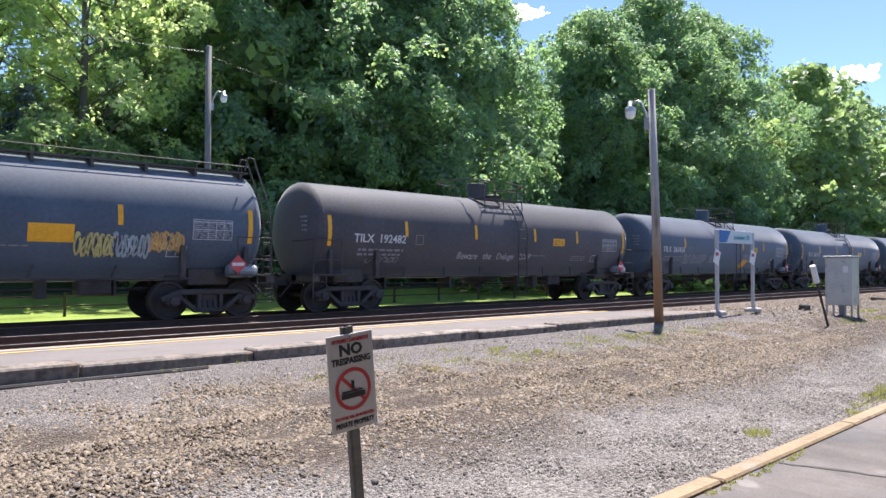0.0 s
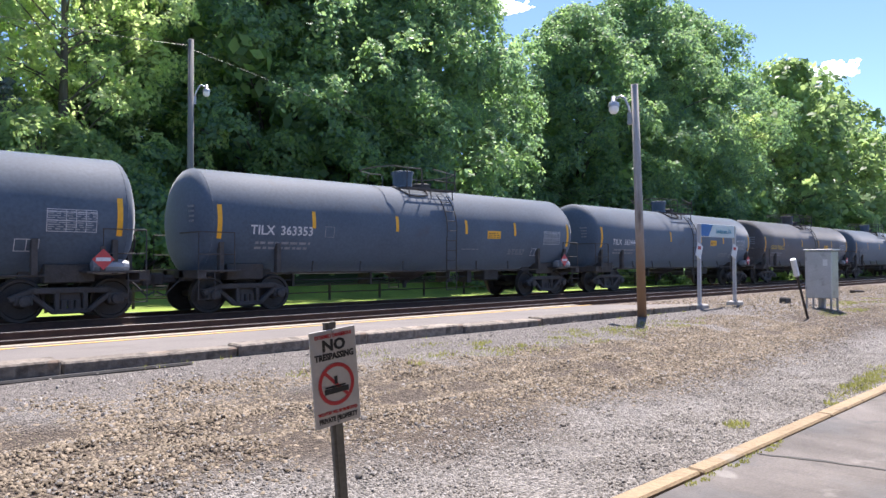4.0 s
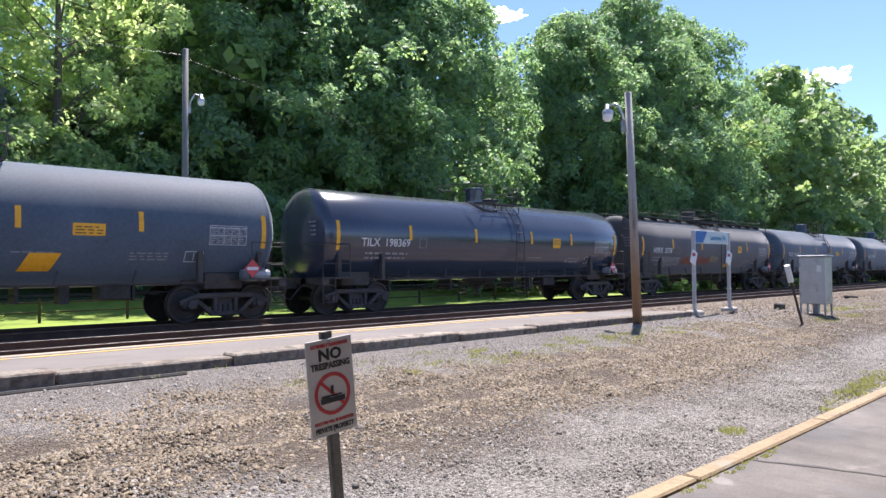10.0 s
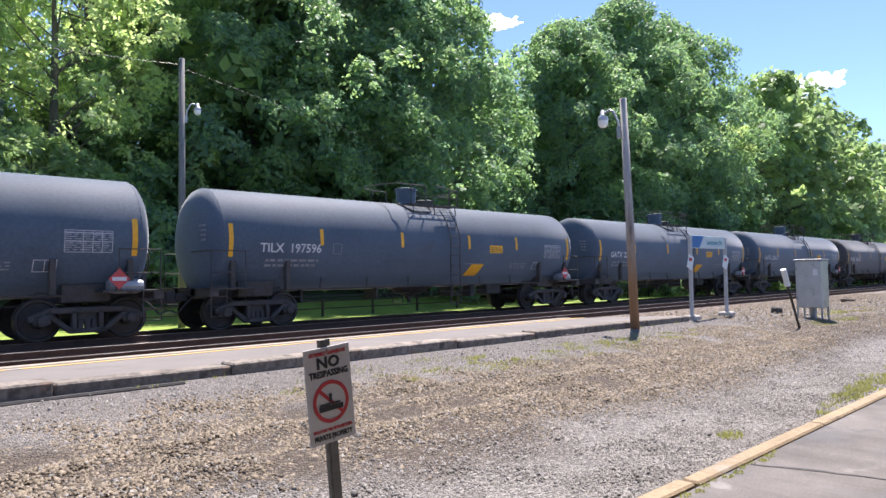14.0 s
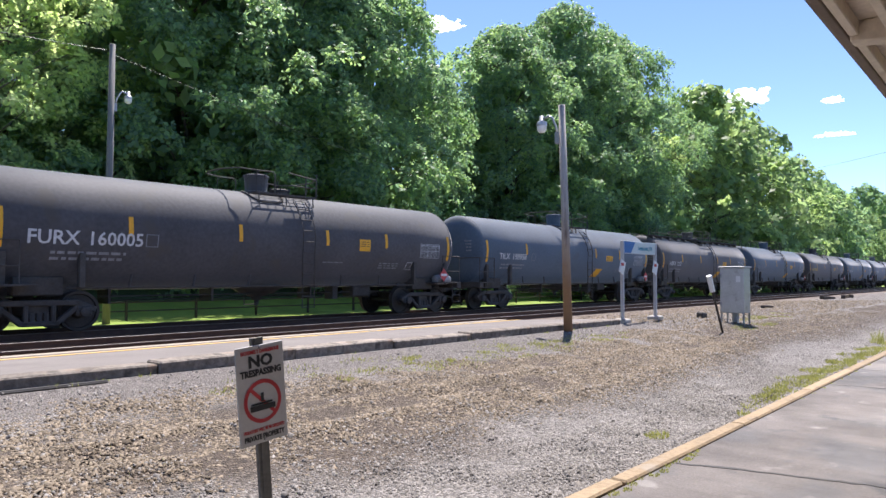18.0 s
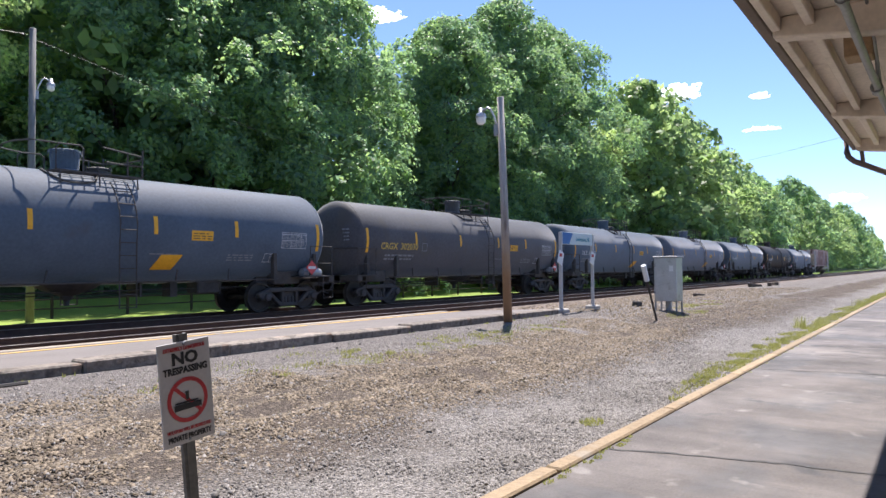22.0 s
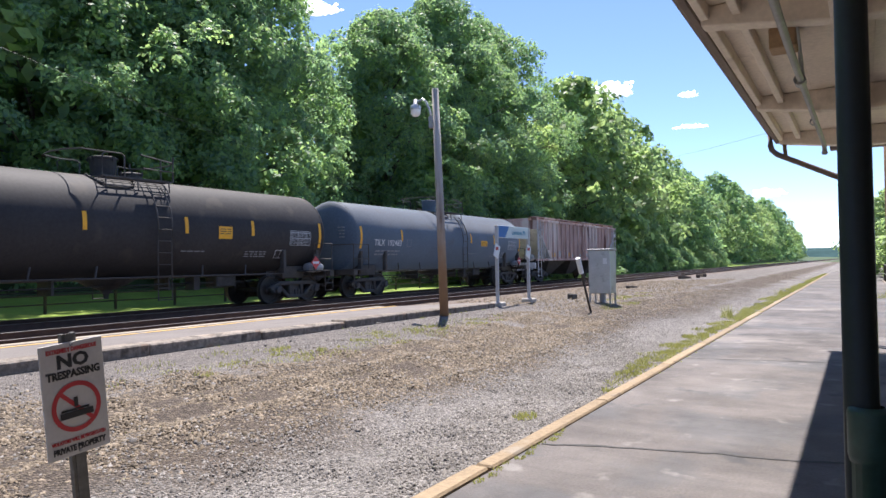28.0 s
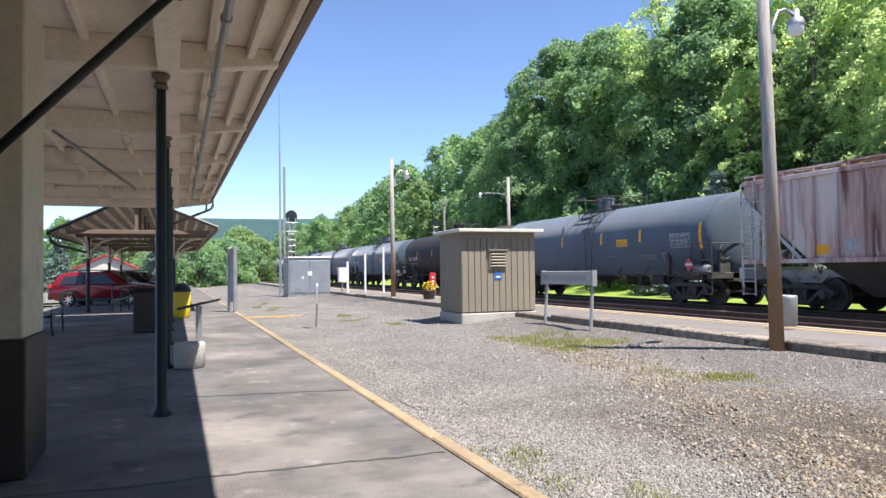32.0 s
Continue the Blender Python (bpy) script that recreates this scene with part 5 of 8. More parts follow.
for xp in [x for x in BEAMS if not -6 < x < 3]:
    top = CAN_Z - 0.305 - 0.01344 * xp   # under side of the header beam
    post = empty("canopy_post", pose(xp, -0.085 - 0.0015 * xp, 0), "slim dark green-black iron post holding up the canopy", "post", "canopy posts")
    part("shaft", bm_lathe([(0, 0.075), (0.05, 0.075), (0.08, 0.054), (top - 0.15, 0.046), (top - 0.14, 0.046), (top - 0.10, 0.06)], "z", 16), M_DARK, post, smooth=True)
    part("capital", bm_lathe([(top - 0.16, 0.046), (top - 0.15, 0.066), (top - 0.125, 0.068), (top - 0.11, 0.052), (top - 0.07, 0.056), (top - 0.045, 0.082), (top - 0.012, 0.085), (top - 0.002, 0.07), (top - 0.002, 0)], "z", 16), M_BROWN_T, post, "brown cast capital", True)
    part("foot", bm_lathe([(0.0, 0.10), (0.02, 0.10), (0.06, 0.07), (0.10, 0.05)], "z", 14), M_DARK, post, smooth=True)
    if xp == 3.45:
        bm = bm_lathe([(0.03, 0.054), (0.66, 0.054), (0.665, 0.058), (0.685, 0.063), (0.82, 0.063), (0.835, 0.059), (0.84, 0.044)], "z", 28)
        for v in bm.verts:
            if v.co.z < 0.663 and round(math.atan2(v.co.y, v.co.x) * 14 / math.pi) % 2:
                v.co.x *= 0.90
                v.co.y *= 0.90
        sleeve = part("sleeve", bm, M_GREEN, post, "green fluted iron rain shoe", True)
        sleeve.location = (-0.03, -0.02, 0)
    if xp > 12:
        part("downspout", bm_tube([(0.02, -0.13, 0.02), (0.02, -0.13, top - 0.1)], 0.035, 8), M_DARK, post, "dark downpipe beside the post")
# downpipe from the gutter at the canopy's corner
for xe, sg in ((13.0, 1), (-24.1, -1)):
    ze = CAN_Z - 0.01344 * xe
    ye = CAN_Y1 + 0.135 - 0.0044 * xe
    spout = empty("rain_pipe", pose(xe + 0.1 * sg, 0, 0), "dark brown rain pipe running from gutter corner to post", "rain pipe")
    part("pipe", bm_tube([(0, ye, ze), (0, ye, ze - 0.16), (0, ye - 0.02, ze - 0.24), (-0.01 * sg, ye - 0.10, ze - 0.32), (-0.08 * sg, 0.15, ze - 0.75), (-0.1 * sg, 0.0, ze - 0.82)], 0.045, 10), M_BROWN_T, spout, smooth=True)
    part("branch", bm_tube([(-0.02 * sg, ye - 0.22, ze - 0.36), (-0.02 * sg, ye - 0.20, ze - 0.12)], 0.03, 8), M_BROWN_T, spout)
# conduit under the beams, with a junction box
conduit = empty("conduit", CANOPY_TILT, "pale painted pipe slung under the canopy beams", "pipe")
part("pipe", bm_tube([(-20, 0.40, 3.12), (-4, 0.38, 3.14), (7.0, 0.38, 3.14), (12.2, 0.34, 3.13), (12.3, 0.34, 3.05)], 0.032, 10), M_GALV_D, conduit, smooth=True)
part("end_fitting", bm_lathe([(3.0, 0), (3.0, 0.03), (3.03, 0.045), (3.06, 0.03), (3.06, 0)], "z", 10, Matrix.Translation((12.3, 0.34, 0))), M_GALV_D, conduit)
for xk in (-17, -13.5, -10.5, -7.6, -5.2, -1.5, 2.0, 5.6, 8.2, 10.4):
    part("clamp", bm_lathe([(xk - 0.03, 0.034), (xk - 0.03, 0.045), (xk + 0.03, 0.045), (xk + 0.03, 0.034)], "x", 12, Matrix.Translation((0, 0.38, 3.14))), M_GALV_D, conduit)
    part("hanger", bm_tube([(xk, 0.38, 3.17), (xk + 0.02, 0.38, CAN_Z)], 0.01, 6), M_GALV_D, conduit)
part("junction_box", bm_box(7.55, 7.80, 0.36, 0.58, 3.30, CAN_Z, bevel=0.01), mat("bare_wood_block", (0.36, 0.25, 0.15), 0.8, 0.0, 0.2, 4.0, 30.0, 0.2), conduit, "bare wooden mounting block")
part("drop_pipe", bm_tube([(6.6, 0.33, CAN_Z), (7.2, 0.32, 3.30), (8.2, 0.35, 3.20), (8.6, 0.38, 3.17)], 0.012, 6), M_GALV_D, conduit)
part("elbow", bm_lathe([(8.15, 0.036), (8.15, 0.055), (8.30, 0.055), (8.30, 0.036)], "x", 10, Matrix.Translation((0, 0.38, 3.14))), M_GALV_D, conduit)
crossbeam = empty("cross_beam", pose(13.9, 0, 0), "long brown timber across the end of the canopy", "beam")
part("timber", bm_box(-0.09, 0.09, -5.2, 0.26, 3.10, 3.44, bevel=0.012), M_BROWN_T, crossbeam)
part("tie_plate", bm_box(-0.9, -0.09, -0.18, -0.02, 3.14, 3.22, bevel=0.008), M_BROWN_T, crossbeam)
brace = empty("brace_rod", pose(0, 0, 0), "black diagonal iron tie bar under the canopy", "tie bar")
part("rod", bm_tube([(-4.15, 0.17, 3.10), (-4.15, -1.03, 1.78)], 0.028, 8), M_DARK, brace, smooth=True)
part("hanger", bm_box(-4.19, -4.11, 0.02, 0.10, 2.93, 3.14, bevel=0.01), M_DARK, brace)
brace2 = empty("brace_rod", pose(0, 0, 0), "thin pale diagonal tie bar under the canopy", "tie bar")
part("rod", bm_tube([(-9.9, -0.43, 2.48), (-10.0, -1.43, 3.22)], 0.02, 8), M_GALV_D, brace2, smooth=True)

# masonry pier and station wall behind the camera
pier = empty("pier", pose(-5.6, -1.27, 0), "cream painted masonry pier with dark brown base", "pier")
part("shaft", bm_box(-0.38, 0.38, -0.38, 0.38, 0.92, CAN_Z - 0.24, bevel=0.012), M_CREAM_W, pier)
part("base", bm_box(-0.40, 0.40, -0.40, 0.40, 0.0, 0.92, bevel=0.012), M_BROWN_D, pier, "dark brown painted base")
bm = bmesh.new()
box(bm, -5.2, 13.5, -5.5, -5.22, 0.95, 4.2)
wall = part("wall_south", bm, M_CREAM_W)
tagged(wall, "cream painted station wall behind the platform", "wall", kind="structure")
part("wall_base", bm_box(-5.2, 13.5, -5.52, -5.20, 0.0, 0.95), M_BROWN_D, wall, "dark brown painted base")

# second canopy further along the platform
can2 = empty("shelter_canopy", pose(-3.2, 0, 0), "farther open platform canopy with dark sloping hipped eaves", "canopy")
prof = [(-3.75, 2.72), (-1.17, 3.98), (1.42, 2.90)]
bm = bmesh.new()
for (ya, za), (yb, zb) in zip(prof, prof[1:]):
    bm.faces.new([bm.verts.new(p) for p in ((-22.0, ya, za), (-46.0, ya, za), (-46.0, yb, zb), (-22.0, yb, zb))])
bmesh.ops.remove_doubles(bm, verts=bm.verts, dist=0.001)
r_ = bmesh.ops.extrude_face_region(bm, geom=list(bm.faces))
for v in r_["geom"]:
    if isinstance(v, bmesh.types.BMVert):
        v.co.z += 0.12
part("roof", bm, mat("grimy_cream_boards", (0.42, 0.365, 0.30), 0.8, 0.0, 0.2, 1.5, 20.0, 0.1, [((0.20, 0.165, 0.13), 0.58, 1.5)]), can2)
part("eaves", bm_box(-46, -21.95, 1.40, 1.48, 2.84, 3.04, bevel=0.01), M_BROWN_T, can2)
part("eaves", bm_box(-46, -21.95, -3.83, -3.75, 2.66, 2.86, bevel=0.01), M_DARK, can2)
part("gable_edge", bm_tube([(-21.97, -3.80, 2.76), (-21.97, -1.17, 4.04), (-21.97, 1.46, 2.96)], 0.06, 6), M_DARK, can2)
for k in range(1, 8):
    for (ya, za), (yb, zb) in zip(prof, prof[1:]):
        f = k / 8
        y_, z_ = ya + (yb - ya) * f, za + (zb - za) * f
        part("purlin", bm_box(-45.9, -22.1, y_ - 0.04, y_ + 0.04, z_ - 0.10, z_ + 0.03), M_CREAM, can2)
for xt_ in (-22.2, -24.7, -29.5, -33.3, -37.5, -41.0):
    part("tie_beam", bm_box(xt_ - 0.07, xt_ + 0.07, -3.3, 1.2, 2.72, 2.86, bevel=0.01), M_BROWN_T, can2)
    part("king_post", bm_box(xt_ - 0.05, xt_ + 0.05, -1.22, -1.12, 2.86, 3.9), M_BROWN_T, can2)
for xs_ in (-24.7, -33.3, -41.0):
    for ys_ in (-2.9, 0.0):
        part("post", bm_lathe([(0, 0.10), (0.05, 0.10), (0.08, 0.07), (2.60, 0.06), (2.72, 0.09)], "z", 12, Matrix.Translation((xs_, ys_, 0))), M_DARK, can2, smooth=True)
        for dx, dy in ((1, 0), (-1, 0), (0, 1), (0, -0.35)):
            part("bracket", bm_tube([(xs_ + dx * q, ys_ + dy * q, z) for q, z in ((0.04, 1.95), (0.16, 2.28), (0.42, 2.55), (0.85, 2.70))], 0.04, 7), M_CREAM, can2, "cream curved bracket")
part("rain_pipe", bm_tube([(-22.0, -3.72, 2.66), (-22.1, -3.70, 2.46), (-22.5, -3.6, 2.36), (-24.5, -2.95, 2.18)], 0.05, 7), M_DARK, can2, smooth=True)
rail = empty("handrail", pose(0, 0, 0), "low dark metal handrail beside the platform ramp", "handrail")
part("top_rail", bm_tube([(-26.5, -2.0, 0.9), (-31, -1.2, 0.95)], 0.03, 6), M_GALV_D, rail)
part("mid_rail", bm_tube([(-26.5, -2.0, 0.45), (-31, -1.2, 0.5)], 0.025, 6), M_GALV_D, rail)
for k in range(5):
    part("post", bm_tube([(-26.5 - 1.12 * k, -2.0 + 0.2 * k, 0), (-26.5 - 1.12 * k, -2.0 + 0.2 * k, 0.93)], 0.025, 6), M_DARK, rail)


def bench(x, y, rz):
    b = empty("bench", pose(x, y, 0, 0, 0, rz), "dark slatted platform bench in the canopy's shade", "bench", "platform benches")
    for k in range(4):
        part("seat_slat", bm_box(-0.9, 0.9, -0.25 + k * 0.13, -0.15 + k * 0.13, 0.43, 0.46, bevel=0.006), M_DARK, b)
    for k in range(4):
        z = 0.55 + k * 0.12
        part("back_slat", bm_box(-0.9, 0.9, 0.27 + 0.03 * k, 0.30 + 0.03 * k, z, z + 0.09, bevel=0.006), M_DARK, b)
    for s in (-0.8, 0.8):
        part("leg_frame", bm_tube([(s, -0.25, 0), (s, -0.22, 0.42), (s, 0.27, 0.42), (s, 0.40, 1.02)], 0.03, 6), M_DARK, b)
        part("leg", bm_tube([(s, 0.27, 0.42), (s, 0.35, 0)], 0.03, 6), M_DARK, b)
        part("armrest", bm_tube([(s, -0.22, 0.42), (s, -0.24, 0.66), (s, 0.30, 0.66)], 0.025, 6), M_DARK, b)


bench(-18.2, -2.75, 180)

# planter, litter bins and shovel-like post by the canopy posts
M_BINY = mat("yellow_plastic", (0.60, 0.42, 0.02), 0.45, 0.0, 0.06, 4.0, 30.0, 0.03)
tub = empty("ash_tub", pose(-10.45, 0.24, 0), "round grey concrete tub beside the canopy post", "planter")
part("tub", bm_lathe([(0, 0), (0, 0.19), (0.02, 0.21), (0.32, 0.22), (0.36, 0.205), (0.34, 0.17), (0.28, 0.15), (0.28, 0)], "z", 20), M_CONC, tub, smooth=True)
bin_y = empty("litter_bin", pose(-22.6, 0.22, 0), "yellow litter bin with black domed lid", "litter bin")
part("body", bm_lathe([(0.0, 0), (0.0, 0.24), (0.03, 0.26), (0.80, 0.28), (0.80, 0)], "z", 20), M_BINY, bin_y, smooth=True)
part("lid", bm_lathe([(0.80, 0.29), (0.84, 0.29), (0.98, 0.22), (1.05, 0.1), (1.06, 0)], "z", 20), M_DARK, bin_y, "black domed lid", True)
bin_d = empty("litter_bin", pose(-17.4, -0.55, 0), "dark brown square litter bin", "litter bin")
part("body", bm_box(-0.3, 0.3, -0.3, 0.3, 0.0, 0.95, bevel=0.03), M_BROWN_D, bin_d)
part("lid", bm_box(-0.32, 0.32, -0.32, 0.32, 0.955, 1.05, bevel=0.04), M_DARK, bin_d)
stand = empty("information_stand", pose(-12.2, 0.42, 0), "slanted dark information board on a single grey leg", "information board")
part("leg", bm_box(-0.05, 0.05, -0.05, 0.05, 0.0, 0.80, bevel=0.008), M_GALV_D, stand)
part("board", bm_box(-0.06, 0.06, -0.35, 0.35, -0.02, 0.02, Matrix.Translation((0, 0, 0.83)) @ Matrix.Rotation(radians(12), 4, "X"), bevel=0.006), M_DARK, stand)

# ==== signs by the tracks ====


def plate_text(words, size, material, parent, x, z, y=-0.012, sx=1.0):
    ob = lettering(words, size, material, parent, pose(x, y, z) @ Matrix.Diagonal((sx, 1, 1, 1)))
    return ob


M_SIGNFACE = mat("grimy_white_sign_face", (0.46, 0.44, 0.425), 0.5, 0.0, 0.06, 5.0, 50.0, 0.02)
warn = empty("warning_sign", pose(2.65, 2.855, 0), "white no trespassing sign on a leaning dark metal channel post", "warning sign")
lean = Matrix.Translation((0, 0, -0.1)) @ Matrix.Rotation(radians(-5.5), 4, "Y") @ Matrix.Rotation(radians(0.7), 4, "X")
bm = bmesh.new()
box(bm, -0.018, 0.018, 0.004, 0.009, 0.0, 1.145, lean)
for s in (-1, 1):
    box(bm, s * 0.025 - 0.007, s * 0.025 + 0.007, 0.009, 0.034, 0.0, 1.145, lean)
part("post", bm, mat("dull_green_post", (0.13, 0.125, 0.115), 0.6, 0.3, 0.2, 5.0, 40.0, 0.1), warn)
face = part("plate", bm_box(-0.140, 0.140, -0.006, 0.003, 0.615, 1.110, bevel=0.002), M_SIGNFACE, warn, "white sign plate with black and red print")
face.matrix_basis = lean
for w_, s_, m_, z_, sx_ in (("EXTREMELY DANGEROUS", 0.026, M_SIGN_RED, 1.078, 0.74), ("NO", 0.080, M_SIGN_BLACK, 1.028, 1.12), ("TRESPASSING", 0.046, M_SIGN_BLACK, 0.972, 0.86), ("VIOLATORS WILL BE PROSECUTED", 0.022, M_SIGN_RED, 0.684, 0.70), ("PRIVATE PROPERTY", 0.036, M_SIGN_BLACK, 0.648, 0.74)):
    lettering(w_, s_, m_, face, pose(0, -0.0075, z_) @ Matrix.Diagonal((sx_, 1, 1.0, 1)), bold=0.04)
bm = bmesh.new()
n_ = 40
ro, ri = 0.110, 0.090
vo = [(bm.verts.new((ro * math.cos(2 * math.pi * k / n_), -0.0085, 0.826 + ro * math.sin(2 * math.pi * k / n_))), bm.verts.new((ri * math.cos(2 * math.pi * k / n_), -0.0085, 0.826 + ri * math.sin(2 * math.pi * k / n_)))) for k in range(n_)]
for k in range(n_):
    q = (k + 1) % n_
    bm.faces.new((vo[k][0], vo[q][0], vo[q][1], vo[k][1]))
box(bm, -0.10, 0.10, -0.0088, -0.0084, -0.009, 0.009, Matrix.Translation((0, 0, 0.826)) @ Matrix.Rotation(radians(45), 4, "Y"))
part("prohibition_ring", bm, M_SIGN_RED, face)
bm = bmesh.new()
box(bm, -0.075, 0.072, -0.0097, -0.0093, 0.780, 0.808)
box(bm, -0.07, 0.055, -0.0097, -0.0093, 0.811, 0.820)
part("pictogram_block", bm, M_SIGN_BLACK, face)
part("pictogram_bar", bm_box(-0.012, 0.006, -0.0102, -0.0098, 0.826, 0.868), M_SIGN_BLACK, face)
for z_ in (0.63, 1.098):
    part("bolt", bm_lathe([(-0.012, 0), (-0.011, 0.007), (-0.006, 0.008)], "y", 8, Matrix.Translation((0.0, 0, z_))), M_GALV_D, face)

warn2 = empty("warning_sign", pose(-17.2, 3.35, -0.1), "pale sign plate seen edge-on on a leaning post", "warning sign")
m2 = Matrix.Rotation(radians(12), 4, "Y")
part("post", bm_box(-0.03, 0.03, -0.02, 0.02, 0, 1.1, m2), M_GALV_D, warn2)
part("plate", bm_box(-0.03, 0.01, -0.15, 0.15, 0.7, 1.15, m2 @ Matrix.Rotation(radians(80), 4, "Z")), M_PANELW, warn2)

# station name sign on two posts, past the platform's end
ss = empty("station_sign", pose(17.8, 7.95, 0.2), "white and blue station name sign between two white posts", "station sign")
for s in (-1, 1):
    part("post", bm_box(s * 0.99 - 0.04, s * 0.99 + 0.04, -0.04, 0.04, -0.1, 2.10, bevel=0.008), mat("pale_grey_post_paint", (0.40, 0.40, 0.41), 0.5, 0.0, 0.08, 3.0, 30.0, 0.03), ss)
    part("footing", bm_box(s * 0.99 - 0.17, s * 0.99 + 0.17, -0.17, 0.17, -0.2, 0.10, bevel=0.03), M_CONC, ss)
    bm = bmesh.new()
    box(bm, -0.13, 0.13, -0.012, 0.012, -0.17, 0.17, Matrix.Translation((s * 0.99 - 0.12, -0.06, 1.42)) @ Matrix.Rotation(radians(22), 4, "Y"))
    part("small_plate", bm, M_PANELW, ss, "small white and red tilted plate")
    part("red_mark", bm_box(s * 0.99 - 0.21, s * 0.99 - 0.06, -0.078, -0.074, 1.45, 1.53), M_SIGN_RED, ss)
M_GLAZE = mat("pale_blue_sign_face", (0.50, 0.56, 0.58), 0.35, 0.0, 0.05, 4.0, 30.0, 0.0)
part("panel", bm_box(-0.94, 0.94, -0.03, 0.03, 1.78, 2.10, bevel=0.005), M_GLAZE, ss)
bm = bmesh.new()
vs = [bm.verts.new(p) for p in ((-0.93, -0.034, 1.79), (-0.55, -0.034, 1.79), (-0.30, -0.034, 2.09), (-0.93, -0.034, 2.09))]
bm.faces.new(vs)
part("blue_wedge", bm, M_SIGN_BLUE, ss, "blue wedge mark")
lettering("Lewistown, PA", 0.17, M_SIGN_TEAL, ss, pose(0.30, -0.036, 1.93) @ Matrix.Diagonal((0.85, 1, 1, 1)))

ss2 = empty("station_sign", pose(-35.3, 9.95, 0.12), "station sign posts seen from its end with small lamps", "station sign")
for s in (-1, 1):
    part("post", bm_box(-0.05 + s * 0.3, 0.05 + s * 0.3, s * 0.42 - 0.045, s * 0.42 + 0.045, -0.1, 2.2 + 0.35 * (s > 0)), M_PANELW, ss2)
    part("lamp", bm_lathe([(2.2 + 0.35 * (s > 0), 0.02), (2.25 + 0.35 * (s > 0), 0.07), (2.33 + 0.35 * (s > 0), 0.05), (2.35 + 0.35 * (s > 0), 0)], "z", 8, Matrix.Translation((s * 0.3, s * 0.42, 0))), M_GALV_D, ss2)

# old name board with leaning legs
nb = empty("name_board", pose(-12.0, 7.47, 0.12), "faded grey name board on two leaning grey legs", "name board")
part("panel", bm_box(-0.98, 0.98, -0.04, 0.04, 0.90, 1.17, bevel=0.008), mat("faded_grey_board", (0.40, 0.40, 0.40), 0.7, 0.0, 0.1, 4.0, 30.0, 0.1), nb)
for s in (-1, 1):
    part("leg", bm_tube([(s * 0.86 + 0.12, -0.12, -0.15), (s * 0.86, 0.05, 1.14)], 0.035, 6), M_GALV_D, nb)
    part("end_cap", bm_box(s * 0.96 - 0.03, s * 0.96 + 0.03, -0.05, 0.05, 0.88, 1.19), M_GALV_D, nb)
bm = bmesh.new()
r_ = random.Random(2)
x = -0.55
while x < 0.75:
    w = r_.uniform(0.05, 0.12)
    box(bm, x, x + w, -0.046, -0.042, 0.97, 1.08)
    x += w + 0.03
part("faded_letters", bm, M_GALV_D, nb)
part("mark", bm_box(-0.86, -0.66, -0.046, -0.042, 0.98, 1.10), M_GALV_D, nb)

# leaning marker stick
stk = empty("marker_stick", pose(17.3, 5.6, 0.08), "leaning dark stick with a white painted top", "marker post")
part("stick", bm_tube([(0, 0, -0.1), (-0.48, 0.08, 1.0)], 0.028, 7), M_BROWN_D, stk)
part("top", bm_tube([(-0.46, 0.077, 0.95), (-0.62, 0.10, 1.32)], 0.065, 7), M_PANELW, stk, "white painted paddle top")

# silver equipment cabinet on legs
cab = empty("equipment_cabinet", pose(19.6, 6.06, 0.06), "silver metal equipment cabinet on four legs", "equipment cabinet")
part("body", bm_box(-0.26, 0.26, -0.31, 0.31, 0.36, 1.55, bevel=0.012), M_GALV, cab)
part("lid", bm_box(-0.29, 0.29, -0.34, 0.34, 1.552, 1.60, bevel=0.01), M_GALV_D, cab)
for sx_ in (-1, 1):
    for sy_ in (-1, 1):
        part("leg", bm_box(sx_ * 0.235 - 0.02, sx_ * 0.235 + 0.02, sy_ * 0.285 - 0.02, sy_ * 0.285 + 0.02, -0.1, 0.36), M_GALV_D, cab)
for k, (x0, x1, y0, y1) in enumerate(((-0.25, 0.25, -0.30, -0.27), (-0.25, 0.25, 0.27, 0.30), (-0.25, -0.22, -0.27, 0.27), (0.22, 0.25, -0.27, 0.27))):
    part("brace", bm_box(x0, x1, y0, y1, 0.02, 0.06), M_GALV_D, cab)
part("conduit", bm_tube([(0.0, 0.0, -0.1), (0.0, 0.0, 0.4)], 0.09, 8), M_GALV_D, cab)
part("plate", bm_box(-0.266, -0.262, -0.22, -0.11, 1.18, 1.34), M_PANELW, cab)
for k in range(2):
    part("hinge", bm_box(-0.28, -0.262, 0.26, 0.30, 0.55 + 0.75 * k, 0.65 + 0.75 * k), M_GALV_D, cab)

# small debris beside the track
for x, y, w, d, h, m_, lab in ((21.3, 7.6, 0.26, 0.22, 0.16, M_UNDER, "dark cable box lying on the gravel"), (32.5, 8.9, 1.1, 0.2, 0.11, M_TIE, "dark piece of old tie on the gravel"), (50.0, 10.2, 2.2, 0.26, 0.2, M_TIE, "pile of old ties beside the track"), (51.5, 9.6, 2.2, 0.26, 0.2, M_TIE, "pile of old ties beside the track"), (54.5, 9.9, 1.8, 0.26, 0.2, M_TIE, "pile of old ties beside the track")):
    z = ground_z(x, y)
    ob = part("debris" if w < 1 else "old_tie", bm_box(-w / 2, w / 2, -d / 2, d / 2, -0.03, h, bevel=0.03), m_)
    ob.matrix_basis = pose(x, y, z, 2, 3, r_.uniform(-25, 25))
    tagged(ob, lab, "debris")

# ==== lamp poles ====


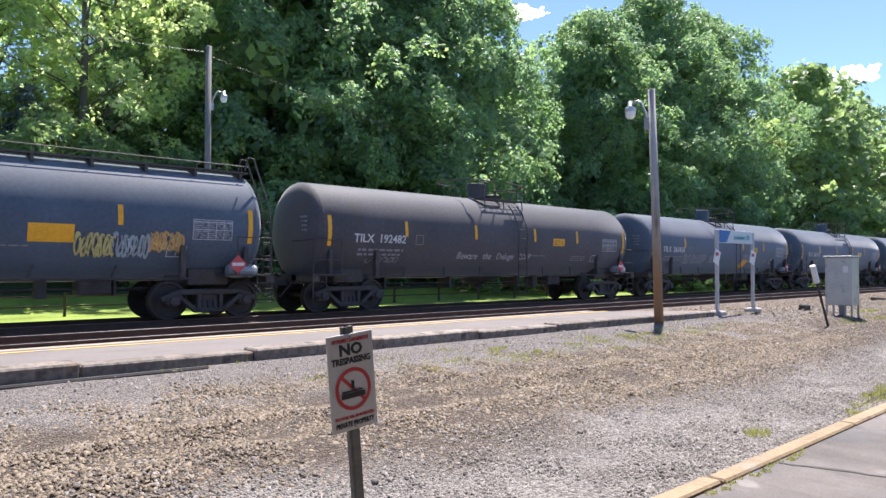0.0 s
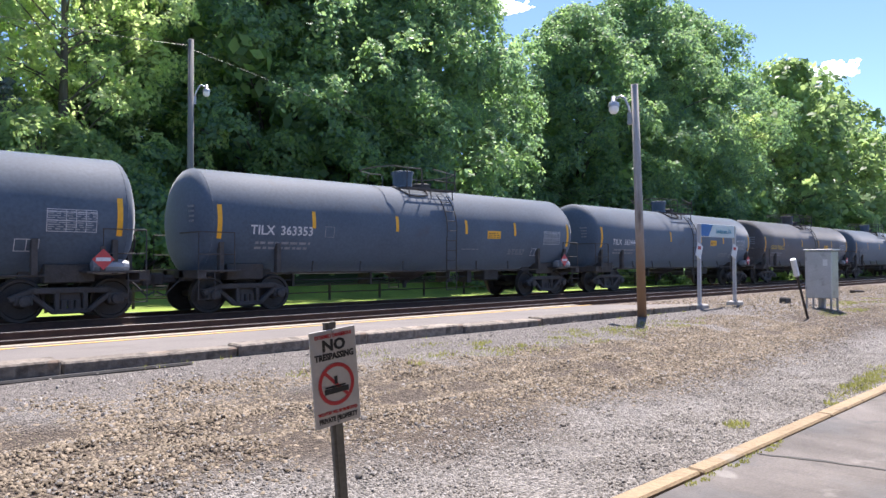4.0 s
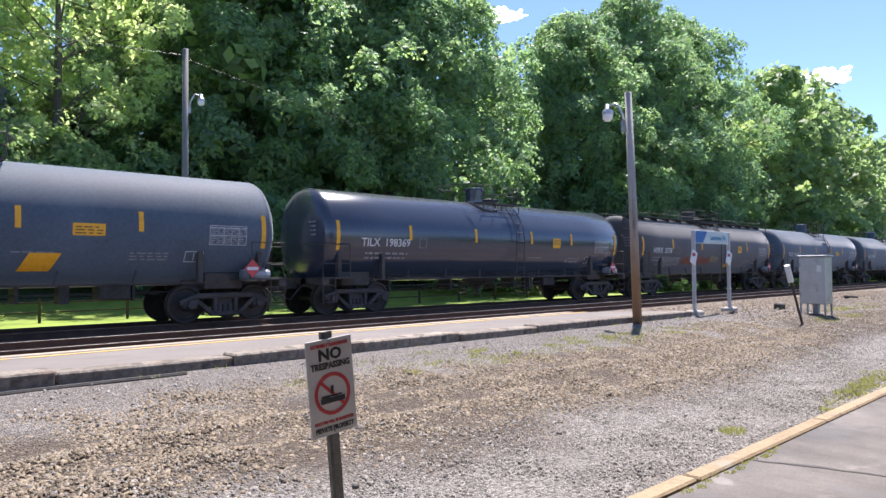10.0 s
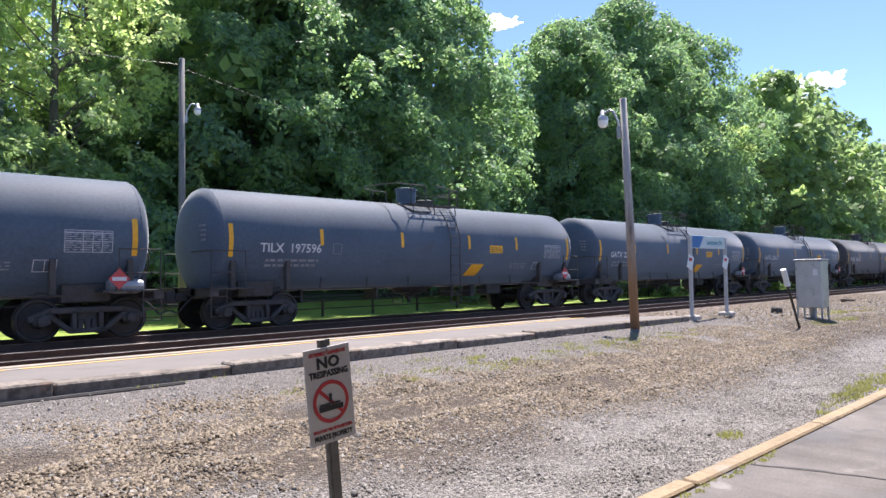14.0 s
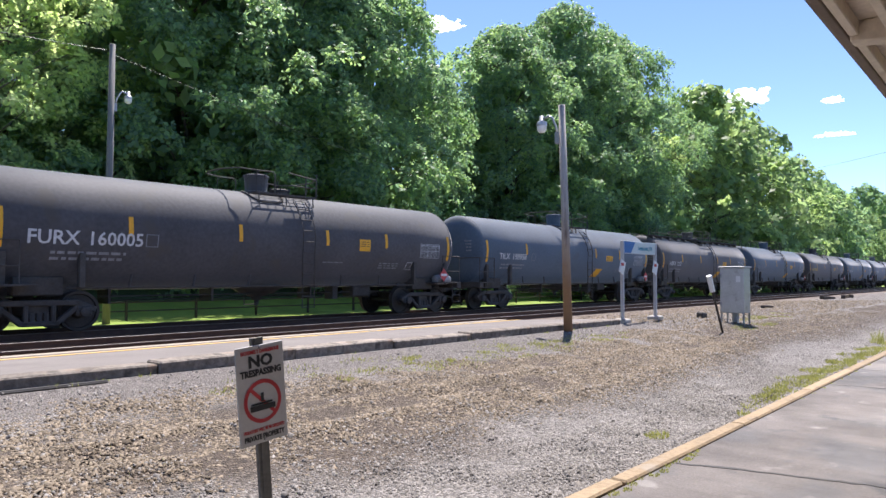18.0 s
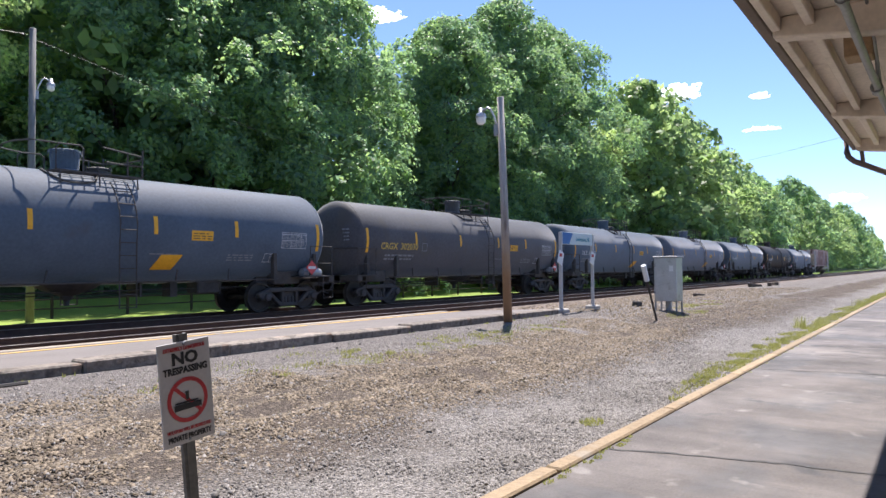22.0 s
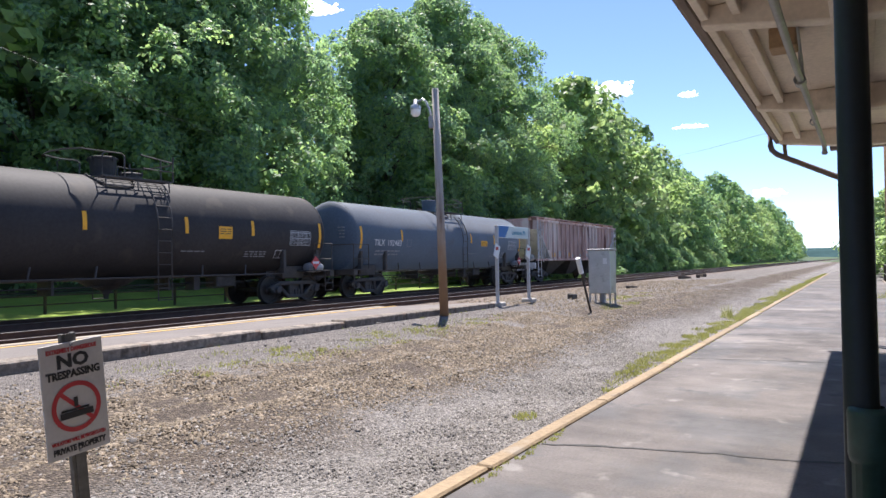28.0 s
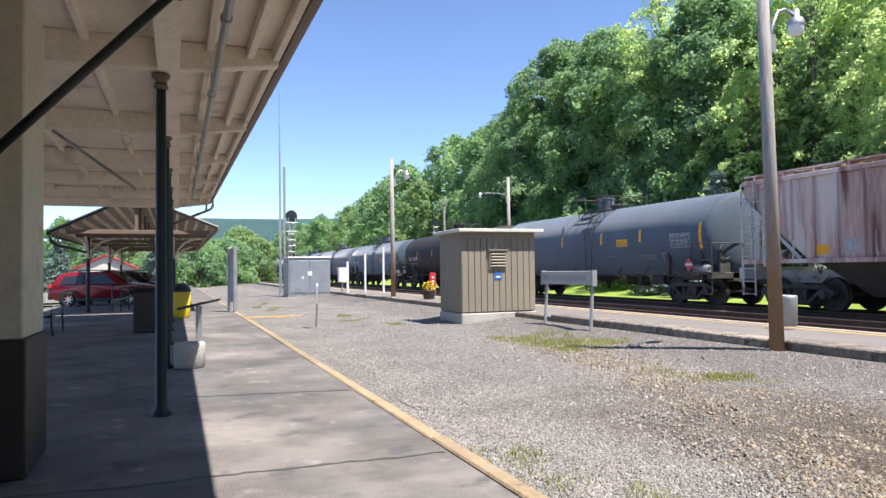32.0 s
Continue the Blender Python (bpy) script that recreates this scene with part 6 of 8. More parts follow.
def lamp_pole(x, y, h, lean_x, arm, lamp_z, wood, label, r0=0.135, rz=0):
    """A wooden pole with a gooseneck lamp; arm: reach towards +y or -y."""
    z0 = ground_z(x, y)
    p = empty("lamp_pole", pose(x, y, z0, 0, 0, rz), label, "lamp pole", "lamp poles")
    part("pole", bm_tube([(0, 0, -0.4), (lean_x * 0.5, 0, h * 0.5), (lean_x, 0, h)], r0, 12, r0 * 0.72), wood, p, smooth=True)
    lx = lean_x * lamp_z / h
    s = 1 if arm > 0 else -1
    a = abs(arm)
    pts = [(lx, s * 0.1, lamp_z - 0.35), (lx, s * 0.16, lamp_z - 0.10), (lx, s * 0.26, lamp_z + 0.10), (lx, s * (a * 0.65), lamp_z + 0.15), (lx, s * a, lamp_z + 0.08)]
    part("arm", bm_tube(pts, 0.025, 7), M_GALV, p, smooth=True)
    part("bracket", bm_box(lx - 0.05, lx + 0.05, min(s * 0.05, s * 0.16), max(s * 0.05, s * 0.16), lamp_z - 0.5, lamp_z - 0.25), M_GALV_D, p)
    m = Matrix.Translation((lx, s * a, 0))
    hood = part("lamp_hood", bm_lathe([(lamp_z + 0.18, 0), (lamp_z + 0.17, 0.05), (lamp_z + 0.06, 0.055), (lamp_z + 0.04, 0.10), (lamp_z - 0.04, 0.125), (lamp_z - 0.06, 0.12)], "z", 16, m), M_GALV, p, "silver lamp hood", True)
    part("globe", bm_lathe([(lamp_z - 0.055, 0.11), (lamp_z - 0.15, 0.105), (lamp_z - 0.20, 0.06), (lamp_z - 0.21, 0)], "z", 14, m), M_LAMPGLASS, p, "frosted glass globe", True)
    return p


lamp_pole(13.52, 7.58, 4.88, -0.25, 0.52, 4.55, M_WOODPOLE, "weathered wooden lamp pole beside the far platform", 0.098)
lamp_pole(-6.95, 7.62, 6.3, -0.10, 0.60, 4.58, M_WOODPOLE, "tall weathered wooden lamp pole beside the far platform", 0.098)
lamp_pole(-25.6, 8.0, 5.6, -0.08, 0.62, 5.0, M_WOODPOLE, "wooden lamp pole beside the far platform end", 0.10)
lamp_pole(9.4, 21.0, 8.5, 0.0, -0.48, 6.95, mat("grey_pole_wood", (0.17, 0.165, 0.155), 0.9, 0.0, 0.2, 3.0, 30.0, 0.3, streak=True), "grey lamp pole on the lawn behind the tracks", 0.12, rz=80)
lamp_pole(-39.2, 20.0, 7.4, 0.0, -2.0, 6.2, M_WOODPOLE, "distant lamp pole behind the tracks", 0.13)
tp = empty("utility_pole", pose(-11.9, 22.0, ground_z(-11.9, 22.0)), "wooden utility pole with two grey transformers", "utility pole")
part("pole", bm_tube([(0, 0, -0.4), (0, 0, 10.2)], 0.17, 10, 0.12), M_WOODPOLE, tp, smooth=True)
part("crossarm", bm_box(-1.0, 1.0, -0.06, 0.06, 9.8, 9.92), M_WOODPOLE, tp)
for s in (-1, 1):
    part("transformer", bm_lathe([(7.9, 0), (7.9, 0.2), (7.95, 0.24), (8.6, 0.24), (8.66, 0.2), (8.68, 0)], "z", 14, Matrix.Translation((s * 0.42, -0.1, 0))), M_GALV, tp, "grey transformer can", True)
    for k in (0.35, 0.9):
        part("insulator", bm_lathe([(9.92, 0.03), (10.0, 0.05), (10.08, 0.03), (10.1, 0)], "z", 8, Matrix.Translation((s * k, 0, 0))), M_GALV_D, tp)
    part("hanger", bm_box(s * 0.2 - 0.08, s * 0.2 + 0.08, -0.08, 0.02, 8.2, 8.3), M_GALV_D, tp)
tp2 = empty("short_pole", pose(-4.75, 22.0, ground_z(-4.75, 22.0)), "short thick grey pole with a small camera box", "pole")
part("pole", bm_tube([(0, 0, -0.4), (0, 0, 4.95)], 0.17, 10, 0.16), MATS["grey_pole_wood"], tp2, smooth=True)
part("camera_box", bm_box(0.0, 0.45, -0.12, 0.12, 4.9, 5.08, bevel=0.02), M_GALV, tp2)
tp3 = empty("utility_pole", pose(-51, 20.2, -0.1), "distant bare utility pole behind the tracks", "utility pole")
part("pole", bm_tube([(0, 0, -0.4), (0, 0, 7.0)], 0.13, 8, 0.1), M_WOODPOLE, tp3)
part("crossarm", bm_box(-0.5, 0.5, -0.05, 0.05, 6.7, 6.8), M_WOODPOLE, tp3)


def wire(a, b, sag, name="overhead_wire", r0=0.006):
    a, b = Vector(a), Vector(b)
    pts = []
    for k in range(13):
        f = k / 12
        p = a.lerp(b, f)
        p.z -= sag * 4 * f * (1 - f)
        pts.append(p)
    ob = part(name, bm_tube(pts, r0, 4), M_DARK)
    return tagged(ob, "thin dark overhead wire between poles", "wire")


wire((9.4, 21.0, 8.2), (-11.9, 22.0, 9.9), 0.9)
wire((-11.9, 22.0, 9.6), (-51, 20.2, 6.8), 1.2)
wire((-11.9, 22.0, 8.9), (-39.2, 20.0, 7.2), 1.0)
wire((-11.9, 22.0, 8.6), (-4.75, 22.0, 4.9), 0.25)
wire((9.4, 21.0, 8.1), (45.0, 23.0, 4.2), 0.5)
wire((20.0, -3.0, 5.5), (160.0, 60.0, 26.0), 2.0)

# ==== shed ====
shed = empty("equipment_shed", pose(-14.85, 6.36, 0.0), "small olive-tan metal sided equipment shed on concrete base", "shed")
SX, SY, SZ0, SZ1 = -1.40, 1.95, 0.34, 2.24
part("wall", bm_box(SX + 0.02, -0.02, 0.02, SY - 0.02, SZ0 - 0.02, SZ1, bevel=0.004), M_SHED_D, shed)
part("footing", bm_box(SX - 0.02, 0.03, -0.03, SY + 0.03, -0.15, SZ0 - 0.03, bevel=0.02), M_CONC, shed, "rough concrete base")
k, y = 0, 0.0
while y < SY - 0.05:
    part("siding_board", bm_box(-0.022, 0.012, y + 0.006, min(SY, y + 0.155), SZ0, SZ1 - 0.02, bevel=0.005), M_SHED, shed)
    y += 0.163
x = SX
while x < -0.05:
    part("siding_board", bm_box(x + 0.006, min(0.0, x + 0.155), -0.012, 0.022, SZ0, SZ1 - 0.02, bevel=0.005), M_SHED, shed)
    x += 0.163
part("frieze", bm_box(SX, 0.016, -0.016, SY, SZ1 - 0.14, SZ1, bevel=0.004), M_SHED, shed)
part("roof", bm_box(SX - 0.16, 0.20, -0.14, SY + 0.16, SZ1 + 0.002, SZ1 + 0.08, bevel=0.01), M_ROOFW, shed, "pale flat roof sheet")
vent = part("vent_frame", bm_box(0.014, 0.05, 0.70, 1.16, 1.36, 1.80, bevel=0.004), M_SHED, shed)
part("vent_dark", bm_box(0.051, 0.054, 0.74, 1.12, 1.40, 1.76), M_DARK, vent)
for k in range(5):
    part("louvre", bm_box(-0.012, 0.012, 0.74, 1.12, -0.016, 0.016, Matrix.Translation((0.062, 0, 1.43 + 0.072 * k)) @ Matrix.Rotation(radians(-35), 4, "Y")), M_SHED, vent)
part("vent_hood", bm_box(0.014, 0.09, 0.66, 1.20, 1.80, 1.83), M_SHED, vent)
plate = part("blue_plate", bm_box(0.014, 0.022, 0.84, 1.04, 1.10, 1.28, bevel=0.003), M_SIGN_BLUE, shed, "small blue notice plate")
part("white_bars", bm_box(0.023, 0.025, 0.88, 1.0, 1.15, 1.19), M_PANELW, plate)

# ==== signal equipment at the platform's far end ====
gate = empty("gate_panel", pose(-24.8, 1.9, 0.0), "grey metal sign panel standing edge-on at the kerb", "sign panel")
part("panel", bm_box(-0.3, 0.3, -0.03, 0.03, 0.35, 2.2, bevel=0.01), M_GALV_D, gate)
for s in (-1, 1):
    part("post", bm_box(s * 0.3 - 0.05, s * 0.3 + 0.05, -0.06, 0.06, -0.1, 2.25, bevel=0.008), M_GALV, gate)
gate.rotation_euler = (0, 0, radians(14))
M_CAB = mat("mottled_dark_steel", (0.20, 0.205, 0.21), 0.5, 0.4, 0.3, 1.8, 20.0, 0.1, [((0.10, 0.10, 0.105), 0.54, 2.2), ((0.32, 0.32, 0.32), 0.60, 3.5)])
sc = empty("signal_cabinet", pose(-37.0, 6.65, 0.02), "large dark silver signal equipment cabinet beside the track", "signal cabinet")
M_SIGCAB = mat("dull_silver_sheet", (0.30, 0.32, 0.35), 0.45, 0.45, 0.12, 1.0, 20.0, 0.04, [((0.24, 0.255, 0.28), 0.60, 1.5)])
part("body", bm_box(-0.9, 0.9, -1.1, 1.1, 0.12, 2.05, bevel=0.02), M_SIGCAB, sc)
part("roof", bm_box(-0.95, 0.95, -1.15, 1.15, 2.052, 2.14, bevel=0.03), M_GALV, sc)
part("skid", bm_box(-0.95, 0.95, -1.15, 1.15, -0.05, 0.118), M_GALV_D, sc)
for s in (-1, 0):
    part("door", bm_box(0.902, 0.925, s * 1.02 + 0.02, s * 1.02 + 0.98, 0.25, 1.95, bevel=0.008), M_SIGCAB, sc)
part("notice", bm_box(0.927, 0.932, -0.1, 0.12, 1.15, 1.38), M_PANELW, sc, "white notice")
part("notice", bm_box(0.927, 0.932, -0.42, -0.3, 1.0, 1.12), M_PANELW, sc, "white notice")
mast = empty("radio_mast", pose(-39.0, 5.55, 0), "tall thin grey radio mast", "mast")
part("pole", bm_tube([(0, 0, -0.1), (0, 0, 6.5), (0, 0, 11.6)], 0.085, 8, 0.025), M_GALV, mast)
part("second_pole", bm_tube([(0, 0.24, -0.1), (0, 0.24, 7.3)], 0.08, 8, 0.07), M_GALV, mast)
part("base_plate", bm_box(-0.3, 0.3, -0.2, 0.45, -0.05, 0.06), M_CONC, mast)


def signal_mast(x, y, h, label):
    sgn = empty("railway_signal", pose(x, y, -0.05), label, "railway signal", "railway signals")
    part("mast", bm_tube([(0, 0, -0.1), (0, 0, h)], 0.07, 8), M_GALV, sgn)
    bm = bmesh.new()
    for s in (-0.2, 0.2):
        tube(bm, [(0.35, s, 0), (0.35, s, h - 0.2)], 0.025, 5)
    k = 0.3
    while k < h - 0.3:
        tube(bm, [(0.35, -0.2, k), (0.35, 0.2, k)], 0.018, 5)
        k += 0.33
    part("ladder", bm, M_GALV_D, sgn)
    part("signal_head", bm_lathe([(-0.02, 0), (-0.02, 0.33), (0.02, 0.34), (0.03, 0)], "x", 18, Matrix.Translation((0.2, 0, h - 0.1))), M_DARK, sgn, "round black signal target")
    bm = bmesh.new()
    for z in (h - 1.0, h - 0.5):
        for y0 in (-0.32, 0.32):
            tube(bm, [(-0.2, y0, z), (0.5, y0, z)], 0.02, 5)
        tube(bm, [(0.5, -0.32, z), (0.5, 0.32, z)], 0.02, 5)
    part("cage", bm, M_GALV_D, sgn)


signal_mast(-40.0, 6.3, 4.75, "railway signal mast with ladder and round black target")
signal_mast(-62.0, 23.5, 6.1, "distant railway signal mast with ladder and cage")
wb = empty("meter_box", pose(-33.3, 7.85, 0.1), "small white meter box on a post", "meter box")
part("post", bm_box(-0.05, 0.05, 0.12, 0.22, -0.1, 1.75), M_PANELW, wb)
part("box", bm_box(-0.15, 0.15, -0.3, 0.1, 0.75, 1.45, bevel=0.015), M_PANELW, wb)
part("stand", bm_box(-0.04, 0.04, -0.14, -0.06, -0.1, 0.75), M_GALV_D, wb)
rp = empty("red_marker", pose(-33.5, 12.6, 0.0), "red marker post with white bars", "marker post")
part("board", bm_box(-0.05, 0.05, -0.16, 0.16, -0.1, 1.25), M_SIGN_RED, rp)
for k in range(4):
    part("white_bar", bm_box(0.052, 0.056, -0.07, 0.07, 0.35 + 0.2 * k, 0.43 + 0.2 * k), M_PANELW, rp)
pot = empty("flower_tub", pose(-24.3, 9.0, 0.27), "dark tub of yellow and pink flowers on the platform", "flower tub")
part("tub", bm_lathe([(0, 0), (0, 0.2), (0.32, 0.27), (0.34, 0.25), (0.28, 0.2), (0.28, 0)], "z", 14), M_BROWN_D, pot)
can = empty("litter_bin", pose(-9.35, 10.5, 0.24), "round pale grey litter bin on the far platform", "litter bin")
part("body", bm_lathe([(0, 0), (0, 0.155), (0.5, 0.165), (0.55, 0.165), (0.56, 0.14), (0.50, 0.13), (0.5, 0)], "z", 16), M_GALV_D, can, smooth=True)
yl = part("crossing_line", bm_box(-22.3, -22.05, 2.15, 4.0, -0.09, -0.035), M_YLINE)
tagged(yl, "yellow painted line across the gravel crossing", "road marking", kind="structure")

# ==== lawn things ====
fence = empty("fence", pose(0, 21.9, 0), "low dark wooden rail fence on the lawn", "fence")
for k in range(33):
    x = -18.4 + k * 2.4
    part("post", bm_box(x - 0.035, x + 0.035, -0.035, 0.035, -0.4, 0.60), M_BROWN_D, fence)
for z in (0.22, 0.50):
    part("rail", bm_box(-18.4, 58.4, -0.02, 0.02, z - 0.022, z + 0.022), M_BROWN_D, fence)
tb = empty("lawn_board", pose(-3.52, 21.0, -0.13), "low white board on short legs standing on the lawn", "board")
part("panel", bm_box(-0.86, 0.86, -0.03, 0.03, 0.30, 0.92, bevel=0.01), M_PANELW, tb)
part("top_rail", bm_box(-0.88, 0.88, -0.05, 0.05, 0.922, 0.96, bevel=0.008), M_PANELW, tb)
for s in (-0.78, 0.0, 0.78):
    part("leg", bm_box(s - 0.035, s + 0.035, -0.05, 0.05, -0.1, 0.30, bevel=0.006), M_GALV_D, tb)
    part("foot", bm_box(s - 0.05, s + 0.05, -0.22, 0.22, -0.02, 0.04, bevel=0.01), M_GALV_D, tb)

# ==== parked cars and hut beyond the platform ====
M_CAR_R = mat("dark_red_car_paint", (0.22, 0.012, 0.018), 0.22, 0.1, 0.05, 2.0, 30.0, 0.0, spec=0.6)
M_CAR_K = mat("black_car_paint", (0.012, 0.013, 0.016), 0.18, 0.1, 0.05, 2.0, 30.0, 0.0, spec=0.6)
M_CAR_W = mat("silver_car_paint", (0.55, 0.56, 0.57), 0.25, 0.2, 0.05, 2.0, 30.0, 0.0, spec=0.6)
M_GLASS = mat("dark_car_glass", (0.02, 0.024, 0.028), 0.06, 0.0, 0.05, 2.0, 30.0, 0.0, spec=0.8)
M_TYRE = mat("tyre_rubber", (0.018, 0.018, 0.018), 0.85, 0.0, 0.1, 8.0, 40.0, 0.1)


def parked_car(x, y, rz, paint, label):
    c = empty("car", pose(x, y, -0.12, 0, 0, rz), label, "car", "parked cars")
    side = [(-2.3, 0.45), (-2.32, 0.75), (-2.2, 1.0), (-1.95, 1.48), (-1.5, 1.62), (0.2, 1.64), (0.55, 1.55), (1.15, 1.08), (2.1, 0.95), (2.3, 0.75), (2.32, 0.45), (1.9, 0.28), (-1.9, 0.28)]
    bm = bmesh.new()
    rows = []
    for yy, k in ((-0.9, 0.92), (-0.80, 1.0), (0.80, 1.0), (0.9, 0.92)):
        rows.append([bm.verts.new((px, yy * (0.86 if pz > 1.1 else 1.0), 0.3 + (pz - 0.3) * (k if pz > 1.1 else 1.0))) for px, pz in side])
    for a, b in zip(rows, rows[1:]):
        for q in range(len(side)):
            p = (q + 1) % len(side)
            bm.faces.new((a[q], a[p], b[p], b[q]))
    bm.faces.new(rows[0][::-1])
    bm.faces.new(rows[-1])
    bmesh.ops.recalc_face_normals(bm, faces=bm.faces)
    bmesh.ops.bevel(bm, geom=list(bm.edges), offset=0.05, segments=2, affect="EDGES", clamp_overlap=True)
    body = part("body", bm, paint, c, smooth=True)
    part("roof_rail", bm_tube([(-1.6, -0.62, 1.66), (-1.4, -0.62, 1.70), (0.1, -0.62, 1.70), (0.3, -0.62, 1.64)], 0.02, 5), M_DARK, c)
    part("roof_rail", bm_tube([(-1.6, 0.62, 1.66), (-1.4, 0.62, 1.70), (0.1, 0.62, 1.70), (0.3, 0.62, 1.64)], 0.02, 5), M_DARK, c)
    part("bumper", bm_box(2.22, 2.36, -0.8, 0.8, 0.34, 0.62, bevel=0.04), M_DARK, c)
    part("bumper", bm_box(-2.38, -2.26, -0.8, 0.8, 0.34, 0.62, bevel=0.04), M_DARK, c)
    for s in (-1, 1):
        for pts in (((-1.78, 1.08), (-1.62, 1.42), (-0.75, 1.46), (-0.75, 1.06)), ((-0.68, 1.06), (-0.68, 1.46), (0.15, 1.46), (0.30, 1.44), (0.78, 1.06))):
            bm = bmesh.new()
            f = [bm.verts.new((px, s * (0.93 if pz < 1.2 else 0.80), pz)) for px, pz in pts]
            bm.faces.new(f if s < 0 else f[::-1])
            g = bmesh.ops.extrude_face_region(bm, geom=list(bm.faces))
            for v in g["geom"]:
                if isinstance(v, bmesh.types.BMVert):
                    v.co.y -= s * 0.03
            part("side_window", bm, M_GLASS, c)
        part("sill", bm_box(-1.0, 1.0, min(s * 0.86, s * 0.915), max(s * 0.86, s * 0.915), 0.26, 0.40, bevel=0.01), M_DARK, c)
        part("headlight", bm_box(2.02, 2.30, s * 0.74 - 0.14, s * 0.74 + 0.14, 0.72, 0.86, bevel=0.03), M_PANELW, c)
        for wx in (-1.4, 1.42):
            part("wheel_arch", bm_lathe([(s * 0.88, 0), (s * 0.88, 0.43), (s * 0.912, 0.43), (s * 0.912, 0.35)], "y", 20, Matrix.Translation((wx, 0, 0.36))), M_DARK, c)
            tyre = part("wheel", bm_lathe([(s * 0.72, 0), (s * 0.72, 0.33), (s * 0.78, 0.345), (s * 0.90, 0.345), (s * 0.94, 0.32), (s * 0.94, 0.24), (s * 0.90, 0.22)], "y", 20, Matrix.Translation((wx, 0, 0.345))), M_TYRE, c, "black tyre", True)
            rim = bmesh.new()
            lathe(rim, [(s * 0.905, 0), (s * 0.91, 0.06), (s * 0.90, 0.08)], "y", 12, Matrix.Translation((wx, 0, 0.345)))
            for k in range(7):
                a = 2 * math.pi * k / 7
                box(rim, 0.05, 0.22, s * 0.90 - 0.01, s * 0.90 + 0.01, -0.018, 0.018, Matrix.Translation((wx, 0, 0.345)) @ Matrix.Rotation(a, 4, "Y"))
            part("rim", rim, M_GALV, tyre, "alloy spokes")
        part("tail_light", bm_box(-2.33, -2.16, s * 0.86 - 0.1, s * 0.86 + 0.06, 0.88, 1.04, bevel=0.02), M_SIGN_RED, c)
    bm = bmesh.new()
    f = [bm.verts.new(p) for p in ((0.5, -0.68, 1.56), (0.5, 0.68, 1.56), (1.18, 0.74, 1.10), (1.18, -0.74, 1.10))]
    bm.faces.new(f)
    for v in bm.verts:
        v.co += Vector((0.02, 0, 0.02))
    part("windscreen", bm, M_GLASS, c)
    return c


parked_car(-36.6, -3.0, 74, M_CAR_R, "dark red estate car parked beyond the platform")
parked_car(-42.0, -2.1, 62, M_CAR_K, "black car parked beyond the platform")
parked_car(-48.5, -2.6, 60, M_CAR_W, "silver car parked beyond the platform")
lot = part("car_park", bm_box(-75.5, -30.0, -30, 1.9, -0.3, -0.118), M_ASPHALT)
tagged(lot, "grey asphalt car park beyond the canopy", "car park", kind="structure")
hut = empty("hut", pose(-62, -5.2, -0.1), "cream hut with red gabled roof", "hut")
part("wall", bm_box(-3, 0, -2.1, 2.1, 0, 2.0), M_CREAM_W, hut)
for x_ in (-0.06, -3.0):
    bm = bmesh.new()
    f = [bm.verts.new((x_, yy, zz)) for yy, zz in ((-2.1, 2.0), (2.1, 2.0), (0, 3.0))]
    g = [bm.verts.new((x_ + 0.06, yy, zz)) for yy, zz in ((-2.1, 2.0), (2.1, 2.0), (0, 3.0))]
    bm.faces.new(f[::-1])
    bm.faces.new(g)
    for k in range(3):
        bm.faces.new((f[k], f[(k + 1) % 3], g[(k + 1) % 3], g[k]))
    part("gable", bm, M_CREAM_W, hut)
M_REDROOF = mat("red_metal_roof", (0.36, 0.035, 0.035), 0.5, 0.0, 0.1, 2.0, 20.0, 0.05)
for s in (-1, 1):
    ang = math.atan2(1.15, 2.4)
    bm = bmesh.new()
    box(bm, -3.2, 0.25, 0.0, 2.68, -0.04, 0.08, Matrix.Translation((0, 0, 3.08)) @ Matrix.Rotation(-ang * 1, 4, "X") if s > 0 else Matrix.Translation((0, 0, 3.08)) @ Matrix.Diagonal((1, -1, 1, 1)) @ Matrix.Rotation(-ang, 4, "X"))
    part("roof", bm, M_REDROOF, hut, "red metal roof slope")
part("garage_door", bm_box(0.003, 0.03, -0.9, 0.9, 0, 1.5), M_BROWN_T, hut)

# ==== past the end of the canopy: fence, grass bank and a plain pole ====
bank = part("grass_bank", bm_box(15.5, 46.0, -9.0, -1.42, -0.2, 0.02, bevel=0.01), M_GRASS)
tagged(bank, "green grass bank beside the end of the platform", "grass", kind="structure")
edging = part("edging", bm_box(15.5, 46.0, -1.415, -1.20, -0.2, 0.03, bevel=0.01), M_EDGE)
tagged(edging, "pale concrete edging below the rail fence", "kerb", kind="structure")
gr = empty("rail_fence", pose(0, -1.31, 0.03), "weathered dark rail fence on a concrete edging", "fence")
for k in range(14):
    x = 16.0 + k * 2.2
    part("post", bm_box(x - 0.05, x + 0.05, -0.05, 0.05, -0.02, 0.92, bevel=0.01), M_BROWN_D, gr)
for z in (0.38, 0.86):
    part("rail", bm_tube([(15.9, 0, z), (45.0, 0, z)], 0.035, 7), M_GALV_D, gr)
pp = empty("plain_pole", pose(27.0, -1.0, 0), "weathered grey wooden pole at the platform's end", "pole")
part("pole", bm_tube([(0, 0, -0.3), (0, 0, 3.0), (0, 0, 6.2)], 0.13, 12, 0.11), M_WOODPOLE_B, pp, smooth=True)

# ==== stones, gravel and weeds (countless) ====


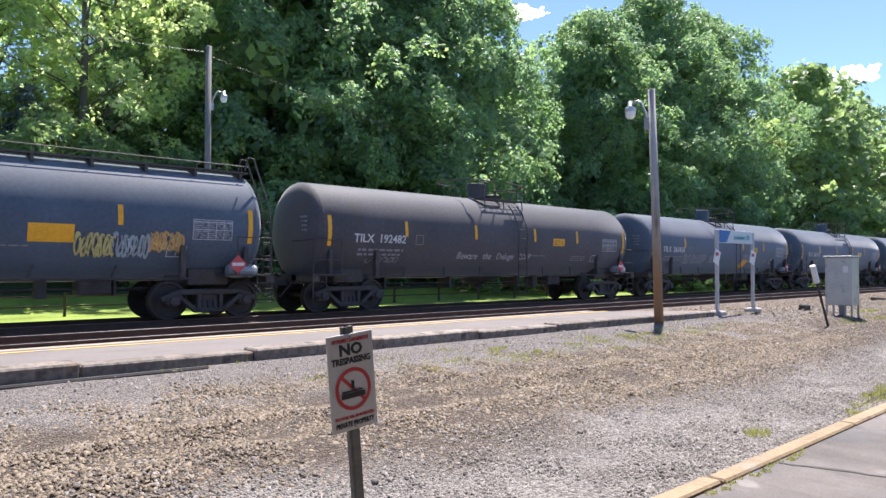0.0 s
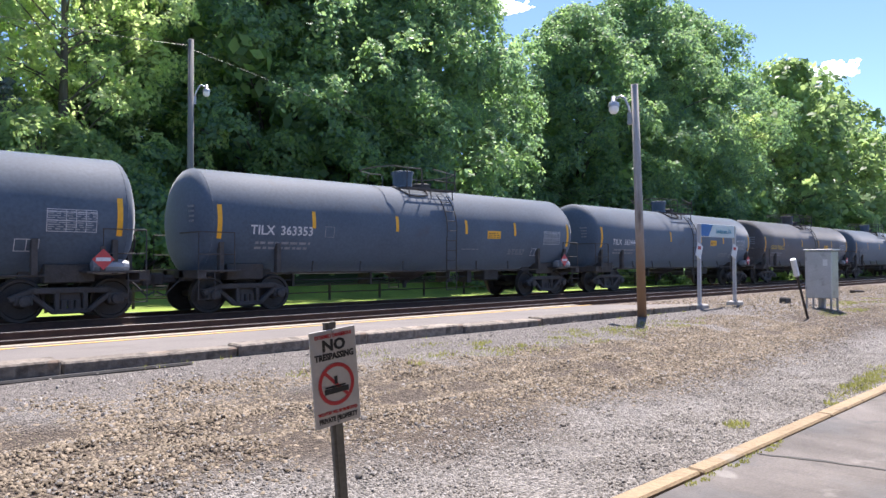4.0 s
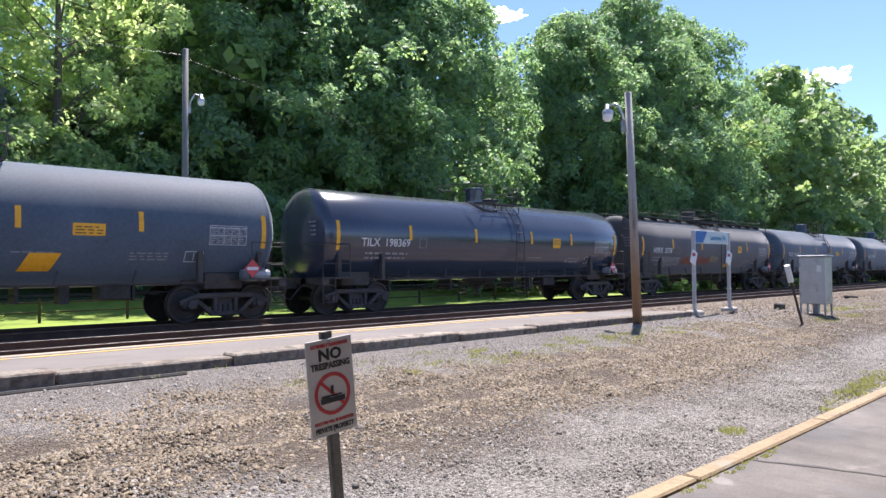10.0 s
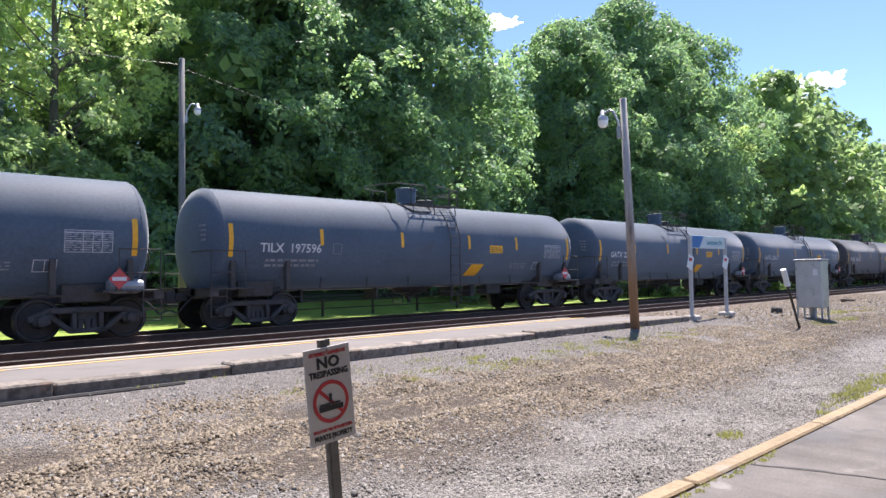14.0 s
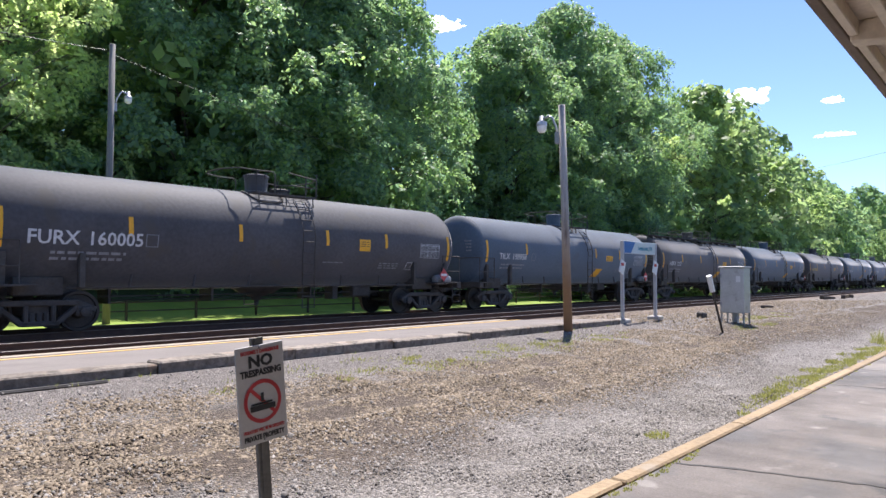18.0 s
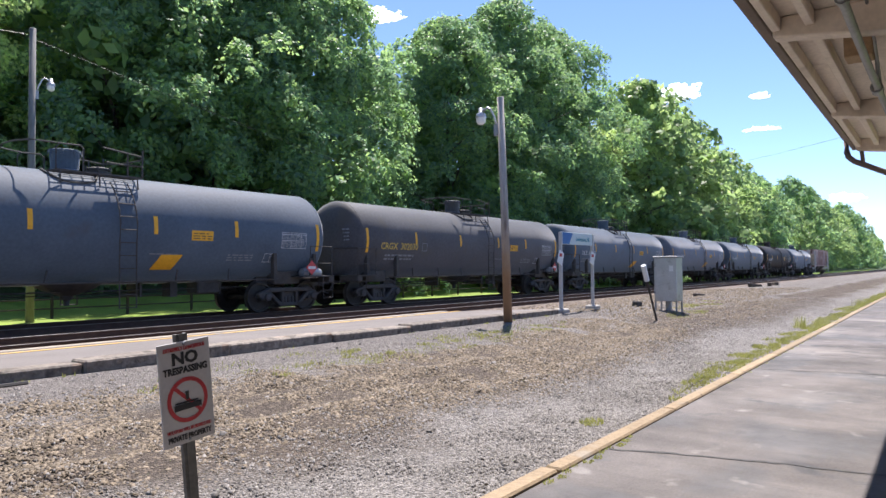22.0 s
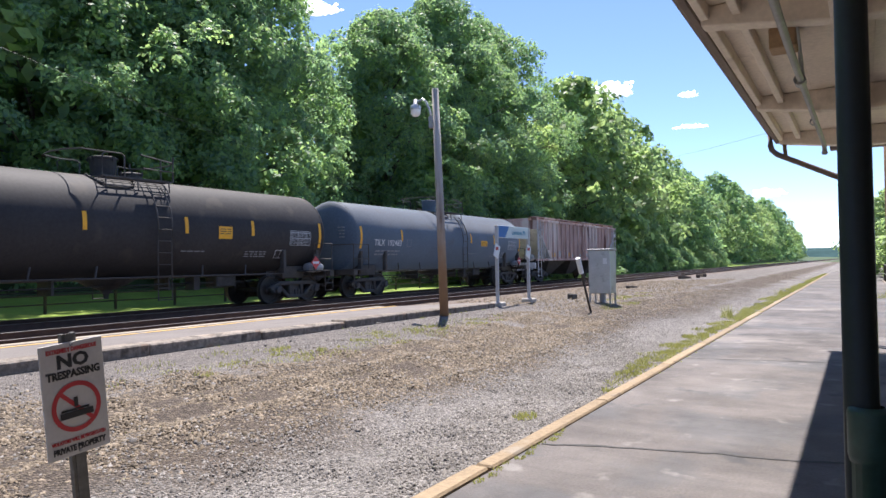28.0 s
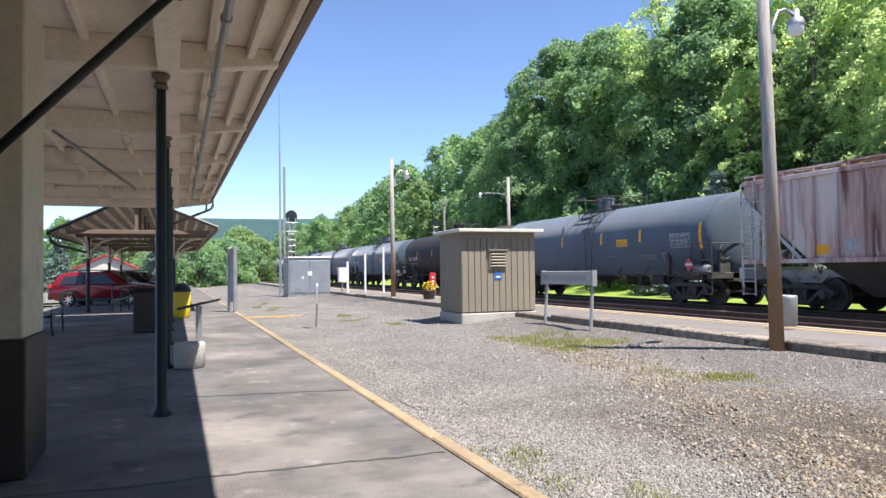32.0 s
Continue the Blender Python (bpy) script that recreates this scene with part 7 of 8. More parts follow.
def stones(name, count, region, size, seed, material, label, flat=0.6):
    """Loose stones on the open ground."""
    r = np.random.RandomState(seed)
    base = np.array([(1, 0, -0.4), (-0.6, 0.9, -0.4), (-0.6, -0.9, -0.4), (0.75, 0, 0.7), (-0.45, 0.66, 0.7), (-0.45, -0.66, 0.7)], float)
    faces = np.array([(0, 1, 4), (0, 4, 3), (1, 2, 5), (1, 5, 4), (2, 0, 3), (2, 3, 5), (3, 4, 5)])
    verts, tris = np.empty((count, 6, 3)), np.empty((count, 7, 3), int)
    for i in range(count):
        x, y = region(r)
        s = size * r.uniform(0.45, 1.0) * (1.6 if r.rand() < 0.05 else 1)
        v = base * r.uniform(0.7, 1.0, (6, 1)) * np.array((1, 0.8, flat)) + r.uniform(-0.24, 0.24, (6, 3))
        a = r.uniform(0, 6.28)
        c, q = math.cos(a), math.sin(a)
        v = v @ np.array(((c, q, 0), (-q, c, 0), (0, 0, 1)))
        verts[i] = v * s + (x, y, ground_z(x, y) + s * flat * 0.2)
        tris[i] = faces + i * 6
    me = bpy.data.meshes.new(name)
    me.vertices.add(count * 6)
    me.vertices.foreach_set("co", verts.ravel())
    me.loops.add(count * 21)
    me.loops.foreach_set("vertex_index", tris.ravel())
    me.polygons.add(count * 7)
    me.polygons.foreach_set("loop_start", np.arange(count * 7) * 3)
    me.update()
    me.validate()
    me.materials.append(material)
    ob = new(name, me)
    return tagged(ob, label, "stones", kind="stuff")


M_STONE_B = mat("brown_ballast_stone", (0.198, 0.160, 0.116), 0.92, 0.0, 0.15, 6.0, 40.0, 0.3, island=0.44)
M_STONE_G = mat("grey_gravel_stone", (0.228, 0.212, 0.195), 0.92, 0.0, 0.15, 6.0, 40.0, 0.3, island=0.36)


def band(r):
    x = r.uniform(-1, 1)
    k = r.rand()
    x = 14 + 18 * x if k < 0.30 else -7 + 4.5 * x if k < 0.36 else 6 + 9.5 * x
    w = max(0.0, -2 - x)
    mid = 4.95 + 0.25 * math.sin(x * 0.5) + 0.02 * x + 0.12 * w
    return x, min(7.4, mid + (r.uniform(-1.05, 1.05) + r.normal() * 0.28) * (1 - min(0.5, 0.1 * w)))


def near_gravel(r):
    y = 2.1 + abs(r.normal()) * 1.25
    return r.uniform(-7, 13), min(7.4, y)


def wide_gravel(r):
    return r.uniform(-26, 34), r.uniform(2.12, 7.55)


def far_bed(r):
    return r.uniform(16.8, 46), r.uniform(6.2, 12.2)


stones("ballast_stones", 80000, band, 0.0262, 3, M_STONE_B, "loose brown and tan ballast stones", 0.55)
stones("gravel_stones", 62000, near_gravel, 0.0165, 4, M_STONE_G, "fine grey gravel chips", 0.7)
stones("gravel_stones", 24000, wide_gravel, 0.026, 5, M_STONE_G, "grey gravel chips", 0.7)
stones("ballast_stones", 7000, far_bed, 0.05, 6, M_STONE_B, "brown ballast beside the rails", 0.7)


def weeds(name, spots, seed, h, label):
    """Blades in tufts; spots: (x, y, radius, blades)."""
    r = np.random.RandomState(seed)
    co = []
    for x, y, rad_, n in spots:
        for _ in range(n):
            a, q = r.uniform(0, 6.28), rad_ * math.sqrt(r.rand())
            px, py = x + q * math.cos(a) * 1.5, y + q * math.sin(a)
            z = ground_z(px, py) if py > 2.07 else 0.0
            hh = h * r.uniform(0.3, 1.0)
            b, w = r.uniform(0, 6.28), r.uniform(0.004, 0.010)
            lx, ly = r.normal() * 0.35 * hh, r.normal() * 0.35 * hh
            co.append(((px - w * math.cos(b), py - w * math.sin(b), z - 0.005), (px + w * math.cos(b), py + w * math.sin(b), z - 0.005), (px + lx, py + ly, z + hh)))
    n = len(co)
    me = bpy.data.meshes.new(name)
    me.from_pydata(np.array(co).reshape(-1, 3).tolist(), [], np.arange(n * 3).reshape(n, 3).tolist())
    me.materials.append(L_GRASS)
    return tagged(new(name, me), label, "weeds", kind="stuff")


r_ = random.Random(12)
spots = [(8.0 + 0.30 * k + 0.004 * k * k + 0.2 * math.sin(k * 7.3), 2.22 + 0.13 * abs(math.sin(k * 2.7)), 0.07 + 0.06 * abs(math.sin(k * 1.9)), 60) for k in range(85)]
spots += [(6.5, 2.5, 0.10, 140), (9.2, 2.25, 0.14, 160), (12.2, 2.5, 0.2, 260)]
for k in range(60):
    x = 11 + k * 0.75 + r_.uniform(-0.3, 0.3)
    spots.append((x, 2.3 + r_.uniform(-0.12, 0.35), r_.uniform(0.1, 0.3), int(r_.uniform(90, 220))))
for k in range(26):
    spots.append((6.5 + k * 0.3 + r_.uniform(-0.3, 0.3), 6.4 + r_.uniform(-0.3, 0.4), r_.uniform(0.06, 0.18), int(r_.uniform(20, 80))))
for k in range(60):
    spots.append((-10.6 + r_.uniform(-1.3, 1.3), 6.35 + r_.uniform(-0.75, 0.65), r_.uniform(0.1, 0.35), 90))
for x, y in ((-6.2, 5.9), (-6.6, 5.8), (-5.8, 6.0), (-16, 4.9), (-18, 4.5), (-20, 4.6), (-26, 3.4), (-27.5, 3.6), (-29, 3.3), (-31, 3.6), (-4.4, 2.4), (-3.1, 2.9), (22, 6.6), (23, 6.5), (24, 6.7), (25, 6.4), (18.5, 5.4), (20.7, 5.7), (27, 6.9)):
    for k in range(3):
        spots.append((x + r_.uniform(-0.4, 0.4), y + r_.uniform(-0.2, 0.2), r_.uniform(0.1, 0.28), 110))
for k in range(40):
    spots.append((r_.uniform(-30, 16), 7.6 + r_.uniform(-0.05, 0.05), 0.05, int(r_.uniform(3, 14))))
for k in range(130):
    x = 9.5 + 0.30 * k + 0.0012 * k * k
    spots.append((x + r_.uniform(-0.15, 0.15), 2.28 + 0.10 * abs(math.sin(k * 0.9)) + r_.uniform(-0.05, 0.12), r_.uniform(0.09, 0.20), int(r_.uniform(90, 190))))
for k in range(34):
    spots.append((r_.uniform(4.5, 13.0), r_.uniform(5.9, 7.0), r_.uniform(0.10, 0.30), int(r_.uniform(25, 70))))
weeds("weeds", spots, 21, 0.06, "low yellow-green weeds in gravel and along kerbs")
weeds("moss", [(4.5 + 0.14 * k, 1.90 - 0.03 * math.sin(k * 1.7), 0.035, 45) for k in range(11)] + [(9.0 + 0.5 * k, 1.91, 0.03, 14) for k in range(20)], 23, 0.022, "low yellow-green moss in the joint behind the kerb")
plant = weeds("tall_weeds", [(26.8, -0.8, 0.3, 60), (23.0, -1.0, 0.2, 40), (18.2, 2.6, 0.12, 60), (18.3, 2.55, 0.06, 40), (30, 2.4, 0.3, 90)], 22, 0.35, "taller weed stalks beside the kerb")

# ==== trees ====


def leaf_mesh(name, p, nrm, along, s, material, parent):
    """Folded four-cornered leaves at p, with normals, long axes and half lengths s."""
    n = len(p)
    a = along - nrm * (along * nrm).sum(1)[:, None]
    a /= np.linalg.norm(a, axis=1)[:, None] + 1e-9
    b = np.cross(nrm, a)
    s = s[:, None]
    co = np.empty((n, 4, 3))
    co[:, 0] = p - a * s
    co[:, 1] = p - b * s * 0.62 + nrm * s * 0.14
    co[:, 2] = p + a * s - nrm * s * 0.18
    co[:, 3] = p + b * s * 0.62 + nrm * s * 0.14
    me = bpy.data.meshes.new(name)
    me.vertices.add(n * 4)
    me.vertices.foreach_set("co", co.ravel())
    me.loops.add(n * 4)
    me.loops.foreach_set("vertex_index", np.arange(n * 4))
    me.polygons.add(n)
    me.polygons.foreach_set("loop_start", np.arange(n) * 4)
    me.update()
    me.validate()
    me.materials.append(material)
    ob = new(name, me)
    if parent is not None:
        ob.parent = parent
    return ob


def unit(v):
    return v / (np.linalg.norm(v, axis=1)[:, None] + 1e-9)


def leaf_cloud(name, clumps, n, size, seed, material, up=0.5, parent=None, squash=1.0):
    """Many small leaves spread over the shells of clumps (centre, radius)."""
    r = np.random.RandomState(seed)
    cen = np.array([c for c, _ in clumps])
    rad = np.array([q for _, q in clumps])
    pick = r.choice(len(clumps), n, p=rad ** 2 / (rad ** 2).sum())
    d = r.normal(size=(n, 3))
    d[:, 2] = d[:, 2] * 0.8 + up * 0.6
    d = unit(d)
    p = cen[pick] + d * (rad[pick] * r.uniform(0.55, 1.08, n))[:, None] * np.array((1, 1, squash))
    nrm = unit(d * 0.7 + r.normal(size=(n, 3)) * 0.75 + np.array((0, 0, up * 0.8)))
    return leaf_mesh(name, p, nrm, r.normal(size=(n, 3)), size * r.uniform(0.6, 1.35, n), material, parent)


def spray_cloud(name, clumps, core, n, size, seed, material, parent, per=16, droop=0.45):
    """Leaves in drooping twig sprays over the clumps, and larger shade leaves filling the core of the crown."""
    r = np.random.RandomState(seed)
    cen = np.array([c for c, _ in clumps])
    rad = np.array([q for _, q in clumps])
    m = n // per
    pick = r.choice(len(clumps), m, p=rad ** 2 / (rad ** 2).sum())
    out = cen * np.array((1, 1, 0.0))
    out = unit(out)[pick]
    d = unit(r.normal(size=(m, 3)) * np.array((1, 1, 0.75)) + out * 0.55 + np.array((0, 0, 0.35)))
    sc = cen[pick] + d * (rad[pick] * r.uniform(0.45, 1.12, m) ** 0.7)[:, None] * np.array((1, 1, 0.78))
    sn = unit(d * 0.55 + out * 0.35 + np.array((0, 0, 0.55)) + r.normal(size=(m, 3)) * 0.33)
    su = unit(np.cross(sn, r.normal(size=(m, 3))))
    sv = np.cross(sn, su)
    reach = size * 3.4 * r.uniform(0.65, 1.35, m)
    k = np.repeat(np.arange(m), per)
    ang, q = r.uniform(0, 2 * math.pi, m * per), np.sqrt(r.uniform(0.02, 1, m * per))
    radial = su[k] * np.cos(ang)[:, None] + sv[k] * np.sin(ang)[:, None]
    p = sc[k] + radial * (q * reach[k])[:, None] + sn[k] * (r.normal(size=m * per) * size * 0.55)[:, None]
    p[:, 2] -= droop * reach[k] * q ** 2
    nrm = unit(sn[k] + radial * 0.35 + r.normal(size=(m * per, 3)) * 0.42)
    s = size * r.uniform(0.6, 1.3, m * per)
    along = radial + r.normal(size=(m * per, 3)) * 0.4
    if core:
        cc = np.array([c for c, _ in core])
        cr = np.array([q for _, q in core])
        nc = len(core) * 45
        pk = np.repeat(np.arange(len(core)), 45)
        dd = unit(r.normal(size=(nc, 3)))
        p = np.concatenate([p, cc[pk] + dd * (cr[pk] * r.uniform(0.5, 1.0, nc))[:, None]])
        nrm = np.concatenate([nrm, unit(dd + r.normal(size=(nc, 3)) * 0.4)])
        along = np.concatenate([along, r.normal(size=(nc, 3))])
        s = np.concatenate([s, cr[pk] * 0.30 * r.uniform(0.7, 1.2, nc)])
    return leaf_mesh(name, p, nrm, along, s, material, parent)


def crown_clumps(h, w, base, count, seed, size=(0.075, 0.15), inner=0.72):
    """Clumps over an uneven crown of height h and half width w that starts at base."""
    r = random.Random(seed)
    out = []
    for k in range(count):
        f = ((k + r.random()) / count) ** 0.85
        z = base + (h - base) * f
        prof = (1 - f ** 2.5) ** 0.65 * min(1.0, 0.70 + f * 2.5)
        ang = k * 2.399963 + r.uniform(-0.5, 0.5)
        lobe = 1 + 0.19 * math.sin(ang * 3 + seed + f * 5) + 0.16 * math.sin(ang * 5 + 2 * seed - f * 9) + 0.15 * math.sin(f * 23 + ang * 2)
        q = w * prof * lobe * r.uniform(inner, 1.0)
        out.append((Vector((q * math.cos(ang), q * math.sin(ang), z)), r.uniform(*size) * w + 0.22))
    return out


def broadleaf(name, h, w, base, seed, leaf, n, size, label, count=70, dense=True):
    """Trunk, limbs and a crown of leaf sprays; dense: no light comes through the middle."""
    tree = empty(name, pose(0, 0, 0), label, "tree")
    r = random.Random(seed)
    bm = bmesh.new()
    pts = [(0, 0, -0.4), (0.1 * r.uniform(-1, 1), 0.1, h * 0.2), (r.uniform(-0.3, 0.3), r.uniform(-0.3, 0.3), h * 0.5), (r.uniform(-0.5, 0.5), r.uniform(-0.5, 0.5), h * 0.82)]
    tube(bm, pts, 0.015 * h + 0.05, 9, 0.03)
    clumps = crown_clumps(h, w, base, count, seed)
    for c, q in clumps[::max(1, count // 34)]:
        z0 = max(base * 0.8, c.z - r.uniform(1.0, 3.0))
        tube(bm, [(0, 0, min(z0, h * 0.75)), (c.x * 0.5, c.y * 0.5, (z0 + c.z) / 2 + 0.2), tuple(c)], (0.004 if dense else 0.002) * h + 0.012, 5, 0.010, False)
    part("trunk", bm, M_BARK, tree, smooth=True)
    core = []
    if dense:
        for c, q in crown_clumps(h * 0.9, w * 0.70, base * 0.8 + 0.1, max(12, count // 4), seed + 1, (0.16, 0.24), 0.45):
            core.append((c, q))
    spray_cloud("crown", clumps, core, n, size, seed, leaf, tree)
    return tree


def spruce(name, h, seed, label, n=5000):
    tree = empty(name, pose(0, 0, 0), label, "spruce tree")
    part("trunk", bm_tube([(0, 0, -0.3), (0, 0, h * 0.97)], 0.09, 7, 0.012), M_BARK, tree)
    r = random.Random(seed)
    clumps = []
    lev = int(h * 3.2)
    for k in range(lev):
        f = k / lev
        z = 0.35 + (h - 0.4) * f
        q = h * 0.27 * (1 - f) ** 0.9 + 0.06
        m = max(3, int(10 * (1 - f)))
        for j in range(m):
            a = 2 * math.pi * (j + r.random()) / m
            for g in (0.35, 0.68, 0.97):
                clumps.append((Vector((g * q * math.cos(a), g * q * math.sin(a), z - 0.14 * g * q)), 0.16 + 0.10 * (1 - f)))
    leaf_cloud("foliage", clumps, n, 0.11, seed, L_SPRUCE, 0.25, tree, 0.6)
    return tree


def plant_row(kinds, places):
    """kinds: built trees; the first place of each kind takes the tree itself, the rest take copies."""
    used = set()
    for k, x, y, s, rz in places:
        if k in ("bush", "shrub") and -30 < x < 22 and 23 < y < 26.5:
            y += 1.6   # the mown lawn reaches up to here
        elif 26 < y < 36 and abs(x) < 76:
            x, y, s = x * 1.12, y * 1.12, s * 1.06
        m = Matrix.Translation((x, y, ground_z(x, y) - 0.15)) @ Matrix.Rotation(radians(rz), 4, "Z")
        if k not in used:
            used.add(k)
            ob = kinds[k]
            ob.matrix_basis = m
        else:
            ob = copy_thing(kinds[k], m)
        ob.scale = (s, s, s)


KINDS = {
    "maple": broadleaf("maple_tree", 17.0, 6.6, 0.9, 11, L_MAPLE, 72000, 0.115, "tall dense dark green maple with sunlit tips", 330),
    "maple2": broadleaf("maple_tree", 19.5, 7.2, 1.0, 23, L_MAPLE, 78000, 0.115, "tall dense dark green maple with sunlit tips", 350),
    "dark": broadleaf("forest_tree", 15.0, 5.4, 0.6, 31, L_DARK, 36000, 0.13, "dark green woodland tree in dense leaf", 190),
    "light": broadleaf("forest_tree", 15.0, 4.2, 1.0, 47, L_BRIGHT, 22000, 0.10, "light green woodland tree with thin airy crown", 150, False),
    "airy": broadleaf("locust_tree", 17.0, 3.6, 3.0, 53, L_BRIGHT, 17000, 0.09, "tall thin light green tree with gaps in its crown", 90, False),
    "feather": broadleaf("ash_tree", 15.0, 4.6, 0.8, 57, L_BUSH, 26000, 0.115, "feathery mid-green tree at the edge of the woods", 190),
    "bush": broadleaf("bush", 4.2, 2.2, 0.2, 61, L_BUSH, 7000, 0.10, "bright yellow-green leafy bush", 60),
    "shrub": broadleaf("shrub", 3.6, 2.6, 0.1, 67, L_MAPLE, 6000, 0.115, "dense green shrub with pale blossom tips", 56),
    "far": broadleaf("forest_tree", 17.0, 7.0, 0.6, 71, L_MAPLE, 6500, 0.32, "distant green woodland tree", 110),
    "farlight": broadleaf("forest_tree", 15.0, 6.0, 0.6, 73, L_BUSH, 6500, 0.29, "distant light green woodland tree", 100),
    "back": broadleaf("forest_tree", 15.0, 5.6, 1.0, 79, L_DARK, 7000, 0.30, "dark green tree deep in the woods", 90),
    "spruce": spruce("blue_spruce", 5.6, 5, "young blue-green spruce behind the tracks"),
}
r = random.Random(17)
PLACES = [
    # big maples behind the tracks
    ("light", 7.5, 28.0, 1.05, 10), ("light", 3.4, 27.6, 0.85, 80), ("maple", 15.6, 28.0, 0.96, 10), ("maple2", 20.5, 28.5, 1.0, 70), ("maple", 24.0, 27.3, 1.0, 200), ("airy", 9.5, 31.5, 1.0, 44), ("airy", 4.6, 30.0, 1.05, 150),
    ("maple", 39.5, 28.0, 1.0, 130), ("maple2", 47.0, 28.0, 1.06, 250), ("maple2", 54.0, 28.0, 1.06, 40),
    ("dark", 33.0, 30.0, 0.80, 15), ("light", 30.0, 28.6, 0.55, 5),
    ("airy", 60.5, 26.8, 0.98, 60), ("airy", 66.0, 26.5, 0.80, 160), ("airy", 76.0, 26.5, 0.85, 250), ("feather", 62.5, 27.5, 0.80, 90), ("feather", 70.0, 28.0, 0.82, 10), ("feather", 66.5, 29.5, 0.84, 200), ("airy", 72.0, 31.0, 0.84, 100),
    ("bush", 27.2, 24.6, 0.85, 20), ("shrub", 30.0, 24.2, 0.9, 40), ("shrub", 25.0, 25.2, 0.9, 140), ("bush", 33.0, 24.8, 0.9, 200),
    ("bush", 58.0, 25.0, 1.1, 220), ("bush", 63.0, 25.0, 1.0, 10), ("bush", 68.0, 25.2, 1.1, 120),
    # straight ahead, thinner woods
    ("light", -0.5, 29.0, 1.0, 30), ("airy", -3.2, 30.5, 0.95, 80), ("dark", -6.3, 28.0, 0.52, 210), ("light", -9.5, 29.5, 0.95, 150), ("airy", -7.0, 32.0, 1.0, 120), ("airy", 1.8, 32.0, 1.0, 190), ("light", -13.2, 33.0, 0.85, 77), ("airy", -16.0, 33.5, 0.9, 250), ("bush", -1.2, 26.0, 1.35, 12), ("bush", -4.2, 25.6, 1.1, 99), ("bush", -10.2, 26.8, 0.95, 200), ("bush", 1.6, 25.6, 1.2, 310),
    ("airy", -12.5, 31.0, 1.0, 200), ("light", -14.8, 28.8, 0.72, 10), ("light", -17.0, 28.0, 0.8, 300), ("airy", -20.5, 30.5, 0.95, 20),
    ("light", -24.0, 29.0, 0.95, 60), ("light", -27.0, 27.8, 0.62, 100), ("dark", -31.0, 29.5, 1.0, 140), ("airy", -35.0, 29.0, 1.0, 0),
    ("maple", -41.0, 29.5, 0.92, 330), ("dark", -47.0, 29.0, 1.12, 190), ("maple2", -54.0, 29.0, 0.70, 170), ("dark", -60.0, 28.5, 0.66, 250),
    ("bush", 6.7, 25.9, 1.3, 0), ("bush", 8.1, 25.9, 1.15, 90), ("bush", -2.0, 25.5, 0.8, 180), ("bush", -8.0, 25.6, 0.9, 270), ("bush", -16.0, 25.6, 1.0, 33), ("bush", -20.0, 25.4, 0.95, 133),
    ("bush", -26.0, 25.5, 1.0, 233), ("shrub", -33.0, 25.3, 1.1, 10), ("shrub", -40.0, 25.3, 1.2, 100), ("shrub", 10.0, 25.6, 1.0, 210), ("shrub", 15.0, 25.5, 1.1, 20), ("shrub", 19.5, 25.5, 1.1, 300),
    ("shrub", 37.0, 25.2, 1.2, 300), ("shrub", 43.0, 25.2, 1.2, 30), ("shrub", 49.0, 25.2, 1.2, 100), ("shrub", 54.0, 25.3, 1.1, 10),
    ("bush", 57.5, -3.6, 1.75, 30), ("bush", 37.0, -4.9, 1.3, 70), ("bush", 46.5, -4.2, 1.45, 170), ("bush", 66.0, -3.2, 1.5, 130), ("farlight", 84.0, -5.5, 0.45, 20), ("bush", 51.0, -5.5, 1.2, 200),
    ("spruce", -24.5, 23.3, 1.1, 0), ("spruce", -28.5, 23.2, 0.9, 60), ("spruce", -14.8, 24.4, 1.05, 120), ("spruce", -11.6, 24.6, 0.95, 320), ("spruce", -17.2, 24.2, 0.85, 220), ("spruce", -7.0, 24.0, 0.95, 30), ("spruce", 5.3, 26.6, 1.1, 90), ("spruce", -19.8, 23.4, 0.62, 40),
]
# undergrowth below the crowns
for k in range(21):
    PLACES.append(("bush" if k < 9 else ("shrub", "bush")[k % 3 == 0], -24 + k * 4.1 + r.uniform(-1, 1), 29.6 + r.uniform(-0.8, 0.8), r.uniform(1.15, 1.6), r.uniform(0, 360)))
# the wood's edge comes down to the track further on, and bushes close the view behind the platform's end
for k in range(22):
    PLACES.append((("shrub", "bush")[k % 2], 41 + k * 4.4 + r.uniform(-1, 1), 22.3 + r.uniform(-0.8, 0.8), r.uniform(0.6, 0.95), r.uniform(0, 360)))
for x_, y_, s_ in ((-78, 2.5, 1.3), (-82, 6.0, 1.4), (-87, 9.5, 1.3), (-76, -1.5, 1.1), (-90, 4.0, 1.5), (-95, 8.0, 1.7), (-79, -5.0, 1.2)):
    PLACES.append(("bush" if int(x_) % 2 else "shrub", x_, y_, s_, r.uniform(0, 360)))
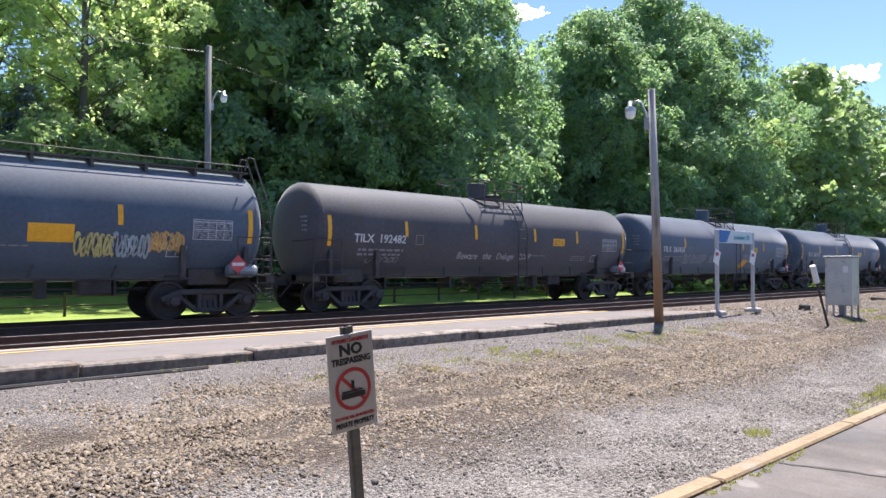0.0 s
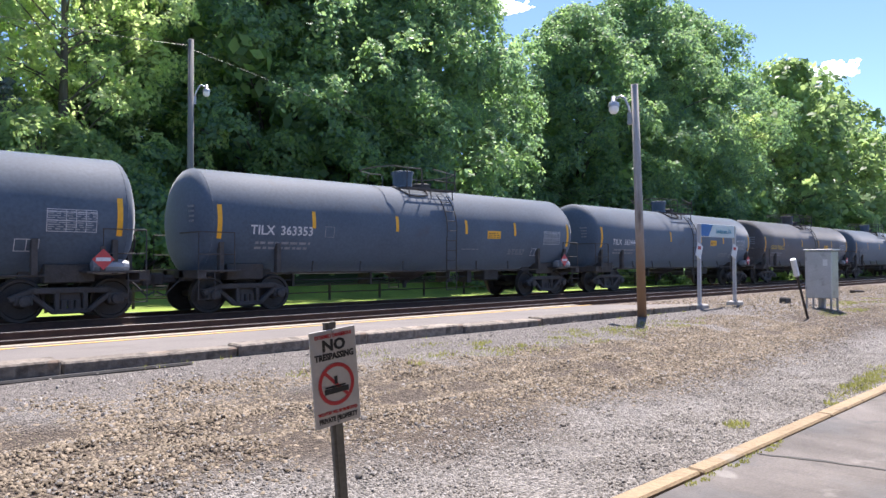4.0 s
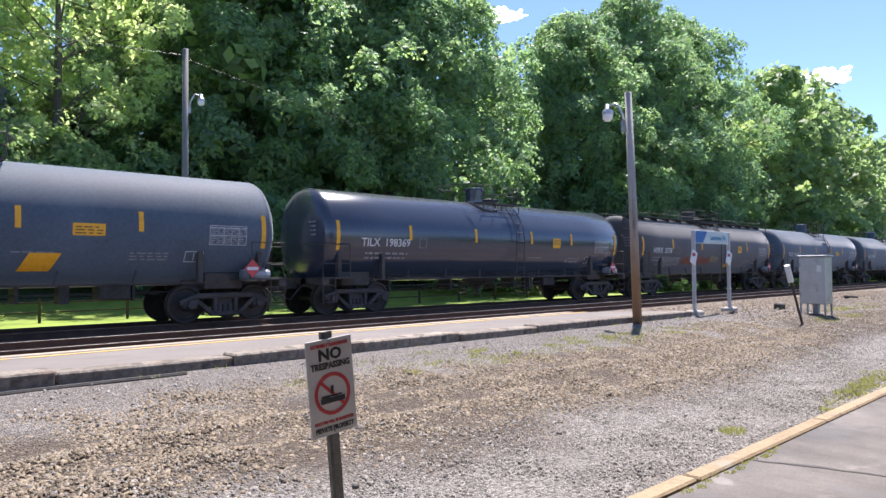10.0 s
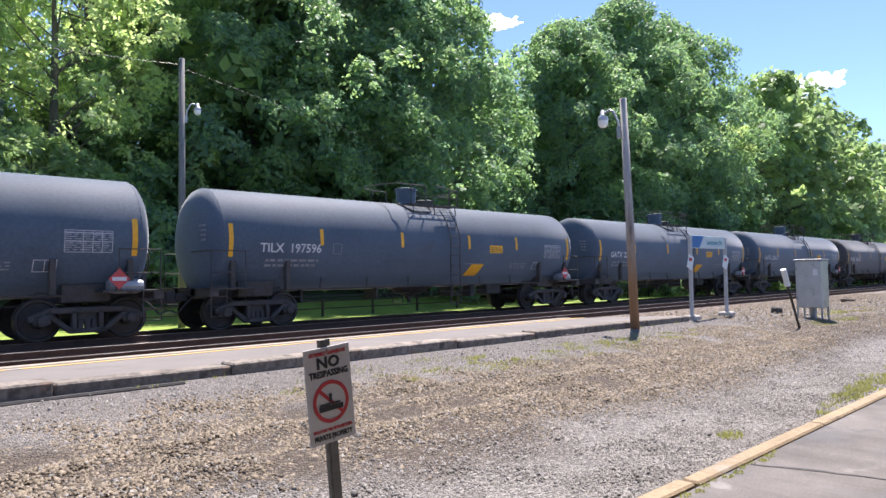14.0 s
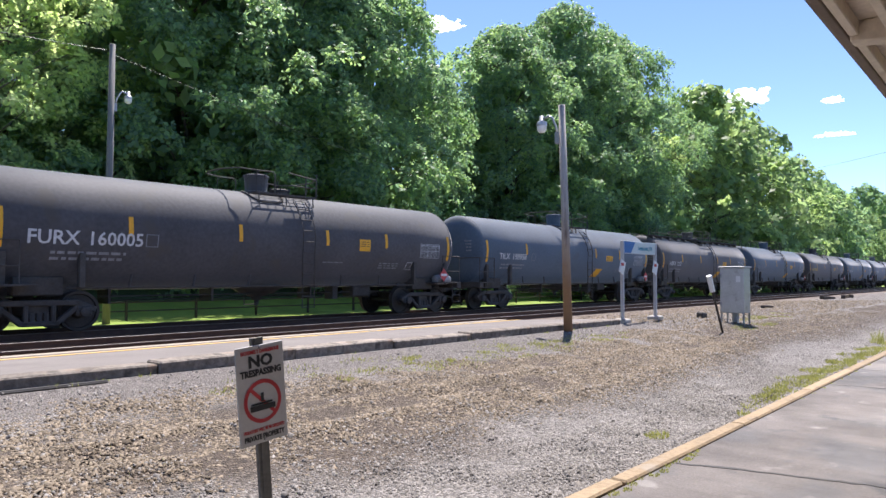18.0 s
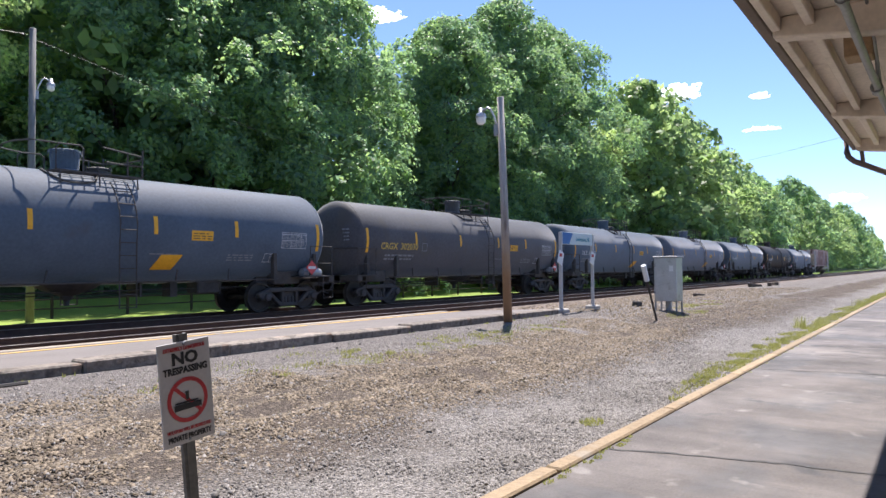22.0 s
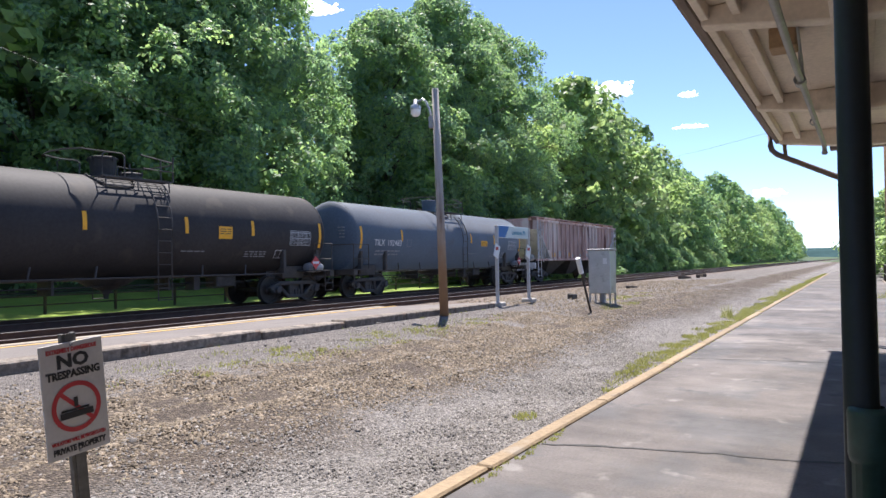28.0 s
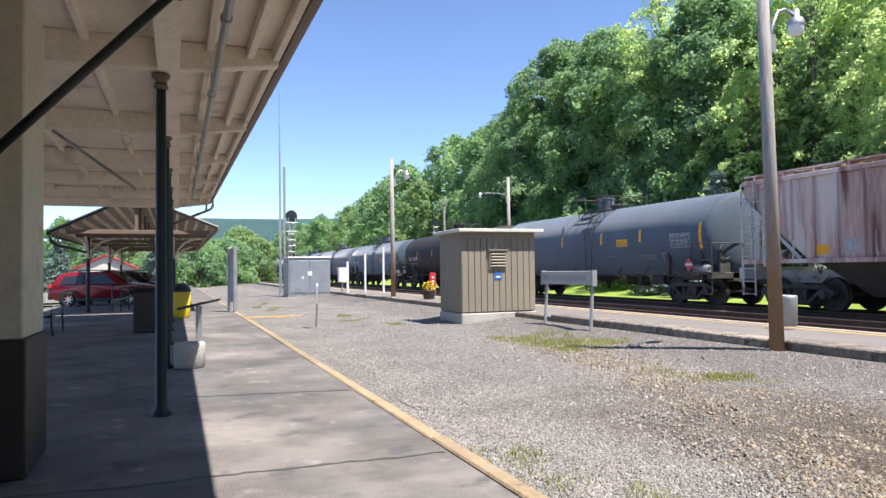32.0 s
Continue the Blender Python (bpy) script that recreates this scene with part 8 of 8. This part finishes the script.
# second and third rows up the slope
for k in range(13):
    px = -52 + k * 9.2 + r.uniform(-2, 2)
    if not 30 < px < 52 and not -26 < px < 8:
        PLACES.append(("back", px, 36 + r.uniform(-2, 2), r.uniform(0.7, 0.85), r.uniform(0, 360)))
for k in range(7):
    PLACES.append(("light" if k % 2 else "airy", -42 + k * 8.5 + r.uniform(-2, 2), 44 + r.uniform(-2, 2), r.uniform(0.9, 1.05), r.uniform(0, 360)))
PLACES += [("airy", 10.5, 35.5, 0.95, 70), ("feather", 16.0, 37.0, 1.0, 270), ("back", -34.0, 33.5, 0.95, 40), ("back", -29.0, 34.0, 0.8, 100), ("back", -44.0, 33.0, 1.0, 200), ("back", -51.0, 33.0, 0.9, 300), ("shrub", -30.0, 27.5, 1.5, 10), ("shrub", -37.0, 27.5, 1.5, 100), ("shrub", -45.0, 27.5, 1.5, 60), ("shrub", -52.0, 27.5, 1.4, 80)]
# receding edges of the woods
x = 78.0
while x < 420:
    PLACES.append((("far", "farlight")[x < 125 or r.random() < 0.6], x, 28 + r.uniform(0, 3), r.uniform(0.88, 1.45), r.uniform(0, 360)))
    x += 8 + (x - 78) * 0.045
x = -67.0
while x > -420:
    PLACES.append((("far", "farlight")[r.random() < 0.4], x, 28.5 + r.uniform(0, 3) + (-67 - x) * 0.02, r.uniform(0.62, 0.85), r.uniform(0, 360)))
    x -= 8 + (-67 - x) * 0.05
PLACES += [("spruce", -68, -9.5, 1.0, 10), ("spruce", -70, -12.5, 1.1, 50), ("spruce", -72, -7, 1.15, 90), ("spruce", -66.5, -1.6, 0.95, 140), ("spruce", -73, -15.5, 1.2, 10), ("far", -96, -13, 0.5, 0), ("farlight", -100, -24, 0.55, 60), ("far", -98, -3.5, 0.5, 20), ("farlight", -104, 6, 0.42, 80)]
# beyond the end of the near platform, and past the right end of the canopy
for x, y, s, k in ((-150, 12, 0.62, "far"), (-160, 3, 0.5, "farlight"), (-140, -6, 0.42, "far"), (-150, -14, 0.45, "farlight"), (-172, 20, 0.6, "farlight"), (-120, -26, 0.4, "far"), (-130, -38, 0.45, "far"), (-200, 8, 0.6, "far"), (-210, 30, 0.7, "far"),
                   (62, -14, 0.55, "farlight"), (74, -12, 0.55, "far"), (90, -9, 0.5, "farlight"), (110, -10, 0.55, "far"), (50, -20, 0.6, "farlight"), (140, -10, 0.55, "farlight"), (180, -10, 0.6, "far")):
    PLACES.append((k, x, y, s, r.uniform(0, 360)))
plant_row(KINDS, PLACES)

# far ridge, its haze carried by the blue-green colour alone
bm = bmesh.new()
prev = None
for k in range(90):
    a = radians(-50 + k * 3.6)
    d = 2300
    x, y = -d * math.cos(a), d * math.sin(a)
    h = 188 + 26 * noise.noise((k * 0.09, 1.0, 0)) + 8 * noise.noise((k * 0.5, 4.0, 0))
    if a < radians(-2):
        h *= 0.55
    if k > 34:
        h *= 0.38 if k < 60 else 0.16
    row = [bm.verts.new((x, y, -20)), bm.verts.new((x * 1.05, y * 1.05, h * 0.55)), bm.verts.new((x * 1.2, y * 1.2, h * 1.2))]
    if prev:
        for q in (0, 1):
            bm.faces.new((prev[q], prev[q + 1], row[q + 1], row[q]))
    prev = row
tagged(part("backdrop_ridge", bm, M_RIDGE, smooth=True), "long wooded ridge with blue-green distance haze put into its colour", "mountain", kind="structure")

# clouds; an added glow stands in for sunlight scattered inside them
M_CLOUD.node_tree.nodes["Principled BSDF"].inputs["Emission Color"].default_value = (0.95, 0.97, 1.0, 1)
M_CLOUD.node_tree.nodes["Principled BSDF"].inputs["Emission Strength"].default_value = 0.5
for cx, cy, cz, w, h, seed in ((1387, 441, 352, 62, 62, 1), (1373, 272, 320, 17, 20, 2), (1373, 269, 258, 34, 12, 3), (1110, 990, 556, 58, 54, 4), (1500, 150, 130, 30, 34, 5)):
    rr = random.Random(seed)
    bm = bmesh.new()
    for k in range(230):
        a, q = rr.uniform(0, 2 * math.pi), rr.random() ** 0.6
        lump = 0.55 + 0.3 * math.sin(a * 3 + seed) + 0.25 * math.sin(a * 7 + 2 * seed)
        px, pz = q * w * math.cos(a) * (0.8 + 0.35 * lump), q * h * 0.48 * math.sin(a) * (lump if math.sin(a) > 0 else 0.35)
        rad_ = max(1.2, rr.uniform(0.09, 0.24) * h * (1.2 - q))
        bmesh.ops.create_icosphere(bm, subdivisions=2 if rad_ > 3 else 1, radius=rad_, matrix=Matrix.Translation((rr.uniform(-10, 10), px, pz)) @ Matrix.Diagonal((1.0, 1.5, 0.85, 1)))
    for v in bm.verts:
        v.co += Vector(noise.noise_vector(v.co * 0.07)) * 0.08 * h + Vector(noise.noise_vector(v.co * 0.2)) * 0.012 * h
    ob = part("cloud", bm, M_CLOUD, smooth=True)
    ob.location = (cx, cy, cz)
    ob.rotation_euler = (0, 0, math.atan2(cy, cx))
    tagged(ob, "small white fair-weather cloud", "cloud", kind="structure")
# flowers in the tub on the platform
leaf_cloud("flowers", [(Vector((0.0, 0.0, 0.42)), 0.24)], 260, 0.05, 9, M_BINY, 0.6, pot)

# ==== motion of the train ====
TRAVEL = [(0.0, 0.0), (3.0, 38.3), (6.0, 76.8), (9.0, 115.4), (13.0, 166.9), (19.0, 244.6), (23.0, 296.4), (24.0, 309.3), (28.0, 361.05), (30.2, 389.9), (32.0, 413.1)]
FIRST_X = 17.48 - CAR_PITCH
SPEED = 12.9


def motions():
    for k, car in enumerate(CARS):
        x0 = FIRST_X + CAR_PITCH * k
        walk(car, [(t, pose(x0 - d, TRACKS[1], RAIL_Z)) for t, d in TRAVEL])
    sets = [o for car in CARS for b in car.children if b.name.startswith("bogie") for o in b.children if o.name.startswith("wheelset")]
    made = {}
    for o in sets:
        side = o.location.x > 0
        if side not in made:
            rows, n = [], 0
            step = 0.05
            while n * step <= 32.0 + 1e-6:
                t = n * step
                rows.append((t, Matrix.Translation((0.89 if side else -0.89, 0, 0.457)) @ Matrix.Rotation(-SPEED * t / 0.457, 4, "Y")))
                n += 1
            walk(o, rows)
            made[side] = o
        else:
            src = made[side].animation_data
            o.rotation_mode = "QUATERNION"
            keys = o.animation_data_create()
            keys.action = src.action
            keys.action_slot = src.action_slot


motions()
